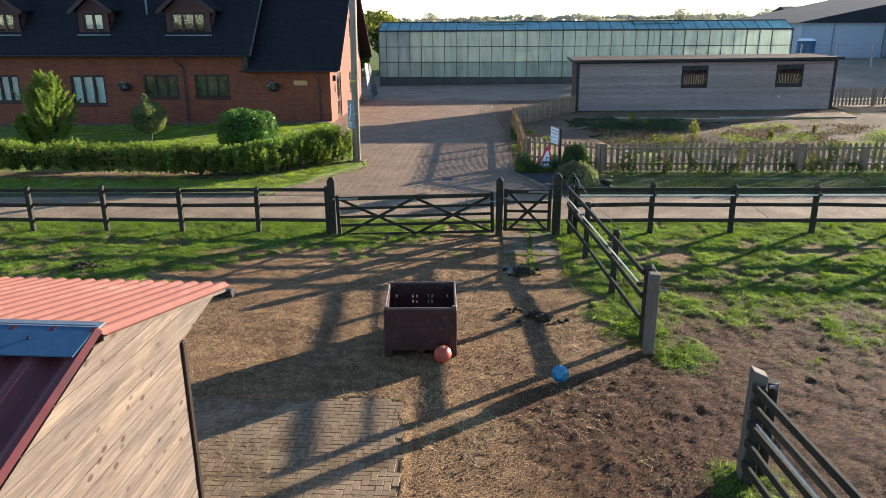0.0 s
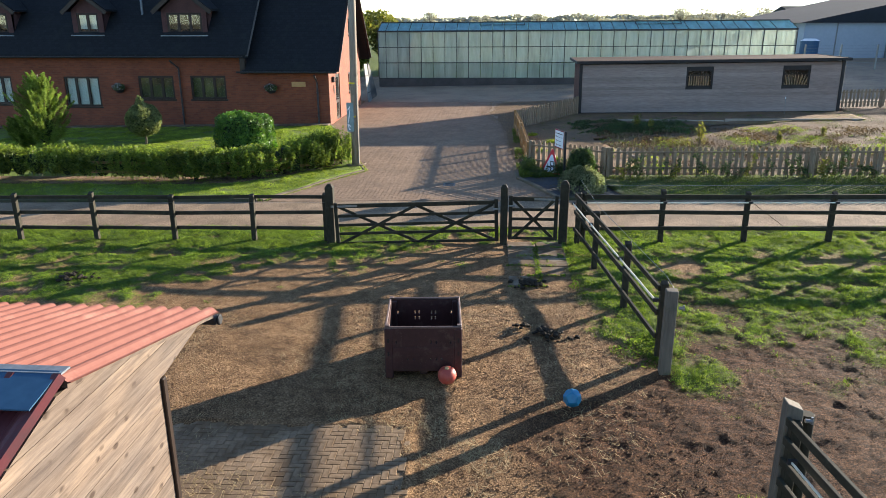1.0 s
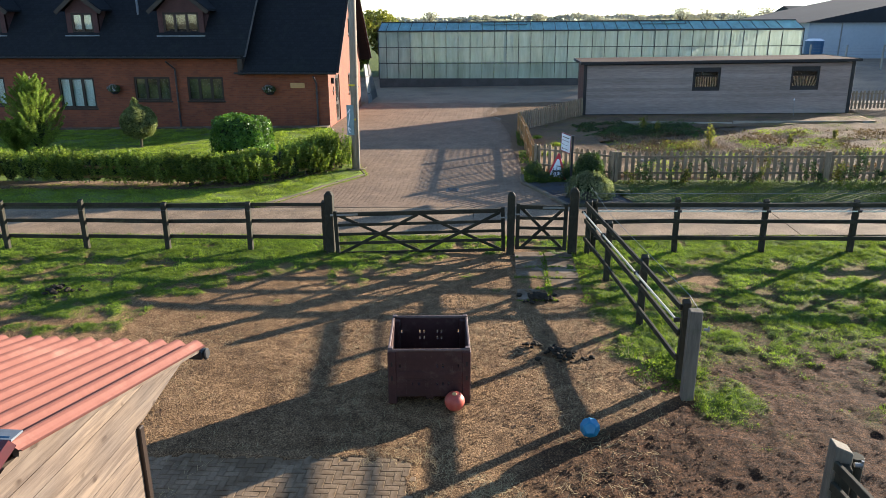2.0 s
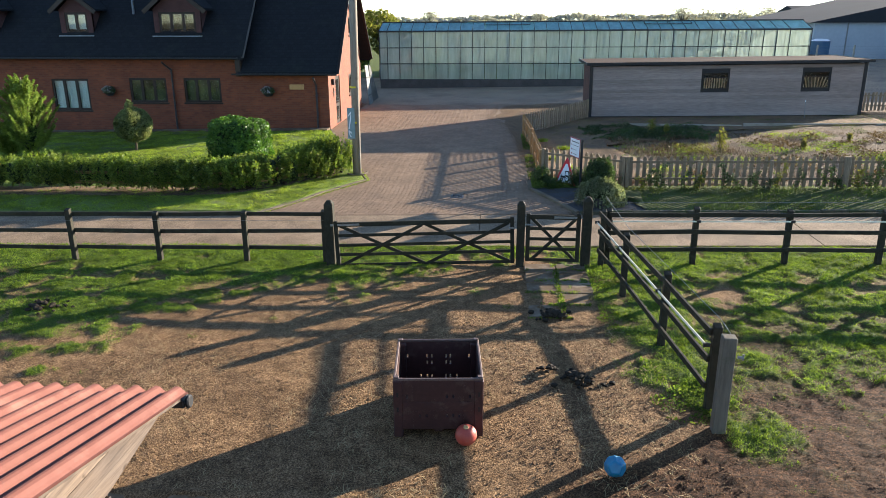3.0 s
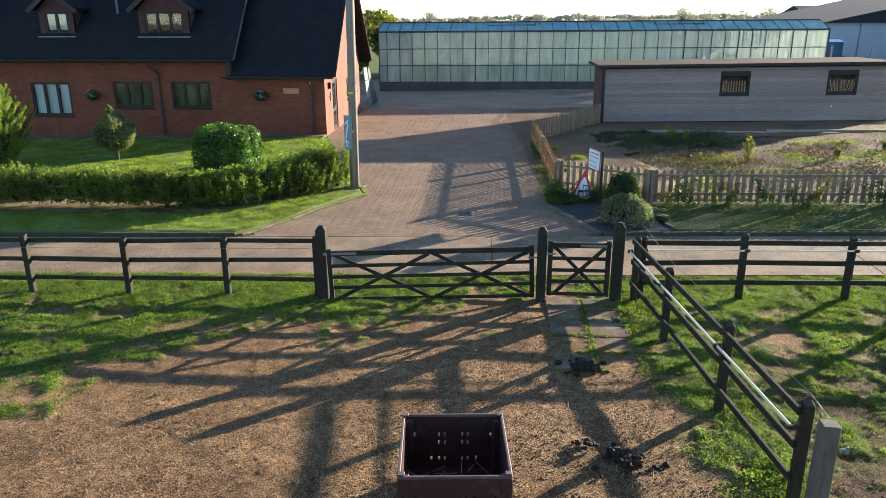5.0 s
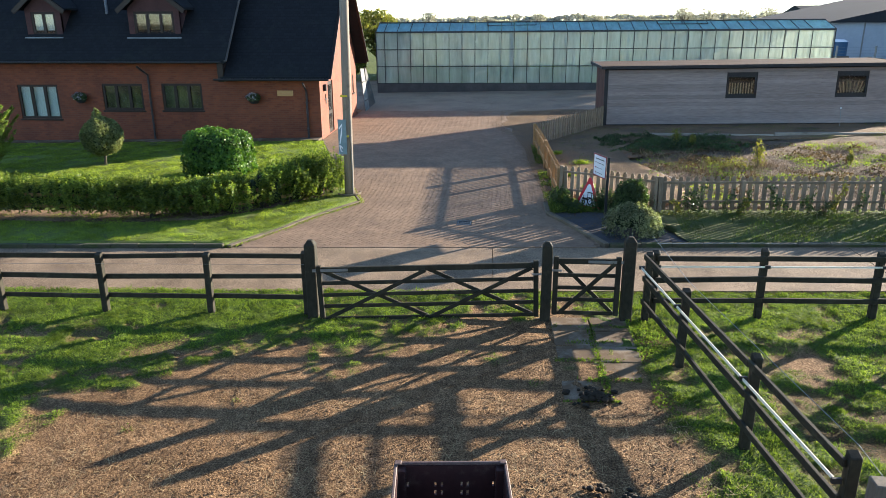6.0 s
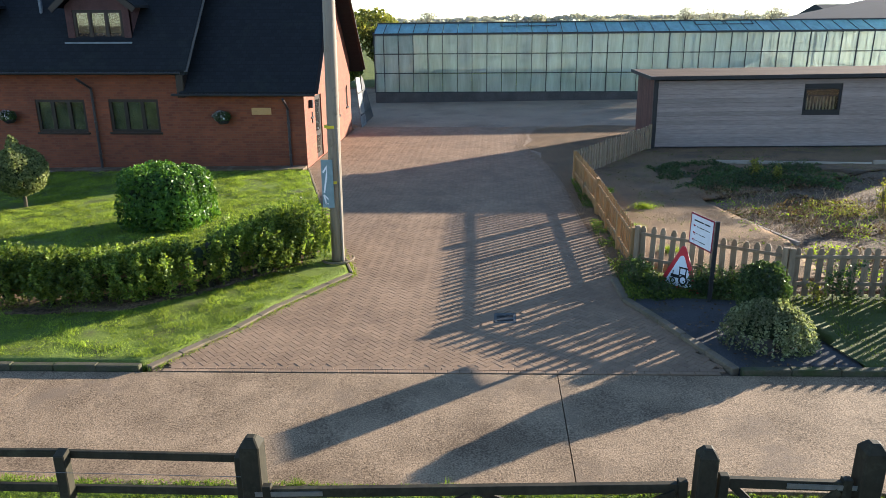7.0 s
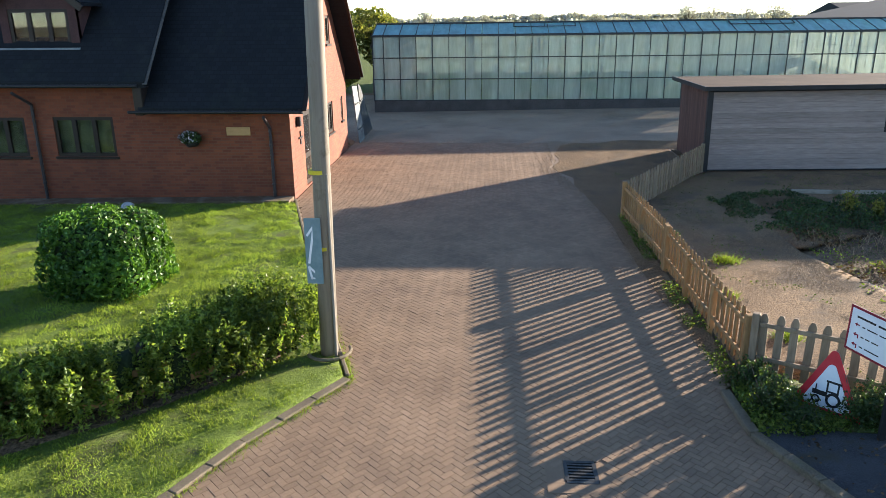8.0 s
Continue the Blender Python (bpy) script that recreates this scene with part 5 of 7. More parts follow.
square_post(-2.29, 14.24, 1.21, 0.17, "thick dark gate post with a pointed top", BLACKWOOD)
square_post(1.4, 14.24, 1.19, 0.15, "dark gate post with a pointed top", BLACKWOOD)
square_post(2.64, 14.23, 1.27, 0.17, "thick dark gate post with a pointed top", BLACKWOOD)
end_post = square_post(3.53, 8.56, 1.19, 0.15, "thick weathered grey post at the gateway", GREYPOST, False, -4)
near_post = square_post(3.97, 5.68, 1.22, 0.15, "thick weathered grey post with a sloping top at the gateway", GREYPOST, False, -4, 0.03)
for p, dz in ((end_post, 0.96), (near_post, 1.08)):
    bm = bmesh.new()
    rod(bm, (0.10, -0.05, dz), (0.16, -0.05, dz), 0.02)
    rod(bm, (0.16, -0.05, dz - 0.03), (0.16, -0.05, dz + 0.04), 0.012)
    part("hinge_pin", bm, GREYMETAL, p, "galvanised hinge pin", local=True)
round_post = thing("round_post", 4.16, 5.78, 0, 0, "short round timber post", "post")
bm = bmesh.new()
rod(bm, (4.16, 5.78, -0.1), (4.15, 5.78, 1.06), 0.075, 0.07, n=14)
part("shaft", soften(bm, 0.008), BLACKWOOD, round_post)


def field_gate(x0, x1, y, slope, z0, z1, halves, label, hinge_left, climb=0.0):
    """A five-bar timber gate: two stiles, five rails, crossed braces, hinge strap and catch."""
    g = thing("field_gate", x0, y, 0, math.degrees(math.atan(slope)), label, "gate", "timber gates", climb=climb)
    L = x1 - x0
    for a, w in ((0.0, 0.075), (L - 0.075, 0.075)):
        bm = bmesh.new()
        bx(bm, a, a + w, -0.035, 0.035, z0 - 0.03, z1 + 0.07)
        part("stile", soften(bm, 0.006), BLACKWOOD, g, local=True)
    zs = [z0 + (z1 - z0) * k for k in (0.0, 0.26, 0.49, 0.73, 1.0)]
    for i, z in enumerate(zs):
        bm = bmesh.new()
        h = 0.085 if i == 4 else 0.06
        beam(bm, (0.076, 0, z), (L - 0.076, 0, z), 0.05 if i == 4 else 0.024, h)
        part("rail", soften(bm, 0.004), BLACKWOOD, g, local=True)
    n = halves
    for i in range(n):
        a, b = 0.08 + (L - 0.16) * i / n, 0.08 + (L - 0.16) * (i + 1) / n
        for s, (za, zb) in enumerate(((z0, z1 - 0.03), (z1 - 0.03, z0))):
            bm = bmesh.new()
            yo = -0.032 if s == 0 else 0.032
            beam(bm, (a + 0.02, yo, za), (b - 0.02, yo, zb), 0.022, 0.06)
            part("brace", bm, BLACKWOOD, g, local=True)
    bm = bmesh.new()
    for z in (zs[4], ):
        a = -0.06 if hinge_left else L - 0.5
        bx(bm, a, a + 0.56, -0.033, -0.027, z - 0.022, z + 0.022)
    part("hinge_strap", bm, GREYMETAL, g, "pale galvanised hinge strap", local=True)
    bm = bmesh.new()
    c = L - 0.02 if hinge_left else 0.02
    bx(bm, c - 0.08, c + 0.1, -0.045, -0.036, zs[3] + 0.07, zs[3] + 0.1)
    part("catch", bm, GREYMETAL, g, "metal catch", local=True)
    return g


field_gate(-2.16, 1.3, 14.13, 0.035, 0.0, 0.82, 2, "wide dark five-bar field gate, closed, with crossed braces", True, 1.9)
field_gate(1.5, 2.52, 14.22, 0.0, 0.11, 0.96, 1, "narrow dark five-bar hand gate, closed", False)


def wire_run(name, points, r, material, label, category):
    t = tagged(new(name), label, category)
    BASE[t.name] = None
    for a, b in zip(points, points[1:]):
        bm = bmesh.new()
        rod(bm, a, b, r, n=5)
        part("strand", bm, material, t)
    return t


def tape_run(points, h, label):
    t = tagged(new("electric_tape"), label, "electric fence", "electric tapes")
    BASE[t.name] = None
    for a, b in zip(points, points[1:]):
        bm = bmesh.new()
        beam(bm, a, b, 0.012, h)
        part("band", bm, TAPE, t)
    for p in points:
        bm = bmesh.new()
        beam(bm, (p[0] - 0.03, p[1], p[2]), (p[0] + 0.05, p[1], p[2]), 0.03, 0.05)
        part("insulator", bm, BLACKTRIM, t)


tape_run([(side_x(y) - 0.115, y, 0.86) for y in (14.2, 12.7, 10.75, 9.02)], 0.032, "white electric fence tape strung along the rails")
tape_run([(side_x(y) - 0.13, y, 0.86) for y in (5.3, 3.4, 1.5)], 0.02, "white electric fence tape strung along the rails")
tape_run([(x, fence_y(x) - 0.11, 0.87) for x in right_x[:8]], 0.025, "white electric fence tape strung along the rails")
wire_run("fence_wire", [(side_x(y) + 0.02, y, z) for y, z in ((14.2, 1.36), (12.7, 1.2), (10.75, 1.2), (9.02, 1.2), (8.6, 1.12))], 0.004, GREYMETAL, "thin steel wire over the fence posts", "wire")
wire_run("fence_wire", [(x, fence_y(x), 1.2) for x in right_x[:9]], 0.004, GREYMETAL, "thin steel wire over the fence posts", "wire")
wire_run("fence_wire", [(x, fence_y(x) - 0.06, 0.86) for x in left_x[:9]], 0.0025, GREYMETAL, "thin steel wire over the fence posts", "wire")


# ---- picket fences ----
def picket_mesh(h, material, w=0.094, t=0.02):
    bm = bmesh.new()
    prism(bm, [(-w / 2, 0, 0), (w / 2, 0, 0), (w / 2, 0, h - 0.06), (w * 0.22, 0, h), (-w * 0.22, 0, h), (-w / 2, 0, h - 0.06)], (0, t, 0))
    bmesh.ops.recalc_face_normals(bm, faces=bm.faces)
    me = bpy.data.meshes.new("picket")
    bm.to_mesh(me)
    bm.free()
    me.materials.append(material)
    return me


PICKET = {m.name: picket_mesh(0.81, m) for m in (PALEWOOD, GREYPICKET)}


def picket_fence(a, b, label, pitch=0.172, side=1, z=0.05, posts=1.85, wood=GREYPICKET):
    (x0, y0, z0), (x1, y1, z1) = (Vector([float(q) for q in lay(*e, z)]) for e in (a, b))
    L = math.hypot(x1 - x0, y1 - y0)
    f = tagged(new("picket_fence"), label, "fence", "picket fences")
    f.matrix_basis = pose(x0, y0, z0, 0, -math.degrees(math.atan2(z1 - z0, L)), math.degrees(math.atan2(y1 - y0, x1 - x0)))
    BASE[f.name] = (f.matrix_basis.copy(), Matrix())
    r = random.Random(int(x0 * 13 + y1 * 7))
    n = max(1, round(L / posts))
    for i in range(n + 1):
        bm = bmesh.new()
        v = bx(bm, L * i / n - 0.045, L * i / n + 0.045, -0.045, 0.045, -0.15, 0.74 if 0 < i < n else 0.84)
        part("post", soften(bm, 0.01), wood, f, local=True)
    for zr in (0.25, 0.70):
        bm = bmesh.new()
        bx(bm, 0.05, L - 0.05, -0.018, 0.018, zr - 0.027, zr + 0.027)
        part("rail", soften(bm, 0.004), wood, f, local=True)
    k = int(L / pitch)
    for i in range(k):
        m = pose(0.1 + (L - 0.2) * i / max(1, k - 1), -0.042 if side > 0 else 0.022, 0.03 + r.uniform(-0.012, 0.012), 0, r.uniform(-1.5, 1.5), 0)
        piece("picket", PICKET[wood.name], f, m)
    return f


picket_fence((2.2, 21.7), (2.11, 25.6), "low pale timber picket fence along the drive", side=1, z=0.0, posts=1.5, wood=PALEWOOD)
picket_fence((2.11, 25.7), (1.95, 29.05), "low pale timber picket fence along the drive", side=1, z=0.0, posts=1.5, wood=PALEWOOD)
picket_fence((1.98, 29.16), (4.92, 33.6), "low pale timber picket fence curving to the shed", side=1, z=0.0, wood=GREYPICKET)
picket_fence((2.27, 21.62), (4.35, 20.38), "low grey-tan picket fence before the garden", side=-1)
picket_fence((4.44, 20.34), (10.0, 20.2), "low grey-tan picket fence before the garden", side=-1)
picket_fence((10.08, 20.2), (17.0, 20.08), "low grey-tan picket fence before the garden", side=-1)
picket_fence((17.08, 20.08), (24.5, 20.05), "low grey-tan picket fence before the garden", side=-1)
picket_fence((16.9, 34.6), (23.2, 35.2), "low tan picket fence beside the shed", side=1)

# ---- stable ----
stable = thing("stable", -3.2, 3.0, 0, 0, "small timber stable with a red corrugated roof and wide overhang", "stable")
SX, RY, RZ = -1.3, 3.16, 2.74
BACK_SLOPE, FRONT_SLOPE = (2.27 - 2.74) / (5.34 - 3.16), 0.34
WALL_BACK, WALL_FRONT, STABLE_W = 4.3, 0.9, -5.0


def stable_z(y):
    return RZ + BACK_SLOPE * (y - RY) if y > RY else RZ + FRONT_SLOPE * (y - RY)


r9 = random.Random(5)


def gable_back(z):
    """How far back a board at this height reaches: the wall, then out under the eave, never past the roof."""
    return min(WALL_BACK + max(0.0, z - 2.15) * 6.2, RY + (z + 0.04 - RZ) / BACK_SLOPE - 0.03)


def gable_front(z):
    return max(WALL_FRONT, RY + (z + 0.04 - RZ) / FRONT_SLOPE + 0.03)


z = 0.04
while z < RZ - 0.09:
    z1 = min(z + 0.118, RZ - 0.06)
    zt = z1 - 0.004
    bm = bmesh.new()
    x0 = SX + r9.uniform(0.0, 0.003)
    prism(bm, [(x0, gable_front(z), z), (x0, gable_back(z), z), (x0, max(gable_back(zt), gable_front(zt) + 0.02), zt), (x0, gable_front(zt), zt)], (0.024, 0, 0))
    part("board", bm, STABLEWOOD, stable)
    z = z1
# Pale backing shows between the boards and stands for their sunlit edges.
bm = bmesh.new()
prism(bm, [(SX - 0.06, WALL_FRONT + 0.01, 0), (SX - 0.06, WALL_BACK - 0.01, 0), (SX - 0.06, WALL_BACK - 0.01, stable_z(WALL_BACK) - 0.08), (SX - 0.06, RY, RZ - 0.08), (SX - 0.06, WALL_FRONT + 0.01, stable_z(WALL_FRONT) - 0.08)], (0.08, 0, 0))
part("seam_backing", bm, POLE, stable)
bm = bmesh.new()
bx(bm, STABLE_W, SX - 0.07, WALL_BACK - 0.05, WALL_BACK, 0, 2.3)
part("back_wall", bm, STABLEWOOD, stable)
bm = bmesh.new()
bx(bm, STABLE_W, SX - 0.07, WALL_FRONT, WALL_FRONT + 0.05, 0, 1.72)
part("front_wall", bm, STABLEWOOD, stable)
bm = bmesh.new()
bx(bm, STABLE_W, STABLE_W + 0.05, WALL_FRONT + 0.06, WALL_BACK - 0.06, 0, 1.7)
part("end_wall", bm, STABLEWOOD, stable)
bm = bmesh.new()
bx(bm, SX - 0.03, SX + 0.05, WALL_BACK + 0.002, WALL_BACK + 0.06, 0.0, 2.16)
part("corner_post", soften(bm, 0.006), FRAME, stable, "dark corner post")
bm = bmesh.new()
beam(bm, (SX + 0.05, RY + 0.02, RZ - 0.02), (SX + 0.05, 5.28, stable_z(5.28) - 0.02), 0.03, 0.04)
part("bargeboard", bm, STABLEWOOD, stable, "bare timber edge under the roof sheets")


def corrugated(y0, y1, z0, z1, x0, x1, wave, depth, material, name, label):
    """A wavy roof sheet that slopes from (y0, z0) to (y1, z1), its ribs running down the slope."""
    n = int((x1 - x0) / wave * 8)
    x = np.linspace(x0, x1, n + 1)
    prof = depth * np.clip(np.sin(2 * np.pi * x / wave) * 1.2, -0.9, 1)
    v = []
    for lift in (0.0, -0.006):
        for y, zz in ((y0, z0), (y1, z1)):
            v.append(np.stack([x, np.full(n + 1, y), zz + prof + lift], 1))
    v = np.concatenate(v)
    k = n + 1
    i = np.arange(n)
    q = [np.stack([i, i + 1, i + 1 + k, i + k], 1), np.stack([i + 2 * k, i + 3 * k, i + 3 * k + 1, i + 2 * k + 1], 1),
         np.stack([i, i + 2 * k, i + 2 * k + 1, i + 1], 1), np.stack([i + k, i + k + 1, i + 3 * k + 1, i + 3 * k], 1)]
    return bulk(name, v, np.concatenate(q), material, stable, label, kind="", smooth=False)


corrugated(RY, 5.34, RZ + 0.03, 2.3, STABLE_W - 0.2, SX + 0.1, 0.146, 0.022, REDSHEET, "roof_sheet", "faded red corrugated sheets")
corrugated(0.4, RY, RZ + FRONT_SLOPE * (0.4 - RY) + 0.03, RZ + 0.03, STABLE_W - 0.2, SX + 0.075, 0.27, 0.032, SHADESHEET, "roof_sheet", "dark red corrugated sheets, the slope's shade put into their colour")
bm = bmesh.new()
prism(bm, [(STABLE_W - 0.22, RY + 0.03, RZ + 0.065), (STABLE_W - 0.22, RY - 0.28, RZ - 0.01), (STABLE_W - 0.22, RY - 0.28, RZ - 0.018), (STABLE_W - 0.22, RY + 0.03, RZ + 0.057)], (SX + 0.03 - STABLE_W + 0.22, 0, 0))
ridge_sheet = part("ridge_sheet", bm, RIDGE, stable, "blue-grey metal ridge flashing")
bm = bmesh.new()
beam(bm, (STABLE_W - 0.2, RY + 0.05, RZ + 0.056), (SX + 0.05, RY + 0.05, RZ + 0.056), 0.09, 0.012)
part("ridge_lap", bm, LEAD, stable, "pale grey upper lap of the flashing")
bm = bmesh.new()
for x in (-1.65, -2.6, -3.6):
    rod(bm, (x, RY - 0.12, RZ + 0.02), (x, RY - 0.125, RZ + 0.04), 0.012)
part("screw", bm, BLACKTRIM, ridge_sheet)
bm = bmesh.new()
bx(bm, STABLE_W - 0.2, SX + 0.06, 5.33, 5.43, 2.15, 2.22)
rod(bm, (SX + 0.06, 5.38, 2.185), (SX + 0.09, 5.38, 2.185), 0.05)
part("gutter", soften(bm, 0.01), BLACKTRIM, stable, "black plastic gutter")


# ---- pallet box, balls, dung ----
box = thing("pallet_box", 0.255, 8.8, 0, 4.6, "dark maroon plastic pallet box standing on bare earth", "crate")
CW, CD, CH = 1.02, 1.07, 0.75


def box_side(horizontal, at, length, slots):
    bm = bmesh.new()
    cuts = sorted({-length / 2, length / 2, *[c for s in slots for c in s[:2]]})
    zs = sorted({0.10, CH - 0.03, *[c for s in slots for c in s[2:]]})
    t = 0.03
    for i in range(len(cuts) - 1):
        for j in range(len(zs) - 1):
            a, z = (cuts[i] + cuts[i + 1]) / 2, (zs[j] + zs[j + 1]) / 2
            if any(s[0] < a < s[1] and s[2] < z < s[3] for s in slots):
                continue
            if horizontal:
                bx(bm, cuts[i], cuts[i + 1], at - t / 2, at + t / 2, zs[j], zs[j + 1])
            else:
                bx(bm, at - t / 2, at + t / 2, cuts[i], cuts[i + 1], zs[j], zs[j + 1])
    bmesh.ops.remove_doubles(bm, verts=bm.verts, dist=0.0005)
    return bm


SLOTS = [(c, c + 0.02, 0.50, 0.55) for c in (-0.40, -0.15, -0.09, 0.09, 0.145, 0.38)]
SLOTS += [(c, c + 0.02, 0.41, 0.46) for c in (-0.15, -0.09, 0.09, 0.145)]
SLOTS += [(c, c + 0.02, 0.22, 0.27) for c in (-0.23, -0.15, -0.09, 0.09, 0.145, 0.23)]
part("side", box_side(True, CD / 2 - 0.02, CW - 0.08, SLOTS), CRATE, box, local=True)
part("side", box_side(True, -CD / 2 + 0.02, CW - 0.08, [(c, c + 0.02, 0.5, 0.545) for c in (-0.37, 0.09, 0.16, 0.35)] + [(c, c + 0.018, 0.41, 0.44) for c in (0.09, 0.16)] + [(c, c + 0.018, 0.26, 0.295) for c in (-0.22, -0.14, 0.09, 0.16, 0.23)]), CRATE, box, local=True)
for s in (-1, 1):
    part("side", box_side(False, s * (CW / 2 - 0.02), CD - 0.08, [(c, c + 0.022, 0.5, 0.555) for c in (-0.3, -0.05, 0.05, 0.3)]), CRATE, box, local=True)
bm = bmesh.new()
for s in (-1, 1):
    bx(bm, -CW / 2, CW / 2, s * (CD / 2 - 0.014) - 0.014, s * (CD / 2 - 0.014) + 0.014, CH - 0.03, CH)
    bx(bm, s * (CW / 2 - 0.014) - 0.014, s * (CW / 2 - 0.014) + 0.014, -CD / 2 + 0.029, CD / 2 - 0.029, CH - 0.03, CH)
part("rim", soften(bm, 0.006), CRATELIP, box, "paler rim", local=True)
for sx in (-1, 1):
    for sy in (-1, 1):
        bm = bmesh.new()
        cx, cy = sx * (CW / 2 - 0.05), sy * (CD / 2 - 0.05)
        bx(bm, cx - 0.055, cx + 0.055, cy - 0.055, cy + 0.055, 0.0, CH - 0.031)
        part("corner_post", soften(bm, 0.012), CRATE, box, local=True)
        bm = bmesh.new()
        bx(bm, cx + sx * 0.015 - 0.03, cx + sx * 0.015 + 0.03, cy + sy * 0.015 - 0.03, cy + sy * 0.015 + 0.03, CH + 0.001, CH + 0.016)
        part("corner_cap", soften(bm, 0.005), CRATELIP, box, local=True)
        # Black plates on the posts stand for the dark inside of hand slots.
        for zz in (0.33, 0.52):
            bm = bmesh.new()
            bx(bm, cx + sx * 0.005 - 0.012, cx + sx * 0.005 + 0.012, cy + sy * 0.054, cy + sy * 0.057, zz, zz + 0.06)
            part("slot_shade_plate", bm, BLACK, box, local=True)
for x in (-CW / 2 + 0.055, 0.0, CW / 2 - 0.055):
    bm = bmesh.new()
    bx(bm, x - 0.05, x + 0.05, -CD / 2 + 0.11, CD / 2 - 0.11, 0.0, 0.1)
    part("runner", soften(bm, 0.008), CRATE, box, local=True)
bm = bmesh.new()
bx(bm, -CW / 2 + 0.03, CW / 2 - 0.03, -CD / 2 + 0.03, CD / 2 - 0.03, 0.1, 0.13)
part("floor_panel", bm, CRATE, box, local=True)
bm = bmesh.new()
bx(bm, -CW / 2 + 0.106, CW / 2 - 0.106, -CD / 2 - 0.004, -CD / 2 + 0.005, 0.34, 0.455)
part("band", soften(bm, 0.003), CRATE, box, "raised band round the middle", local=True)
for xx in (-0.30, -0.06, 0.02, 0.30):
    for z0, z1 in ((0.12, 0.338), (0.457, 0.66)):
        bm = bmesh.new()
        bx(bm, xx - 0.012, xx + 0.012, -CD / 2 - 0.003, -CD / 2 + 0.005, z0, z1)
        part("rib", bm, CRATE, box, local=True)
bm = bmesh.new()
for i in range(26):
    a = r9.uniform(0, 6.28)
    x, y = r9.uniform(-0.42, 0.42), r9.uniform(-0.42, 0.42)
    beam(bm, (x, y, 0.14), (x + math.cos(a) * 0.2, y + math.sin(a) * 0.2, 0.14 + r9.uniform(0.02, 0.16)), 0.006, 0.006)
part("straw", bm, STRAW, box, local=True)

ball = thing("ball", 0.62, 8.15, 0.0, 0, "scuffed red rubber ball against the pallet box", "ball")
bm = bmesh.new()
bmesh.ops.create_uvsphere(bm, u_segments=32, v_segments=18, radius=0.125)
bmesh.ops.translate(bm, verts=bm.verts, vec=(0, 0, 0.118))
part("shell", bm, REDBALL, ball, smooth=True, local=True)
bm = bmesh.new()
rod(bm, (0.0, -0.035, 0.236), (0.0, -0.038, 0.246), 0.03, 0.026, n=12)
part("filler_plug", bm, STRAW, ball, "pale round filler plug", local=True)
toy = thing("treat_ball", 2.21, 7.64, 0.0, 25, "faceted bright blue plastic treat ball on the earth", "ball")
bm = bmesh.new()
bmesh.ops.create_icosphere(bm, subdivisions=1, radius=0.135)
dual = bmesh.new()
centres = [f.calc_center_median().normalized() * 0.125 for f in bm.faces]
bm.free()
for c in centres:
    dual.verts.new(c)
bmesh.ops.convex_hull(dual, input=dual.verts[:])
bmesh.ops.dissolve_limit(dual, angle_limit=0.02, verts=dual.verts, edges=dual.edges)
bmesh.ops.bevel(dual, geom=list(dual.edges), offset=0.012, segments=1, affect="EDGES")
bmesh.ops.rotate(dual, verts=dual.verts, matrix=Euler((0.4, 0.25, 0.2)).to_matrix())
bmesh.ops.translate(dual, verts=dual.verts, vec=(0, 0, 0.11))
part("shell", dual, BLUEBALL, toy, local=True)


def dung_heap(x, y, n, spread, seed):
    t = thing("dung_heap", x, y, 0, 0, "dark scattered heap of horse dung on the earth", "dung", "dung heaps")
    r = random.Random(seed)
    bm = bmesh.new()
    for i in range(n):
        d, a = abs(r.gauss(0, spread)), r.uniform(0, 6.28)
        s = r.uniform(0.02, 0.045)
        px, py = math.cos(a) * d * 1.3, math.sin(a) * d
        blob(bm, (px, py, float(earth_height(x + px, y + py)) - 0.02 + s * 0.6 + max(0, 0.06 - d * 0.3)), (s * 1.2, s, s * 0.8), i, 0.4, 2, 1)
    tagged(part("clod", bm, DUNG, t, local=True), kind="stuff")


dung_heap(1.86, 11.8, 90, 0.13, 3)
dung_heap(2.0, 9.7, 70, 0.15, 4)
dung_heap(-6.8, 11.9, 60, 0.14, 5)
dung_heap(1.7, 9.85, 10, 0.1, 8)

# ---- path slabs before the hand gate ----
path = tagged(new("slab_path"), "worn concrete path slabs with grass in the joints", "path", "", "structure")
BASE[path.name] = None
r3 = random.Random(3)
for j in range(5):
    for i in range(2):
        bm = bmesh.new()
        x, y = 1.48 + i * 0.59, 11.76 + j * 0.505
        bx(bm, x + r3.uniform(0, 0.012), x + 0.58, y + r3.uniform(0, 0.015), y + 0.495, -0.05, -0.006 + r3.uniform(-0.008, 0.008))
        part("slab", soften(bm, 0.01), SLAB, path)

# ---- utility pole ----
pole = thing("utility_pole", -3.270, 22.130, 0, 0, "tall weathered timber utility pole at the lawn corner", "pole")
bm = bmesh.new()
rod(bm, (-3.270, 22.130, -0.2), (-3.15, 22.150, 9.0), 0.125, 0.10, n=20)
part("shaft", bm, POLE, pole, smooth=True)
bm = bmesh.new()
prism(bm, [(-3.470, 21.990, 1.14), (-3.250, 21.980, 1.14), (-3.250, 21.980, 2.04), (-3.470, 21.990, 2.04)], (0, -0.006, 0))
plate = part("sign_plate", bm, SIGNBLUE, pole, "faded blue-green plate with white arrows")
# Strokes of the white arrows on the plate.
bm = bmesh.new()
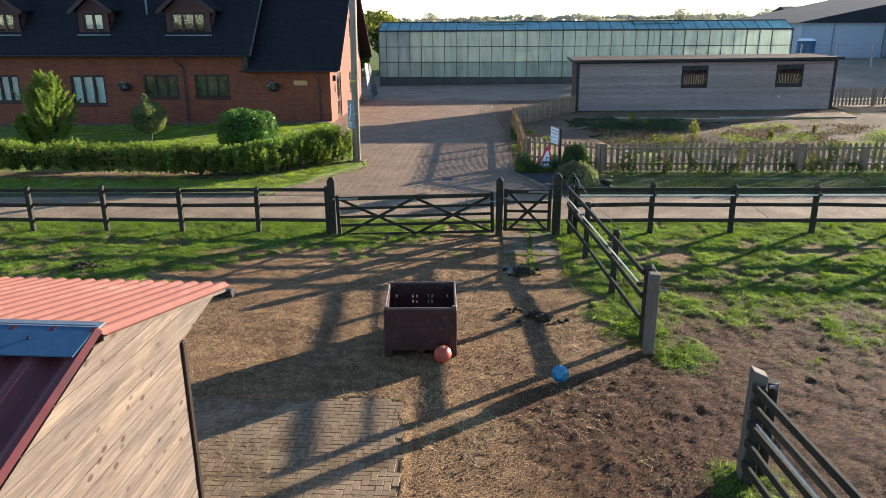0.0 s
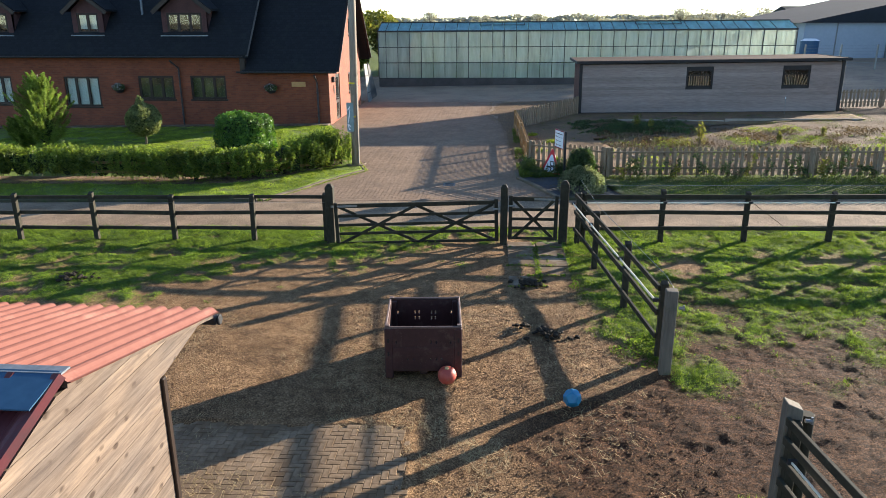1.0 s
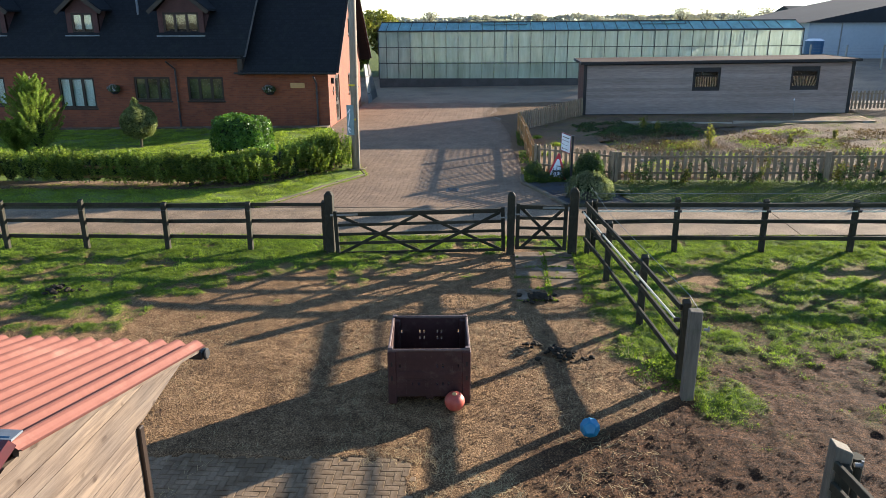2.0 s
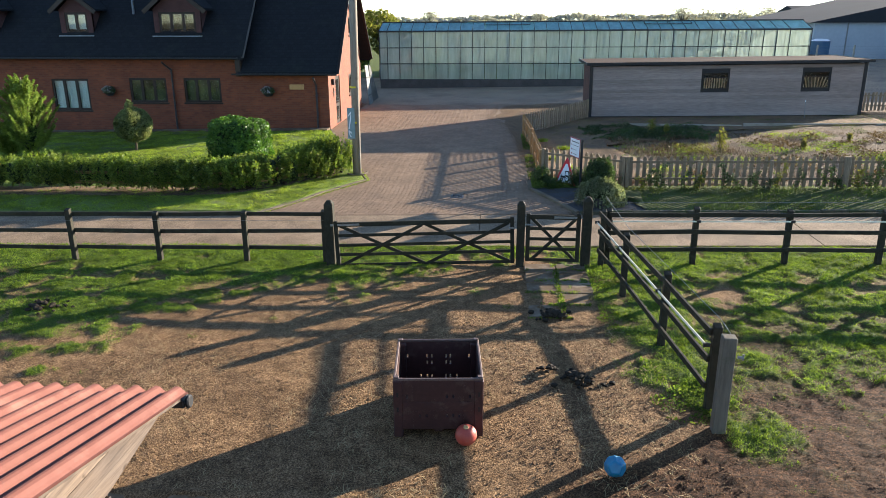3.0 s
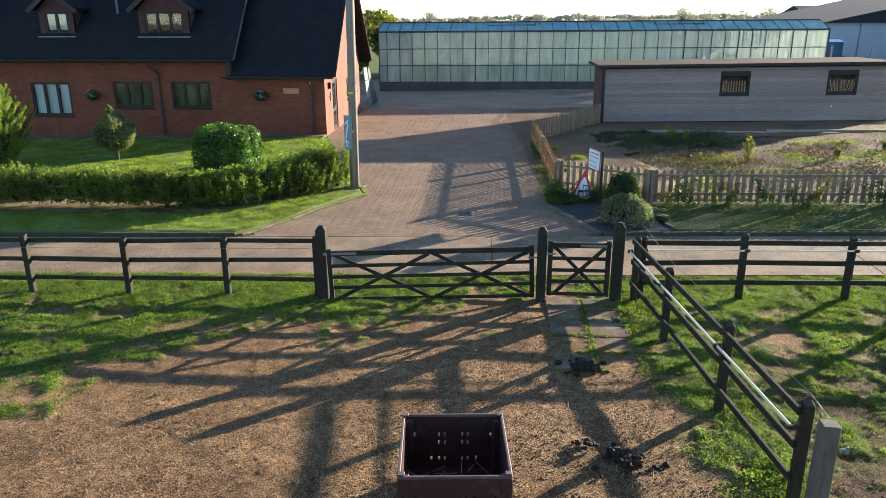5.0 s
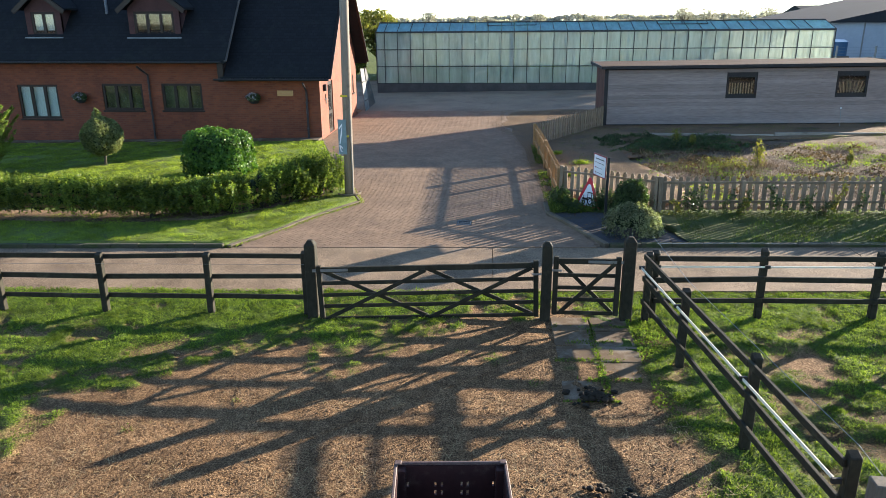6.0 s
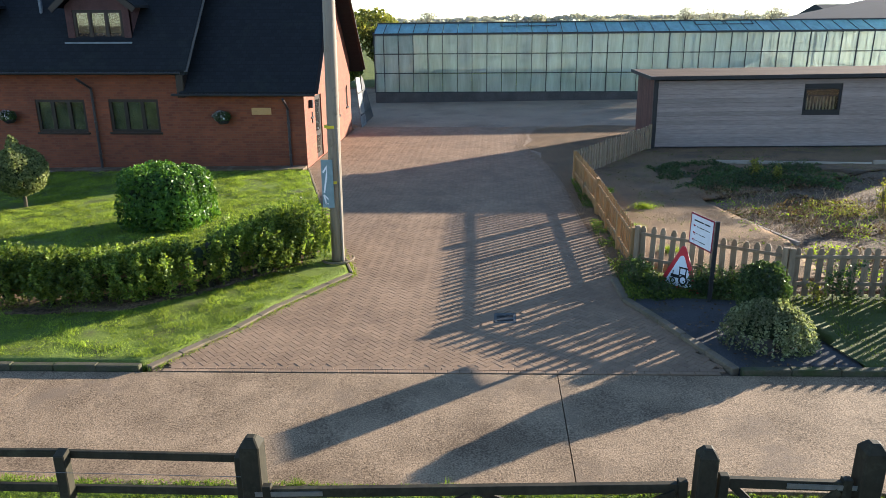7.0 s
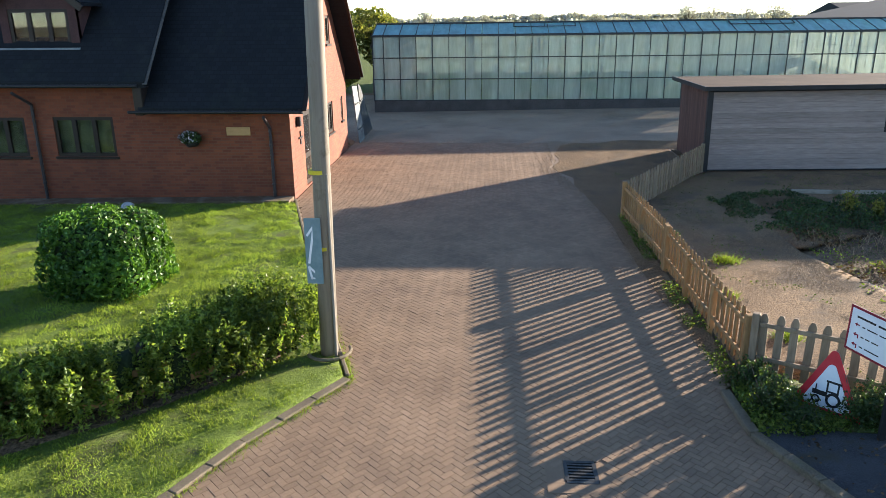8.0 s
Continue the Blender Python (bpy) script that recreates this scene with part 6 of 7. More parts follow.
for p0, p1, w in (((-3.43, 1.42), (-3.34, 1.94), 0.03), ((-3.44, 1.80), (-3.34, 1.94), 0.03), ((-3.34, 1.94), (-3.275, 1.86), 0.026), ((-3.44, 1.38), (-3.40, 1.20), 0.028),
                  ((-3.44, 1.38), (-3.28, 1.22), 0.028), ((-3.42, 1.22), (-3.29, 1.20), 0.022)):
    beam(bm, (p0[0], 21.981, p0[1]), (p1[0], 21.981, p1[1]), 0.004, w, (0, 0, 1))
part("arrow_mark", bm, WHITE, plate, "white arrow marks")
for z0 in (1.58, 2.6):
    bm = bmesh.new()
    rod(bm, (-3.270, 22.130, z0), (-3.270, 22.130, z0 + 0.05), 0.129, n=20)
    part("tape_band", bm, YELLOW, pole, "yellow tape bands")
bm = bmesh.new()
rod(bm, (-3.150, 22.030, 0.0), (-3.150, 22.050, 2.6), 0.02)
part("cable_guard", bm, POLE, pole)
bm = bmesh.new()
pts = [(-3.270 + 0.3 * math.cos(a), 22.130 + 0.3 * math.sin(a), 0.09) for a in np.linspace(-2.6, 0.5, 12)]
for a, b in zip(pts, pts[1:]):
    rod(bm, a, b, 0.025, n=8)
part("hose_ring", bm, KERB, pole, "pale hose lying round the foot")

# ---- signs ----
board = thing("direction_sign", 3.17, 20.2, 0.03, 0, "white direction board with a red border on a dark post", "sign")
bm = bmesh.new()
bx(bm, 3.15, 3.21, 20.17, 20.23, 0.0, 1.37)
part("post", soften(bm, 0.006), BLACKTRIM, board)
S = Matrix.Translation((3.03, 20.46, 1.12)) @ Euler((0, math.radians(1), math.radians(-70))).to_matrix().to_4x4() @ Matrix.Diagonal((0.78, 1.0, 0.92, 1.0))


def on_board(x0, x1, z0, z1, d0, d1, name, material, parent, label=""):
    bm = bmesh.new()
    bx(bm, x0, x1, -d1, -d0, z0, z1)
    bm.transform(S)
    return part(name, bm, material, parent, label)


panel_ob = on_board(-0.39, 0.39, -0.285, 0.285, 0.0, 0.009, "panel", GREYMETAL, board, "grey metal sign panel")
on_board(-0.39, 0.39, -0.285, 0.285, 0.009, 0.012, "border", SIGNMAROON, panel_ob, "dark red sign border")
on_board(-0.355, 0.355, -0.255, 0.255, 0.012, 0.015, "face", WHITE, panel_ob, "white sign face")
for x0, x1 in ((-0.26, 0.05), (0.09, 0.27)):
    on_board(x0, x1, 0.155, 0.179, 0.015, 0.017, "heading_bar", BLACK, panel_ob, "dark bar in place of a name")
for k, (zz, words) in enumerate(((0.06, ((-0.15, -0.10), (-0.07, 0.10), (0.13, 0.27))), (-0.065, ((-0.15, -0.10), (-0.07, 0.0), (0.03, 0.14))), (-0.19, ((-0.15, -0.09), (-0.06, 0.18))))):
    for x0, x1 in words:
        on_board(x0, x1, zz - 0.002, zz + 0.012, 0.015, 0.017, "text_bar", BLACK, panel_ob, "dark bar in place of an address")
    bm = bmesh.new()
    prism(bm, [(-0.280, -0.015, zz + 0.01), (-0.238, -0.015, zz + 0.035), (-0.238, -0.015, zz + 0.018), (-0.190, -0.015, zz + 0.018), (-0.190, -0.015, zz - (0.03 if k else -0.004)),
               (-0.208, -0.015, zz - (0.03 if k else -0.004)), (-0.208, -0.015, zz + 0.002), (-0.238, -0.015, zz + 0.002), (-0.238, -0.015, zz - 0.015)], (0, -0.002, 0))
    bm.transform(S)
    part("arrow", bm, SIGNMAROON, panel_ob, "small dark red arrow")
warn = thing("warning_sign", 2.82, 20.74, 0.03, 0, "red-edged triangular tractor warning sign leaning in the shrubs", "sign")
W = Matrix.Translation((2.82, 20.74, 0.0)) @ Euler((math.radians(-8), math.radians(-2), math.radians(-48))).to_matrix().to_4x4()


def rounded_triangle(half, h, r, n=5):
    pts = []
    for cx, cz, a0 in ((-half + r * 1.6, r, 150), (half - r * 1.6, r, 270), (0, h - r * 1.9, 30)):
        for i in range(n + 1):
            a = math.radians(a0 + 120 * i / n)
            pts.append((cx + r * math.cos(a), 0, cz + r * math.sin(a)))
    return pts


for half, h, z0, y0, name, material, label in ((0.42, 0.82, 0.0, 0.004, "plate", GREYMETAL, "grey metal plate"), (0.42, 0.82, 0.0, -0.003, "border", SIGNRED, "red border"), (0.29, 0.57, 0.085, -0.0095, "face", WHITE, "white face")):
    bm = bmesh.new()
    prism(bm, [(x, y0, z + z0) for x, _, z in rounded_triangle(half, h, 0.05)], (0, -0.006, 0))
    bm.transform(W)
    part(name, bm, material, warn, label)


def disc_ring(cx, cz, r, w, y=-0.016):
    bm = bmesh.new()
    n = 20
    for i in range(n):
        a, b = 6.28319 * i / n, 6.28319 * (i + 1) / n
        prism(bm, [(cx + r * math.cos(a), y, cz + r * math.sin(a)), (cx + r * math.cos(b), y, cz + r * math.sin(b)), (cx + (r - w) * math.cos(b), y, cz + (r - w) * math.sin(b)), (cx + (r - w) * math.cos(a), y, cz + (r - w) * math.sin(a))], (0, -0.003, 0))
    return bm


for cx, cz, r, w in ((0.07, 0.2, 0.085, 0.03), (-0.12, 0.165, 0.05, 0.022)):
    bm = disc_ring(cx, cz, r, w)
    bm.transform(W)
    part("tractor_wheel", bm, BLACK, warn, "black tractor wheel of the symbol")
bm = bmesh.new()
for x0, x1, z0, z1 in ((-0.17, 0.0, 0.22, 0.275), (-0.02, 0.0, 0.27, 0.40), (0.1, 0.12, 0.27, 0.40), (-0.03, 0.14, 0.395, 0.42), (0.0, 0.12, 0.28, 0.3), (-0.14, -0.125, 0.27, 0.34)):
    bx(bm, x0, x1, -0.019, -0.016, z0, z1)
bm.transform(W)
part("tractor_symbol", bm, BLACK, warn, "black tractor symbol")

# ---- drain ----
drain = thing("drain_grate", -0.1, 19.57, 0.0, 0, "rusty black slotted gully grate set in the paving", "drain")
bm = bmesh.new()
for s in (-1, 1):
    bx(bm, -0.16, 0.16, s * 0.175 - 0.02, s * 0.175 + 0.02, -0.05, 0.006)
    bx(bm, s * 0.15 - 0.02, s * 0.15 + 0.02, -0.154, 0.154, -0.05, 0.006)
part("grate_frame", bm, DARKMETAL, drain, local=True)
bm = bmesh.new()
for s in (-1, 1):
    bx(bm, -0.36, 0.36, s * 0.275 - 0.078, s * 0.275 + 0.078, -0.05, 0.001)
    bx(bm, s * 0.268 - 0.096, s * 0.268 + 0.096, -0.195, 0.195, -0.05, 0.001)
part("mortar_bed", bm, BLOCK, drain, "mortar bed round the grate", local=True)
for i in range(6):
    bm = bmesh.new()
    y = -0.13 + i * 0.052
    bx(bm, -0.128, 0.128, y - 0.014, y + 0.014, -0.03, 0.004)
    part("bar", bm, DARKMETAL, drain, local=True)
bm = bmesh.new()
bx(bm, -0.13, 0.13, -0.15, 0.15, -0.1, -0.06)
part("pit", bm, BLACK, drain, local=True)

# ---- hedge, shrubs, trees ----
def shrub(name, centre, radii, leaves, size, material, label, category, seed, power=2.0, rough=0.18, trunk=None, group="", core=True):
    """A leafy form: an inner core coloured dark for shade, a lumpy skin of small leaves, and a stem where one shows."""
    x, y, z = centre
    t = thing(name, x, y, 0.03, 0, label, category, group)
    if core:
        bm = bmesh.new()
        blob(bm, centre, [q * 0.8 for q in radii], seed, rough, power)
        part("core", bm, SHADECORE, t, smooth=True)
    else:
        r = random.Random(seed)
        for i in range(9):
            tip = (x + r.uniform(-1, 1) * radii[0], y + r.uniform(-1, 1) * radii[1], z + radii[2] * r.uniform(0.3, 1.0))
            bm = bmesh.new()
            rod(bm, (x + r.uniform(-0.05, 0.05), y, 0.02), tip, 0.009, 0.004, n=5, caps=False)
            part("stem", bm, BARK, t)
    p, o = blob_points(leaves, centre, radii, seed, rough, power)
    if not core:
        p = p + (np.array(centre) - p) * (np.random.default_rng(seed).random(len(p)) ** 1.5)[:, None] * 0.9
    v, f = leaf_cloud(p, o, size, seed + 1)
    bulk("crown", v, f, material, t, kind="")
    if trunk:
        bm = bmesh.new()
        rod(bm, (x, y, 0.0), (x + 0.03, y, z - radii[2] * 0.6), trunk, trunk * 0.75, n=9)
        part("trunk", bm, BARK, t, smooth=True)
    return t


shrub("clipped_laurel", (-7.68, 24.75, 0.64), (0.93, 0.82, 0.74), 13000, 0.058, LAURELLEAF, "clipped rounded-box laurel bush, glossy dark green, on the lawn", "bush", 12, 4.2, 0.32)
shrub("lollipop_tree", (-12.2, 26.2, 0.98), (0.62, 0.6, 0.62), 6500, 0.05, TOPIARYLEAF, "small round-headed grey-green topiary tree on a thin stem", "tree", 22, 2.0, 0.14, 0.05)
bm_tip = blob_points(500, (-12.27, 26.2, 1.58), (0.16, 0.16, 0.3), 4, 0.3)
v, f = leaf_cloud(bm_tip[0], bm_tip[1], 0.05, 5)
bulk("crown_tip", v, f, TOPIARYLEAF, bpy.data.objects["lollipop_tree"], kind="")


def conifer(x, y, h, wide, label, seed):
    """A feathery cypress: a leader, many rising branchlets and sprays of leaf, loose at the outline."""
    t = thing("conifer", x, y, 0.03, 0, label, "tree")
    r = np.random.default_rng(seed)
    bm = bmesh.new()
    rod(bm, (x, y, 0), (x + 0.05, y, h * 0.85), 0.09, 0.02, n=8)
    part("trunk", bm, BARK, t, smooth=True)
    n = 115
    verts, tris, count = [], [], 0
    limbs = bmesh.new()
    for i in range(n):
        k = (i + r.random()) / n
        z0 = 0.05 + k * h * 0.72
        reach = wide * (0.55 + 0.6 * math.sin(min(1, 0.15 + k) * 2.6)) * (1 - k * 0.72) * r.uniform(0.75, 1.2)
        a = i * 2.39996 + r.uniform(-0.3, 0.3)
        d = np.array([math.cos(a), math.sin(a), 0.0])
        tip = np.array([x, y, z0]) + d * reach * 0.95 + np.array([0, 0, reach * r.uniform(0.6, 1.1) + 0.22])
        root = np.array([x, y, z0])
        if i % 3 == 0:
            rod(limbs, root, root + (tip - root) * 0.8, 0.016, 0.004, n=5, caps=False)
        m = 330
        s = r.random(m) ** 0.6
        p = root + (tip - root) * s[:, None] + r.normal(0, 1, (m, 3)) * (0.012 + 0.06 * (1 - s))[:, None]
        o = np.tile((d * 0.6 + np.array([0, 0, 0.8])), (m, 1))
        v, f = leaf_cloud(p, o, 0.02, seed * 1000 + i, 0.15, 0.7, 4.6)
        verts.append(v)
        tris.append(f + count)
        count += len(v)
    part("branchwork", limbs, BARK, t)
    bulk("crown", np.concatenate(verts), np.concatenate(tris), CONIFERLEAF, t, kind="")
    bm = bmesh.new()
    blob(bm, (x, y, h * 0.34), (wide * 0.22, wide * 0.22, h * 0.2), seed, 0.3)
    part("core", bm, SHADECORE, t, smooth=True)
    return t


conifer(-15.1, 24.55, 3.35, 1.15, "feathery yellow-green young cypress on the lawn", 3)
conifer(-16.0, 24.7, 1.3, 0.7, "low dark cypress bush beside the taller one", 5)

def hedge_row(points, half, height, per_metre, size, material, seed):
    """A hedge along a line: core blocks coloured dark for shade, stems and a shaggy skin of leaves."""
    t = thing("hedge", points[0][0], points[0][1], 0.03, 0, "dense evergreen garden hedge with shaggy top", "hedge")
    r = np.random.default_rng(seed)
    verts, tris, count = [], [], 0
    core = bmesh.new()
    travelled = 0.0
    for (x0, y0), (x1, y1) in zip(points, points[1:]):
        L = math.hypot(x1 - x0, y1 - y0)
        u = np.array([(x1 - x0) / L, (y1 - y0) / L])
        q = np.array([-u[1], u[0]])
        k = int(L * per_metre * (1.0 if x0 > -6.5 else 0.75 if x0 > -13 else 0.4))
        s = r.random(k) * (L + 0.3) - 0.15
        off = half * np.clip(r.normal(0, 0.62, k), -1.15, 1.15)
        rise = 0.84 + 0.3 * smooth(-6.6, -4.2, x0 + u[0] * s)
        tall = height * rise * (1.0 - 0.28 * (np.abs(off) / half) ** 3) * (0.72 + 0.42 * fbm((travelled + s) * 1.6, off * 3, seed)) * r.uniform(0.88, 1.2, k)
        lean = r.normal(0, 0.07, (k, 2)) + np.stack([q[0] * off, q[1] * off], 1) * 0.35
        thin = np.exp(-(((x0 + u[0] * s) + 5.35) / 0.22) ** 2)
        tall = tall * (1 - 0.35 * thin) * (0.86 + 0.3 * fbm((travelled + s) * 0.9, s * 0 + 3.1, seed + 7))
        keep = r.random(k) > 0.75 * thin + 0.55 * smooth(0.46, 0.34, fbm((travelled + s) * 1.3, off * 0.5, seed + 9))
        s, off, tall, lean, k = s[keep], off[keep], tall[keep], lean[keep], int(keep.sum())
        per = 46
        w = r.random((k, per)) ** 0.75
        foot = 0.06 + 0.26 * r.random(k) ** 1.5
        px = (x0 + u[0] * s + q[0] * off)[:, None] + lean[:, :1] * w + r.normal(0, 0.035, (k, per)) * (1.15 - 0.6 * w)
        py = (y0 + u[1] * s + q[1] * off)[:, None] + lean[:, 1:] * w + r.normal(0, 0.035, (k, per)) * (1.15 - 0.6 * w)
        pz = foot[:, None] + (tall - foot)[:, None] * w
        p = np.stack([px, py, pz], -1).reshape(-1, 3)
        o = np.tile(np.array([[0.0, 0.0, 0.55]]), (len(p), 1)) + r.normal(0, 0.7, (len(p), 3))
        v, f = leaf_cloud(p, o, size, seed + int(travelled * 10), 0.2, 0.5, 2.0)
        verts.append(v)
        tris.append(f + count)
        count += len(v)
        m = max(1, int(L / 0.5))
        for i in range(m):
            c = np.array([x0, y0]) + u * L * (i + 0.5) / m
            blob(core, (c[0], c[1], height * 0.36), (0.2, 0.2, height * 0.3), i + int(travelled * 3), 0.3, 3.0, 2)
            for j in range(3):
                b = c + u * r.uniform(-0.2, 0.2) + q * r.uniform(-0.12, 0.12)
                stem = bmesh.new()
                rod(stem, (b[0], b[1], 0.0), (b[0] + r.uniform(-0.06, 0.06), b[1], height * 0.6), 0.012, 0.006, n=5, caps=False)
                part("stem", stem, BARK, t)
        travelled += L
    part("core", core, SHADECORE, t, smooth=True)
    bulk("foliage", np.concatenate(verts), np.concatenate(tris), material, t, kind="stuff", label="small glossy hedge leaves")
    return t


hedge_row(HEDGE, 0.4, 1.04, 350, 0.031, HEDGELEAF, 31)
bed = [(x - 0.12, y - 0.36) for x, y in HEDGE] + [(x + 0.05, y + 0.25) for x, y in reversed(HEDGE)]
sheet("hedge_bed", bed, 0.064, SOIL, "dark bare soil under the hedge", "soil")
dome = thing("garden_ball", -9.75, 29.4, 0.05, 0, "pale grey stone ball on the lawn", "ornament")
bm = bmesh.new()
bmesh.ops.create_uvsphere(bm, u_segments=24, v_segments=14, radius=0.17)
bmesh.ops.translate(bm, verts=bm.verts, vec=(0, 0, 0.16))
part("ball", bm, STONE, dome, smooth=True, local=True)
bm = bmesh.new()
rod(bm, (0, 0, -0.05), (0, 0, 0.03), 0.12, 0.09, n=16)
part("foot", bm, STONE, dome, local=True)

# old low fence inside the hedge
inner = thing("low_hedge_fence", -6.5, 20.9, 0.03, 0, "half-hidden low timber fence inside the hedge", "fence")
for (x0, y0), (x1, y1) in zip(HEDGE, HEDGE[1:6]):
    for z in (0.28, 0.55):
        bm = bmesh.new()
        beam(bm, (x0, y0 - 0.2, z), (x1, y1 - 0.2, z), 0.03, 0.08)
        part("rail", bm, PALEWOOD, inner)
    bm = bmesh.new()
    post_mesh(bm, x0, y0 - 0.16, 0.9, 0.08)
    part("post", bm, BLACKWOOD, inner)

# planter with trailing plant and clipped dark shrub
planter = thing("planter", 3.45, 18.75, 0.035, 0, "low planter spilling grey-green trailing foliage", "planter")
bm = bmesh.new()
rod(bm, (3.45, 18.76, 0.0), (3.45, 18.76, 0.36), 0.28, 0.34, n=20)
part("tub", bm, BASEWALL, planter)
rp = np.random.default_rng(44)
strands = []
for i in range(460):
    ang, out = rp.uniform(0, 6.283), rp.uniform(0.2, 1.0)
    reach, crest, drop = 0.57 * out * rp.uniform(0.8, 1.2), 0.70 - 0.22 * out ** 2 + rp.normal(0, 0.035), rp.uniform(0.35, 1.0) * out
    u = np.sort(rp.random(48))
    d = reach * (1 - (1 - u) ** 1.7)
    strands.append(np.stack([3.5 + np.cos(ang) * d * 1.15 + rp.normal(0, 0.012, 48), 18.66 + np.sin(ang) * d * 0.88 + rp.normal(0, 0.012, 48),
                             0.36 + (crest - 0.36) * np.sin(np.minimum(u * 2.4, 1.5708)) - drop * np.clip(u - 0.45, 0, 1) ** 1.4 * 2.3 + rp.normal(0, 0.012, 48)], 1))
p1 = np.concatenate(strands)
p1 = p1[p1[:, 2] > 0.03]
o1 = (p1 - np.array([3.5, 18.66, 0.25])) * np.array([1, 1, 1.2])
p2, o2 = blob_points(1800, (3.86, 18.42, 0.2), (0.22, 0.2, 0.28), 42, 0.5)
p, o = np.concatenate([p1, p2]), np.concatenate([o1, o2])
ok = p[:, 2] > 0.04
v, f = leaf_cloud(p[ok], o[ok], 0.027, 43, 0.25, 0.9)
bulk("trailing_foliage", v, f, IVYLEAF, planter, kind="")
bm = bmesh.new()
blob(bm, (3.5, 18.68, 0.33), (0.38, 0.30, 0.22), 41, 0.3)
part("core", bm, SHADECORE, planter, smooth=True)
shrub("clipped_shrub", (3.50, 18.98, 0.72), (0.33, 0.31, 0.40), 5200, 0.031, SHRUBLEAF, "clipped round dark green shrub in the planter", "bush", 51, 2.0, 0.3, 0.04)
for i, (x, y, rx, h, s) in enumerate(((2.2, 20.7, 0.3, 0.32, 0.032), (2.42, 20.42, 0.26, 0.17, 0.03), (3.12, 20.5, 0.26, 0.3, 0.032), (3.5, 20.5, 0.42, 0.28, 0.034), (2.2, 21.3, 0.28, 0.24, 0.034), (3.9, 20.4, 0.38, 0.32, 0.034))):
    shrub("border_shrub", (x, y, h * 0.7), (rx, rx * 0.8, h * 1.15), 2400, s * 0.8, SHRUBLEAF, "low untidy border shrub by the drive corner", "bush", 60 + i, 2.0, 0.6, None, "border shrubs", False)
r5 = np.random.default_rng(17)


def cover(name, x, y, z0, height, size, material, label, category, parent=None, seed=1, flat=0.6):
    """Low leafy growth: leaves at all heights up to the given one."""
    r = np.random.default_rng(seed)
    p = np.stack([x, y, z0 + height * r.random(len(x)) ** 1.3], 1)
    v, f = leaf_cloud(p, np.tile(np.array([[0.0, -0.3, flat]]), (len(x), 1)), size, seed + 1, 0.2, 0.8, 1.6)
    return bulk(name, v, f, material, parent, label, category, "" if parent else "stuff")


for i in range(40):
    x = 4.6 + i * 0.38 + r5.uniform(-0.25, 0.25)
    h, w = r5.uniform(0.25, 0.98), r5.uniform(0.03, 0.09)
    t = thing("fence_climber", x, 20.12, 0.04, 0, "straggling ivy stem climbing the picket fence", "climber", "fence shrubs")
    bm = bmesh.new()
    rod(bm, (x, 20.12, 0.0), (x + r5.uniform(-0.08, 0.08), 20.14, h * 0.8), 0.012, 0.005, n=5)
    part("stem", bm, BARK, t)
    k = int(50 + 420 * h * w / 0.1)
    u = r5.random(k)
    cover("foliage", x + r5.normal(0, 1, k) * w * (1.25 - 0.6 * u) + 0.1 * np.sin(u * 5 + i), 20.1 + r5.normal(0, 0.05, k), 0.04 + h * u * 0.85, np.full(k, 0.12), 0.033, SHRUBLEAF if i % 5 else YELLOWLEAF, "", "", t, 300 + i)

x, y, r = np.random.default_rng(171).uniform(1.9, 4.0, 5000), np.random.default_rng(172).uniform(20.15, 21.2, 5000), r5
ok = (fbm(x * 2.2, y * 2.2, 173, 3) > 0.45) & (y > 20.2 + 0.1 * (x - 2)) & (y < 21.45 - 0.35 * (x - 2))
lx, ly = r.uniform(2.0, 4.6, 260), r.uniform(17.95, 20.2, 260)
lk = inside(lx, ly, [(2.0, 20.2), (2.35, 19.45), (2.95, 17.95), (4.5, 17.95), (4.6, 19.9), (3.9, 20.2)])
cover("fallen_leaves", lx[lk], ly[lk], 0.037, np.full(lk.sum(), 0.012), 0.03, WITHERED, "few brown fallen leaves on the tarmac", "leaves", seed=175, flat=3.0)
cover("border_weeds", x[ok], y[ok], 0.04, np.full(ok.sum(), 0.16), 0.03, WEEDLEAF, "low green weeds round the foot of the signs", "weeds", seed=174)

# ---- grass blades ----
def scatter(n, x0, x1, y0, y1, seed):
    r = np.random.default_rng(seed)
    return r.uniform(x0, x1, n), r.uniform(y0, y1, n), r


def tufts(name, cx, cy, per, height, spread, width, material, label, seed):
    """Grass in clumps: blades that spring from each clump's heart and lean outwards."""
    r = np.random.default_rng(seed)
    size = np.repeat(r.uniform(0.45, 1.25, len(cx)) ** 1.4, per)
    n = len(cx) * per
    a, d = r.uniform(0, 6.283, n), np.sqrt(r.random(n)) * spread * size
    x, y = np.repeat(cx, per) + np.cos(a) * d, np.repeat(cy, per) + np.sin(a) * d
    h = height * size * r.uniform(0.45, 1.15, n)
    t = a + r.normal(0, 0.7, n)
    reach = h * r.uniform(0.2, 1.3, n)
    w = width * r.uniform(0.6, 1.3, n)
    z = earth_height(x, y) - 0.025
    v = np.empty((n, 3, 3), np.float32)
    v[:, 0] = np.stack([x - np.sin(t) * w, y + np.cos(t) * w, z], 1)
    v[:, 1] = np.stack([x + np.sin(t) * w, y - np.cos(t) * w, z], 1)
    v[:, 2] = np.stack([x + np.cos(t) * reach, y + np.sin(t) * reach, z + h], 1)
    bulk(name, v.reshape(-1, 3), np.arange(3 * n).reshape(-1, 3), material, None, label, "grass")


def on_slabs(x, y):
    return (x > 1.45) & (x < 2.62) & (y > 11.7) & (y < 14.4)


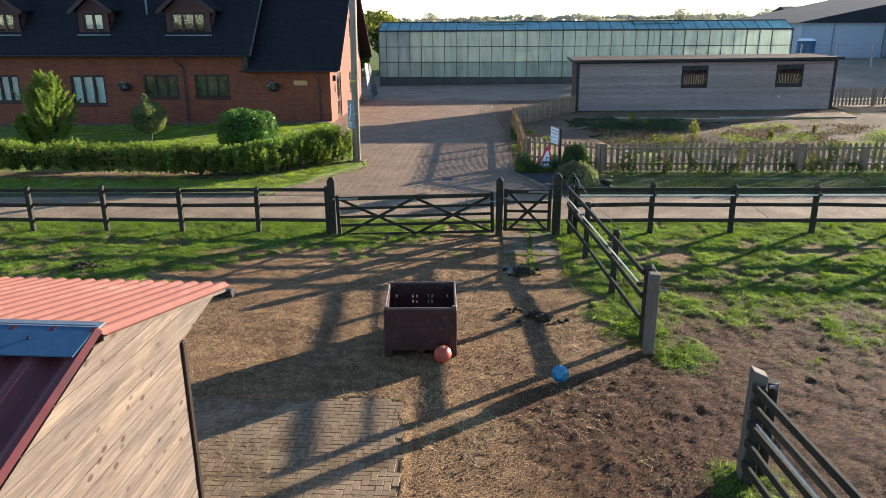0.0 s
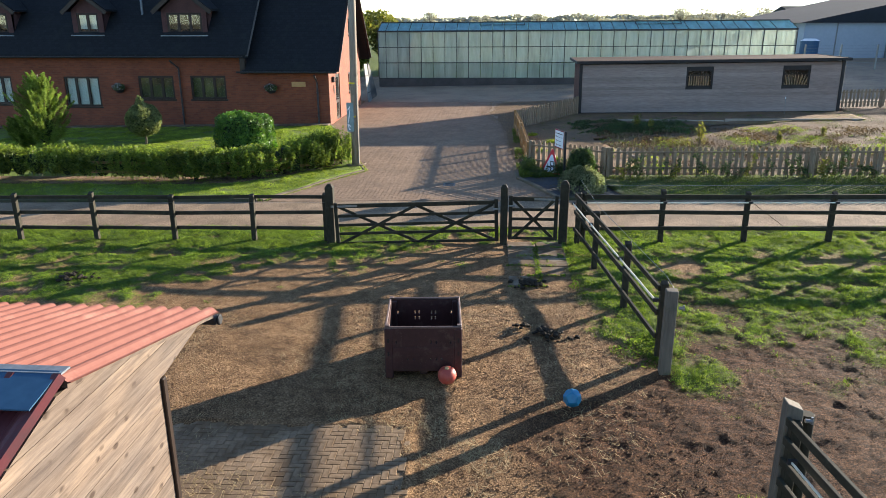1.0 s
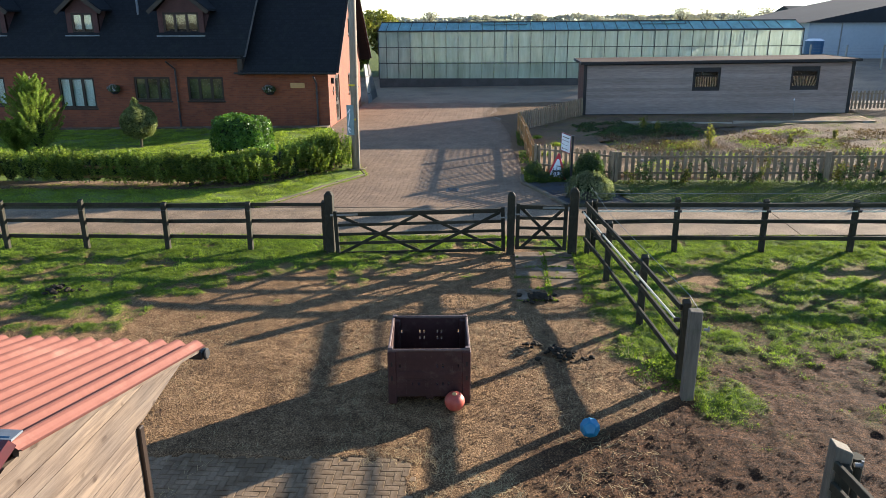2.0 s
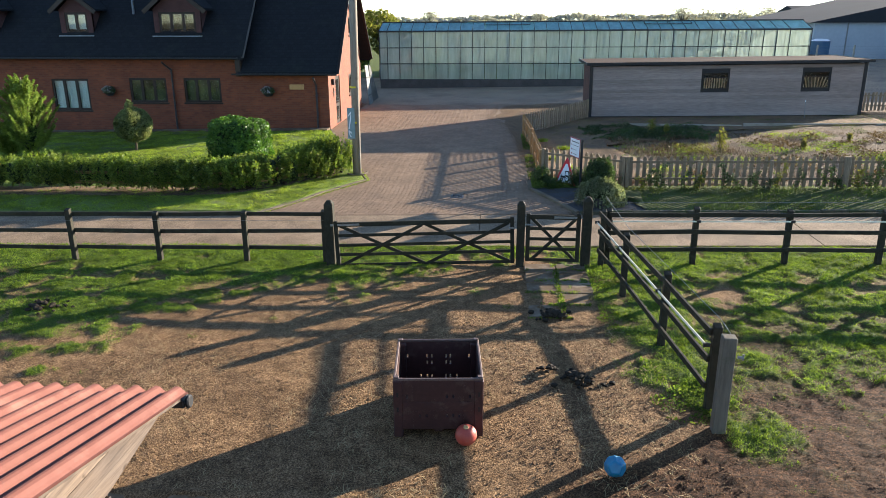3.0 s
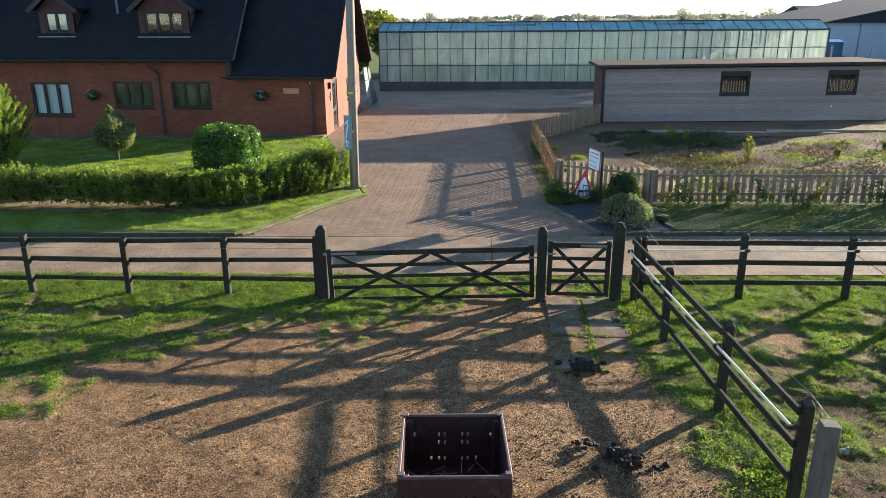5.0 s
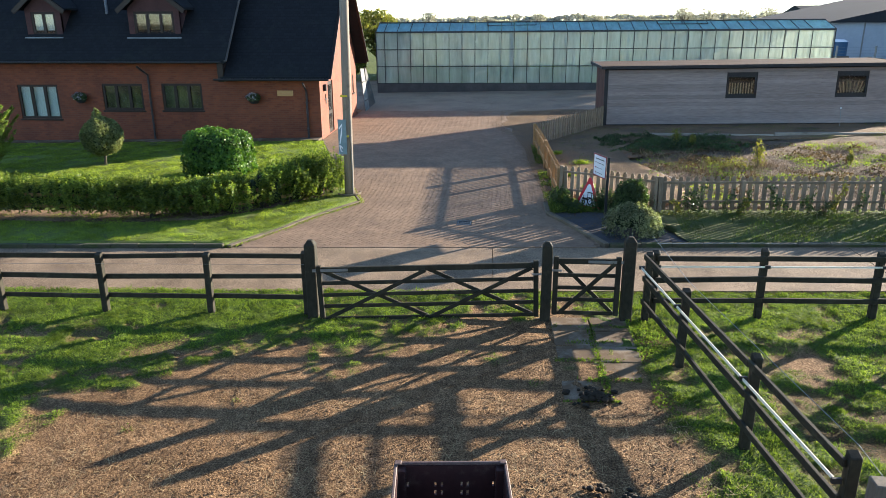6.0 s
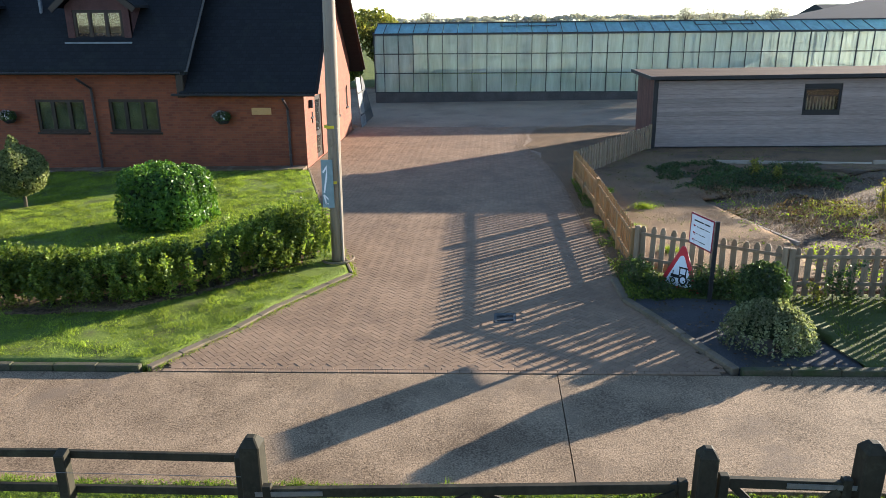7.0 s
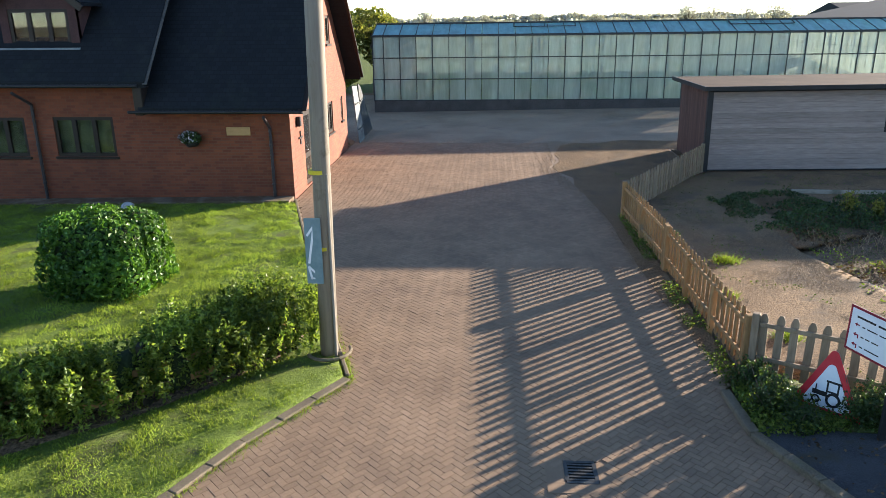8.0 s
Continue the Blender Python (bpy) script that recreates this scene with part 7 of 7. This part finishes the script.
def paddock_grass():
    x, y, r = scatter(760000, -13.5, 13.5, 4.4, 15.36, 71)
    d = np.clip(turf_at(x, y), 0, 1)
    clump = mounds_at(x, y)
    keep = r.random(len(x)) < d ** 1.2 * (0.12 + 0.88 * clump) * np.where(np.abs(x) < 10, 1, 0.6)
    ok = keep & ~on_slabs(x, y)
    x, y = x[ok], y[ok]
    tall = 0.010 + 0.032 * fbm(x * 2.7, y * 2.7, 91, 3)
    blades("paddock_grass", x, y, earth_height(x, y) - 0.025, tall, 0.0055, GRASSLEAF, "patchy tufted green paddock grass", lean=1.2, seed=72)
    pick = np.random.default_rng(75).random(len(x)) < 0.4
    cover("clover", x[pick], y[pick], earth_height(x, y)[pick] - 0.02, tall[pick] * 0.9, 0.013, GRASSLEAF, "low clover and broad leaves in the turf", "grass", seed=76, flat=1.0)
    x, y, r = scatter(26000, -13.5, 13.5, 4.4, 15.36, 171)
    d = np.clip(turf_at(x, y), 0, 1)
    ok = (r.random(len(x)) < d * 0.5 * mounds_at(x, y)) & ~on_slabs(x, y)
    tufts("grass_tufts", x[ok], y[ok], 30, 0.046, 0.07, 0.0045, GRASSLEAF, "thick tufts of green grass", 172)
    # broad-leaved growth, rank and taller, along the foot of the side fence and by the gate posts
    x, y, r = scatter(30000, 2.2, 4.3, 7.4, 14.2, 271)
    gap = side_x(y) - x
    n = fbm(x * 2.4, y * 2.4, 281, 4)
    ok = (np.abs(gap - 0.2) < 0.34 + 0.6 * (n - 0.5)) & (n > 0.44) & (y > 8.7 + 1.2 * (n - 0.5)) & ~on_slabs(x, y)
    cover("fence_side_weeds", x[ok], y[ok], earth_height(x, y)[ok] - 0.02, 0.02 + 0.14 * np.clip(n[ok] - 0.44, 0, 1), 0.017, GRASSLEAF, "rank broad-leaved weeds along the fence foot", "weeds", seed=276, flat=0.9)


paddock_grass()
x, y, r = scatter(440000, -19, -2.5, 18, 31.0, 73)
ok = inside(x, y, LAWN_L) & ~inside(x, y, [(-3.4, 22.9), (-19, 20.7), (-19, 20.0), (-7, 20.1), (-5.6, 20.7), (-3.6, 22.4)])
blades("lawn_grass", x[ok], y[ok], np.full(ok.sum(), 0.055), 0.008 + 0.13 * fbm(x[ok] * 4.2, y[ok] * 4.2, 99, 4) ** 2.6, 0.006, LAWNLEAF, "short mown lawn grass", lean=1.1, seed=74)
x, y, r = scatter(60000, 1.9, 15, 17.9, 21.8, 75)
ok = inside(x, y, VERGE_R)
# Verge blades take the darker weed leaf, again for the fence's shade.
blades("verge_grass", x[ok], y[ok], np.full(ok.sum(), 0.04), 0.02 + 0.06 * fbm(x[ok] * 3, y[ok] * 3, 79, 3), 0.006, WEEDLEAF, "short verge grass", lean=0.9, seed=76)
x, y, r = scatter(6000, -7, 4, 0, 1, 77)
pick = np.array([(-4.96, 17.8), (-4.2, 19.07), (-3.78, 19.98), (-3.2, 20.92), (-2.87, 21.48), (-3.13, 22.23), (-4.15, 25.1)])
s = r.random(6000) * (len(pick) - 1)
i = s.astype(int)
e = pick[i] + (pick[i + 1] - pick[i]) * (s - i)[:, None] + r.normal(-0.02, 0.06, (6000, 2))
blades("kerb_edge_grass", e[:, 0], e[:, 1], np.full(6000, 0.0), np.full(6000, 0.04), 0.006, LAWNLEAF, "ragged grass along the kerb", lean=0.8, seed=78)
x, y, r = scatter(5000, 1.85, 2.15, 21.3, 29.1, 79)
ok = fbm(x * 2, y * 1.1, 5, 3) > 0.47
cover("fence_foot_weeds", x[ok], y[ok], 0.0, np.full(ok.sum(), 0.11), 0.02, WEEDLEAF, "low weeds along the foot of the picket fence", "weeds", seed=80)
x, y, r = scatter(9000, 1.45, 2.65, 11.7, 14.4, 82)
ok = (np.minimum(np.abs((x - 2.05)), np.minimum(((y - 11.7) / 0.56) % 1.0, 1 - ((y - 11.7) / 0.56) % 1.0) * 0.56) < 0.055) & (fbm(x * 2.6, y * 2.6, 83, 3) > 0.40)
blades("slab_joint_grass", x[ok], y[ok], np.full(ok.sum(), -0.012), np.full(ok.sum(), 0.034), 0.012, GRASSLEAF, "grass in the joints of the slabs", lean=1.0, seed=84)

# ---- garden growth ----
x, y, r = scatter(60000, 4.6, 24, 20.7, 32.5, 85)
d = fbm(x * 0.8, y * 1.1, 86, 4) + 0.05 * smooth(8.5, 11, x)
ok = (d > 0.60) & (y < 29.6 - 0.1 * (x - 5)) & (x > 5.0)
cover("garden_weeds", x[ok], y[ok], 0.04, 0.04 + 0.8 * (d[ok] - 0.60), 0.03, LAWNLEAF, "bright green weeds in patches on the beds", "weeds", seed=87)
x, y, r = scatter(26000, 4.2, 9.4, 27.2, 31.2, 88)
d = fbm(x * 1.3, y * 1.3, 89, 4) - 0.045 * np.hypot((x - 6.3) * 0.75, (y - 29.2) * 1.5) ** 2
ok = d > 0.27
cover("nettle_patch", x[ok], y[ok], 0.05, 0.05 + 0.7 * (d[ok] - 0.27), 0.034, SHRUBLEAF, "dark green nettle patch by the garden path", "weeds", seed=90)
x, y, r = scatter(26000, 2.3, 17, 21.4, 33.4, 188)
d = fbm(x * 1.1, y * 1.1, 189, 4) + 0.06 * smooth(28, 32, y)
ok = d > 0.58
cover("path_weeds", x[ok], y[ok], 0.06, np.full(ok.sum(), 0.05), 0.02, WEEDLEAF, "sparse small weeds in the shingle", "weeds", seed=190)
for i, (x, y, w) in enumerate(((3.25, 25.85, 0.2), (2.75, 24.1, 0.12), (3.1, 22.6, 0.16), (2.6, 27.4, 0.12))):
    r = np.random.default_rng(400 + i)
    n = 420
    blades("grass_tuft", x + r.normal(0, w * 0.55, n), y + r.normal(0, w * 0.45, n), np.full(n, 0.06), np.full(n, 0.13), 0.007, LAWNLEAF, "bright tuft of grass in the shingle", lean=1.2, seed=410 + i)
x, y, r = scatter(12000, 5.0, 22, 20.8, 28.6, 91)
d = fbm(x * 0.6, y * 0.9, 92, 3) + 0.10 * np.exp(-((x - 6.8) / 1.6) ** 2 - ((y - 25.3) / 1.4) ** 2)
ok = (d > 0.52) & (x > 5.5)
blades("dead_stalks", x[ok], y[ok], np.full(ok.sum(), 0.02), 0.08 + 0.6 * (d[ok] - 0.52), 0.009, TWIG, "tangle of dead brown stalks on the beds", "dead plants", lean=1.1, seed=93)
x, y, r = scatter(1500, 4.6, 9.0, 23.8, 27.4, 194)
ok = fbm(x * 0.8, y * 0.8, 195, 3) + 0.12 - 0.05 * np.hypot(x - 6.7, (y - 25.5) * 1.3) > 0.45
ok &= x > 5.3
blades("dead_canes", x[ok], y[ok], np.full(ok.sum(), 0.02), np.full(ok.sum(), 0.26), 0.008, TWIG, "heap of long dead canes on the bed", "dead plants", lean=1.2, seed=196)
wx, wy, _ = scatter(30000, 4.9, 20, 20.9, 28.8, 197)
wd = fbm(wx * 1.3, wy * 1.3, 198, 4) + 0.12 * np.exp(-((wx - 6.9) / 1.5) ** 2 - ((wy - 25.5) / 1.2) ** 2)
keep = (wd > 0.56) & (wx > 5.0)
cover("withered_plants", wx[keep], wy[keep], 0.03, 0.05 + 0.9 * (wd[keep] - 0.55), 0.04, WITHERED, "withered brown plants matted over the beds", "dead plants", seed=199)
x, y, r = scatter(1300, 6.9, 8.1, 24.9, 26.1, 201)
ok = fbm(x * 3, y * 3, 202, 3) > 0.45
cover("yellowing_weeds", x[ok], y[ok], 0.05, np.full(ok.sum(), 0.22), 0.024, YELLOWLEAF, "yellow-green weeds beside the heap of canes", "weeds", seed=203)
for i, (x, y, h) in enumerate(((8.3, 25.2, 0.75), (6.8, 28.9, 0.55), (7.3, 28.7, 0.4), (11.2, 25.8, 0.3), (13.2, 27.0, 0.3))):
    shrub("yellow_plant", (x, y, h * 0.6 + 0.03), (h * 0.3, h * 0.3, h * 0.6), 320, 0.04, YELLOWLEAF, "upright yellowing garden plant", "plant", 120 + i, 2.0, 0.7, None, "garden plants", False)
for x0, y0, x1, y1 in ((6.3, 30.85, 10.7, 30.65), (10.75, 30.65, 16.5, 30.95), (5.75, 23.2, 4.7, 26.6), (8, 22.8, 14, 22.9)):
    e = thing("bed_edging", x0, y0, 0.03, 0, "grey weathered timber edging of a garden bed", "edging", "bed edging")
    bm = bmesh.new()
    high = 0.16 if y0 > 30 else 0.09
    beam(bm, (x0, y0, high - 0.06), (x1, y1, high - 0.06), 0.07, high)
    part("plank", soften(bm, 0.006), EDGEWOOD, e)

stake = thing("garden_stake", 13.95, 32.75, 0.0, 0, "thin pale metal stake standing before the shed", "stake")
bm = bmesh.new()
rod(bm, (0, 0, -0.1), (-0.06, 0, 0.78), 0.012, n=8)
part("rod", bm, GREYMETAL, stake, local=True)
bm = bmesh.new()
rod(bm, (-0.06, 0, 0.72), (-0.064, 0, 0.79), 0.022, n=8)
part("cap", bm, WHITE, stake, "pale plastic cap", local=True)

# ---- loose straw, clods ----
def straw(name, n, x0, x1, y0, y1, seed, z, label, thresh=0.5):
    x, y, r = scatter(n, x0, x1, y0, y1, seed)
    ok = fbm(x * 0.9, y * 0.9, seed, 4) > thresh
    x, y = x[ok], y[ok]
    k = len(x)
    a, l = r.uniform(0, 3.1416, k), r.uniform(0.015, 0.065, k)
    h = earth_height(x, y) - 0.02 if z is None else np.full(k, z)
    u = np.stack([np.cos(a) * l, np.sin(a) * l, r.uniform(-0.006, 0.02, k)], 1)
    q = np.stack([-np.sin(a), np.cos(a), np.zeros(k)], 1) * 0.0024
    c = np.stack([x, y, h + 0.012], 1)
    v = np.stack([c - u - q, c + u - q, c + u + q, c - u + q], 1).reshape(-1, 3)
    bulk(name, v, np.arange(4 * k).reshape(-1, 4), STRAW, None, label, "straw")


straw("loose_straw", 7600, -4.5, 3.2, 4.4, 11.8, 94, None, "stray straw trodden into the earth", 0.5)
straw("loose_straw", 4200, -2.4, 0.7, 4.0, 7.3, 95, -0.012, "straw strewn over the stable paving", 0.5)
straw("loose_straw", 5200, -0.4, 2.2, 3.6, 6.9, 99, None, "matted straw at the edge of the stable paving", 0.46)


def clods(name, n, x0, x1, y0, y1, seed, size, material, label, bunched=0.0):
    x, y, r = scatter(n, x0, x1, y0, y1, seed)
    ok = (turf_at(x, y) < 0.4) & (fbm(x * 1.6, y * 1.6, seed, 4) > bunched) & ~((x < 0.5) & (y < 7.15)) & ~((x > 1.45) & (x < 2.65) & (y > 11.6))
    x, y = x[ok], y[ok]
    k = len(x)
    s = size * r.uniform(0.3, 1.0, k) ** 2
    c = np.stack([x, y, earth_height(x, y) - 0.02 + s * 0.25], 1)
    base = np.array([[1, 0, -0.4], [0, 1, -0.4], [-1, 0, -0.4], [0, -1, -0.4], [0, 0, 0.6]], np.float32)
    v = c[:, None, :] + base[None] * s[:, None, None] * r.uniform(0.6, 1.3, (k, 5, 3))
    f = np.array([[0, 1, 4], [1, 2, 4], [2, 3, 4], [3, 0, 4]])
    bulk(name, v.reshape(-1, 3), (np.arange(k)[:, None, None] * 5 + f[None]).reshape(-1, 3), material, None, label, "clods", smooth=True)


clods("earth_crumbs", 42000, -8, 3.6, 4.4, 14.0, 96, 0.021, EARTH, "small crumbs and stones of dry earth")
clods("mud_clods", 30000, 1.2, 10.5, 4.2, 11.5, 97, 0.016, MUD, "churned clods of dark mud", 0.5)

def pebbles(name, n, polygon, z, seed, label):
    """Loose rounded stones over a piece of shingle."""
    lo, hi = np.min(polygon, 0), np.max(polygon, 0)
    x, y, r = scatter(n, lo[0], hi[0], lo[1], hi[1], seed)
    ok = inside(x, y, polygon)
    x, y = x[ok], y[ok]
    k = len(x)
    s = r.uniform(0.07, 0.13, k) ** 2
    base = np.array([[1, 0, 0], [0, 1, 0], [-1, 0, 0], [0, -1, 0], [0, 0, 0.7]], np.float32)
    v = np.stack([x, y, np.full(k, z)], 1)[:, None, :] + base[None] * s[:, None, None] * r.uniform(0.6, 1.3, (k, 5, 3))
    f = np.array([[0, 1, 4], [1, 2, 4], [2, 3, 4], [3, 0, 4]])
    bulk(name, v.reshape(-1, 3), (np.arange(k)[:, None, None] * 5 + f[None]).reshape(-1, 3), PEBBLE, None, label, "gravel", smooth=True)


pebbles("loose_shingle", 44000, [(2.3, 22.0), (4.2, 20.9), (5.5, 21.2), (5.6, 23.3), (4.8, 26.4), (4.8, 30.6), (3.0, 30.9), (2.1, 29.0)], 0.07, 141, "loose tan stones of the shingle path")
pebbles("yard_shingle", 46000, [(1.95, 22.2), (1.6, 25.6), (1.5, 28.6), (1.1, 31.4), (0.4, 34.2), (0.7, 36.4), (0.9, 39.0), (6.0, 39.0), (6.0, 37.4), (4.82, 37.2), (4.82, 33.5), (1.95, 29.2), (2.06, 25.6)], 0.012, 142,
        "loose tan stones spread beside the drive and the shed")

# ---- distance ----
def far_tree(x, y, h, w, seed, material, n=900, leaf=0.35):
    t = thing("tree", x, y, 0.9, 0, "far broadleaf tree in thin autumn leaf", "tree", "far trees", level=True)
    r = np.random.default_rng(seed)
    bm = bmesh.new()
    rod(bm, (x, y, 0.2), (x, y, h * 0.5), w * 0.07, w * 0.04, n=7)
    verts, tris, count = [], [], 0
    for i in range(7):
        a = i * 2.4 + r.uniform(-0.4, 0.4)
        d = w * 0.3 * r.uniform(0.4, 1.1)
        cx, cy, cz = x + math.cos(a) * d, y + math.sin(a) * d, h * r.uniform(0.45, 0.85)
        rod(bm, (x, y, h * 0.35), (cx, cy, cz), w * 0.03, w * 0.01, n=5)
        p, o = blob_points(n // 7, (cx, cy, cz), (w * 0.27, w * 0.27, h * 0.16), seed + i, 0.45)
        v, f = leaf_cloud(p, o, leaf, seed + 50 + i, 0.2, 0.9, 1.2)
        verts.append(v)
        tris.append(f + count)
        count += len(v)
    part("trunk", bm, BARK, t)
    bulk("crown", np.concatenate(verts), np.concatenate(tris), material, t, kind="")


far_tree(-8.0, 58, 5.6, 4.6, 201, TREELEAF, 5200, 0.16)
far_tree(-12, 62, 6.0, 5.0, 202, TREELEAF, 3600, 0.2)
far_tree(-10.1, 55, 3.7, 3.2, 203, HEDGELEAF, 3600, 0.14)
r6 = np.random.default_rng(23)
# Skyline trees wear the haze-coloured leaf too.
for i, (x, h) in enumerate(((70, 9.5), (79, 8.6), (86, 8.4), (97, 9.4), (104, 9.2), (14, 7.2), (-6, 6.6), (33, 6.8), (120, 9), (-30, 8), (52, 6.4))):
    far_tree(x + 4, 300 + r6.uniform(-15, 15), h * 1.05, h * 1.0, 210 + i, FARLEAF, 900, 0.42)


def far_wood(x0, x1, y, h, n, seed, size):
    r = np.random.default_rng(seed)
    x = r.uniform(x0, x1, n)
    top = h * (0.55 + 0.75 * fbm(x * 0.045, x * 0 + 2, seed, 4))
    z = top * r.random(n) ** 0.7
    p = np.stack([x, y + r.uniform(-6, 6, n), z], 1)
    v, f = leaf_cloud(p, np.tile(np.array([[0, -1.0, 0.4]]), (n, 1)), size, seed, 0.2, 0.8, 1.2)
    bulk("far_hedgerow", v, f, FARLEAF, None, "far hedgerow and woodland on the skyline, haze put into its colour", "woodland")


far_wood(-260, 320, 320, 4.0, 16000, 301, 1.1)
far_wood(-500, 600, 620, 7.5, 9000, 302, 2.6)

# ---- paving blocks ----
def herringbone(x0, x1, y0, y1, turn, unit=0.08):
    """Centres and turns of 2:1 blocks in herringbone over a rectangle, the pattern itself turned."""
    c, s = math.cos(turn), math.sin(turn)
    cx, cy = (x0 + x1) / 2, (y0 + y1) / 2
    reach = int(math.hypot(x1 - x0, y1 - y0) / 2 / unit) + 3
    i, j = np.meshgrid(np.arange(-reach, reach), np.arange(-reach, reach))
    k = (i - j) % 4
    flat, up = k == 0, k == 3
    u = np.concatenate([i[flat] + 1.0, i[up] + 0.5]) * unit
    w = np.concatenate([j[flat] + 0.5, j[up] + 1.0]) * unit
    a = np.concatenate([np.zeros(flat.sum()), np.full(up.sum(), math.pi / 2)])
    x, y = cx + u * c - w * s, cy + u * s + w * c
    ok = (x > x0) & (x < x1) & (y > y0) & (y < y1)
    return x[ok], y[ok], a[ok] + turn


HALF = np.array([[-1, -1], [1, -1], [1, 1], [-1, 1]])


def block_shape(length=0.1565, wide=0.0765, edge=0.004, depth=0.05):
    """One block: a chamfered top over a body, five sides."""
    body = HALF * np.array([length / 2, wide / 2])
    top = HALF * np.array([length / 2 - edge, wide / 2 - edge])
    return np.concatenate([np.c_[body, np.full(4, -depth)], np.c_[body, np.full(4, -edge * 0.7)], np.c_[top, np.zeros(4)]])


SHAPE = block_shape()
QUADS = np.array([[k + a, k + (a + 1) % 4, k + 4 + (a + 1) % 4, k + 4 + a] for k in (0, 4) for a in range(4)] + [[8, 9, 10, 11]])


def block_mesh(material):
    me = bpy.data.meshes.new("paving_block")
    me.from_pydata(SHAPE.tolist(), [], QUADS.tolist())
    me.materials.append(material)
    return me


def pave(parent, x, y, a, z, single, piece_material, joined_material, seed, label):
    r = np.random.default_rng(seed)
    dz = r.normal(0, 0.0008, len(x))
    ta = a + r.normal(0, 0.012, len(x))
    me = block_mesh(piece_material)
    for q in np.flatnonzero(single):
        px, py, pz = (float(w) for w in lay(x[q], y[q], z[q] + dz[q]))
        piece("paving_block", me, parent, pose(px, py, pz, 0.83, -0.92) @ pose(0, 0, 0, r.normal(0, 0.2), r.normal(0, 0.2), math.degrees(ta[q])))
    rest = ~single
    c, s = np.cos(ta[rest])[:, None], np.sin(ta[rest])[:, None]
    v = np.stack([x[rest][:, None] + SHAPE[:, 0] * c - SHAPE[:, 1] * s, y[rest][:, None] + SHAPE[:, 0] * s + SHAPE[:, 1] * c, (z + dz)[rest][:, None] + SHAPE[:, 2] + 0 * c], -1)
    k = rest.sum()
    bulk("paving_blocks", v.reshape(-1, 3), (np.arange(k)[:, None, None] * 12 + QUADS).reshape(-1, 4), joined_material, parent, label)


drive_ob = bpy.data.objects["drive"]
sheet("drive_edge", [(-4.75, lane_far(-4.75) + 0.16), (2.65, lane_far(2.65) + 0.16), (2.5, lane_far(2.5) + 0.33), (-4.65, lane_far(-4.65) + 0.33)], 0.0, BLOCK, "cut blocks along the near edge of the drive", "drive", deep=0.03)
x, y, a = herringbone(-6.4, 3.4, 17.5, 39.4, math.radians(45))
shrunk = inside(x - 0.05, y, DRIVE) | inside(x + 0.05, y, DRIVE)
shrunk &= y > lane_far(x) + 0.22
shrunk &= ~((np.abs(x + 0.1) < 0.23) & (np.abs(y - 19.57) < 0.2))
x, y, a = x[shrunk], y[shrunk], a[shrunk]
edge_x = np.arange(-4.7, 2.65, 0.162)
for row in (0, 1):
    x = np.concatenate([x, edge_x + row * 0.08])
    y = np.concatenate([y, lane_far(edge_x + row * 0.08) + 0.06 + row * 0.081])
    a = np.concatenate([a, np.full(len(edge_x), 0.012)])
near = (x > -1.9) & (x < 1.0) & (y > 19.0) & (y < 20.2)
level = np.where(y < lane_far(x) + 0.2, 0.004, 0.0)
pave(drive_ob, x, y, a, 0.004 + level, near, BLOCK, BLOCK_J, 5, "red-brown paving blocks in herringbone")
sheet("stable_paving", [(-5.2, 3.0), (0.62, 3.0), (0.22, 7.1), (-5.2, 7.1)], -0.016, PADSAND, "buff block paving before the stable, strewn with straw", "paving", deep=0.1)
pad_ob = bpy.data.objects["stable_paving"]
x, y, a = herringbone(-4.4, 0.66, 3.6, 7.1, 0.0)
ok = x < 0.86 - 0.098 * (y - 0.0) + 0.02
x, y, a = x[ok], y[ok], a[ok]
pave(pad_ob, x, y, a, np.full(len(x), -0.004), (x > -1.0) & (x < 0.4) & (y > 5.9), PADBLOCK, PADBLOCK_J, 6, "buff paving blocks in herringbone")
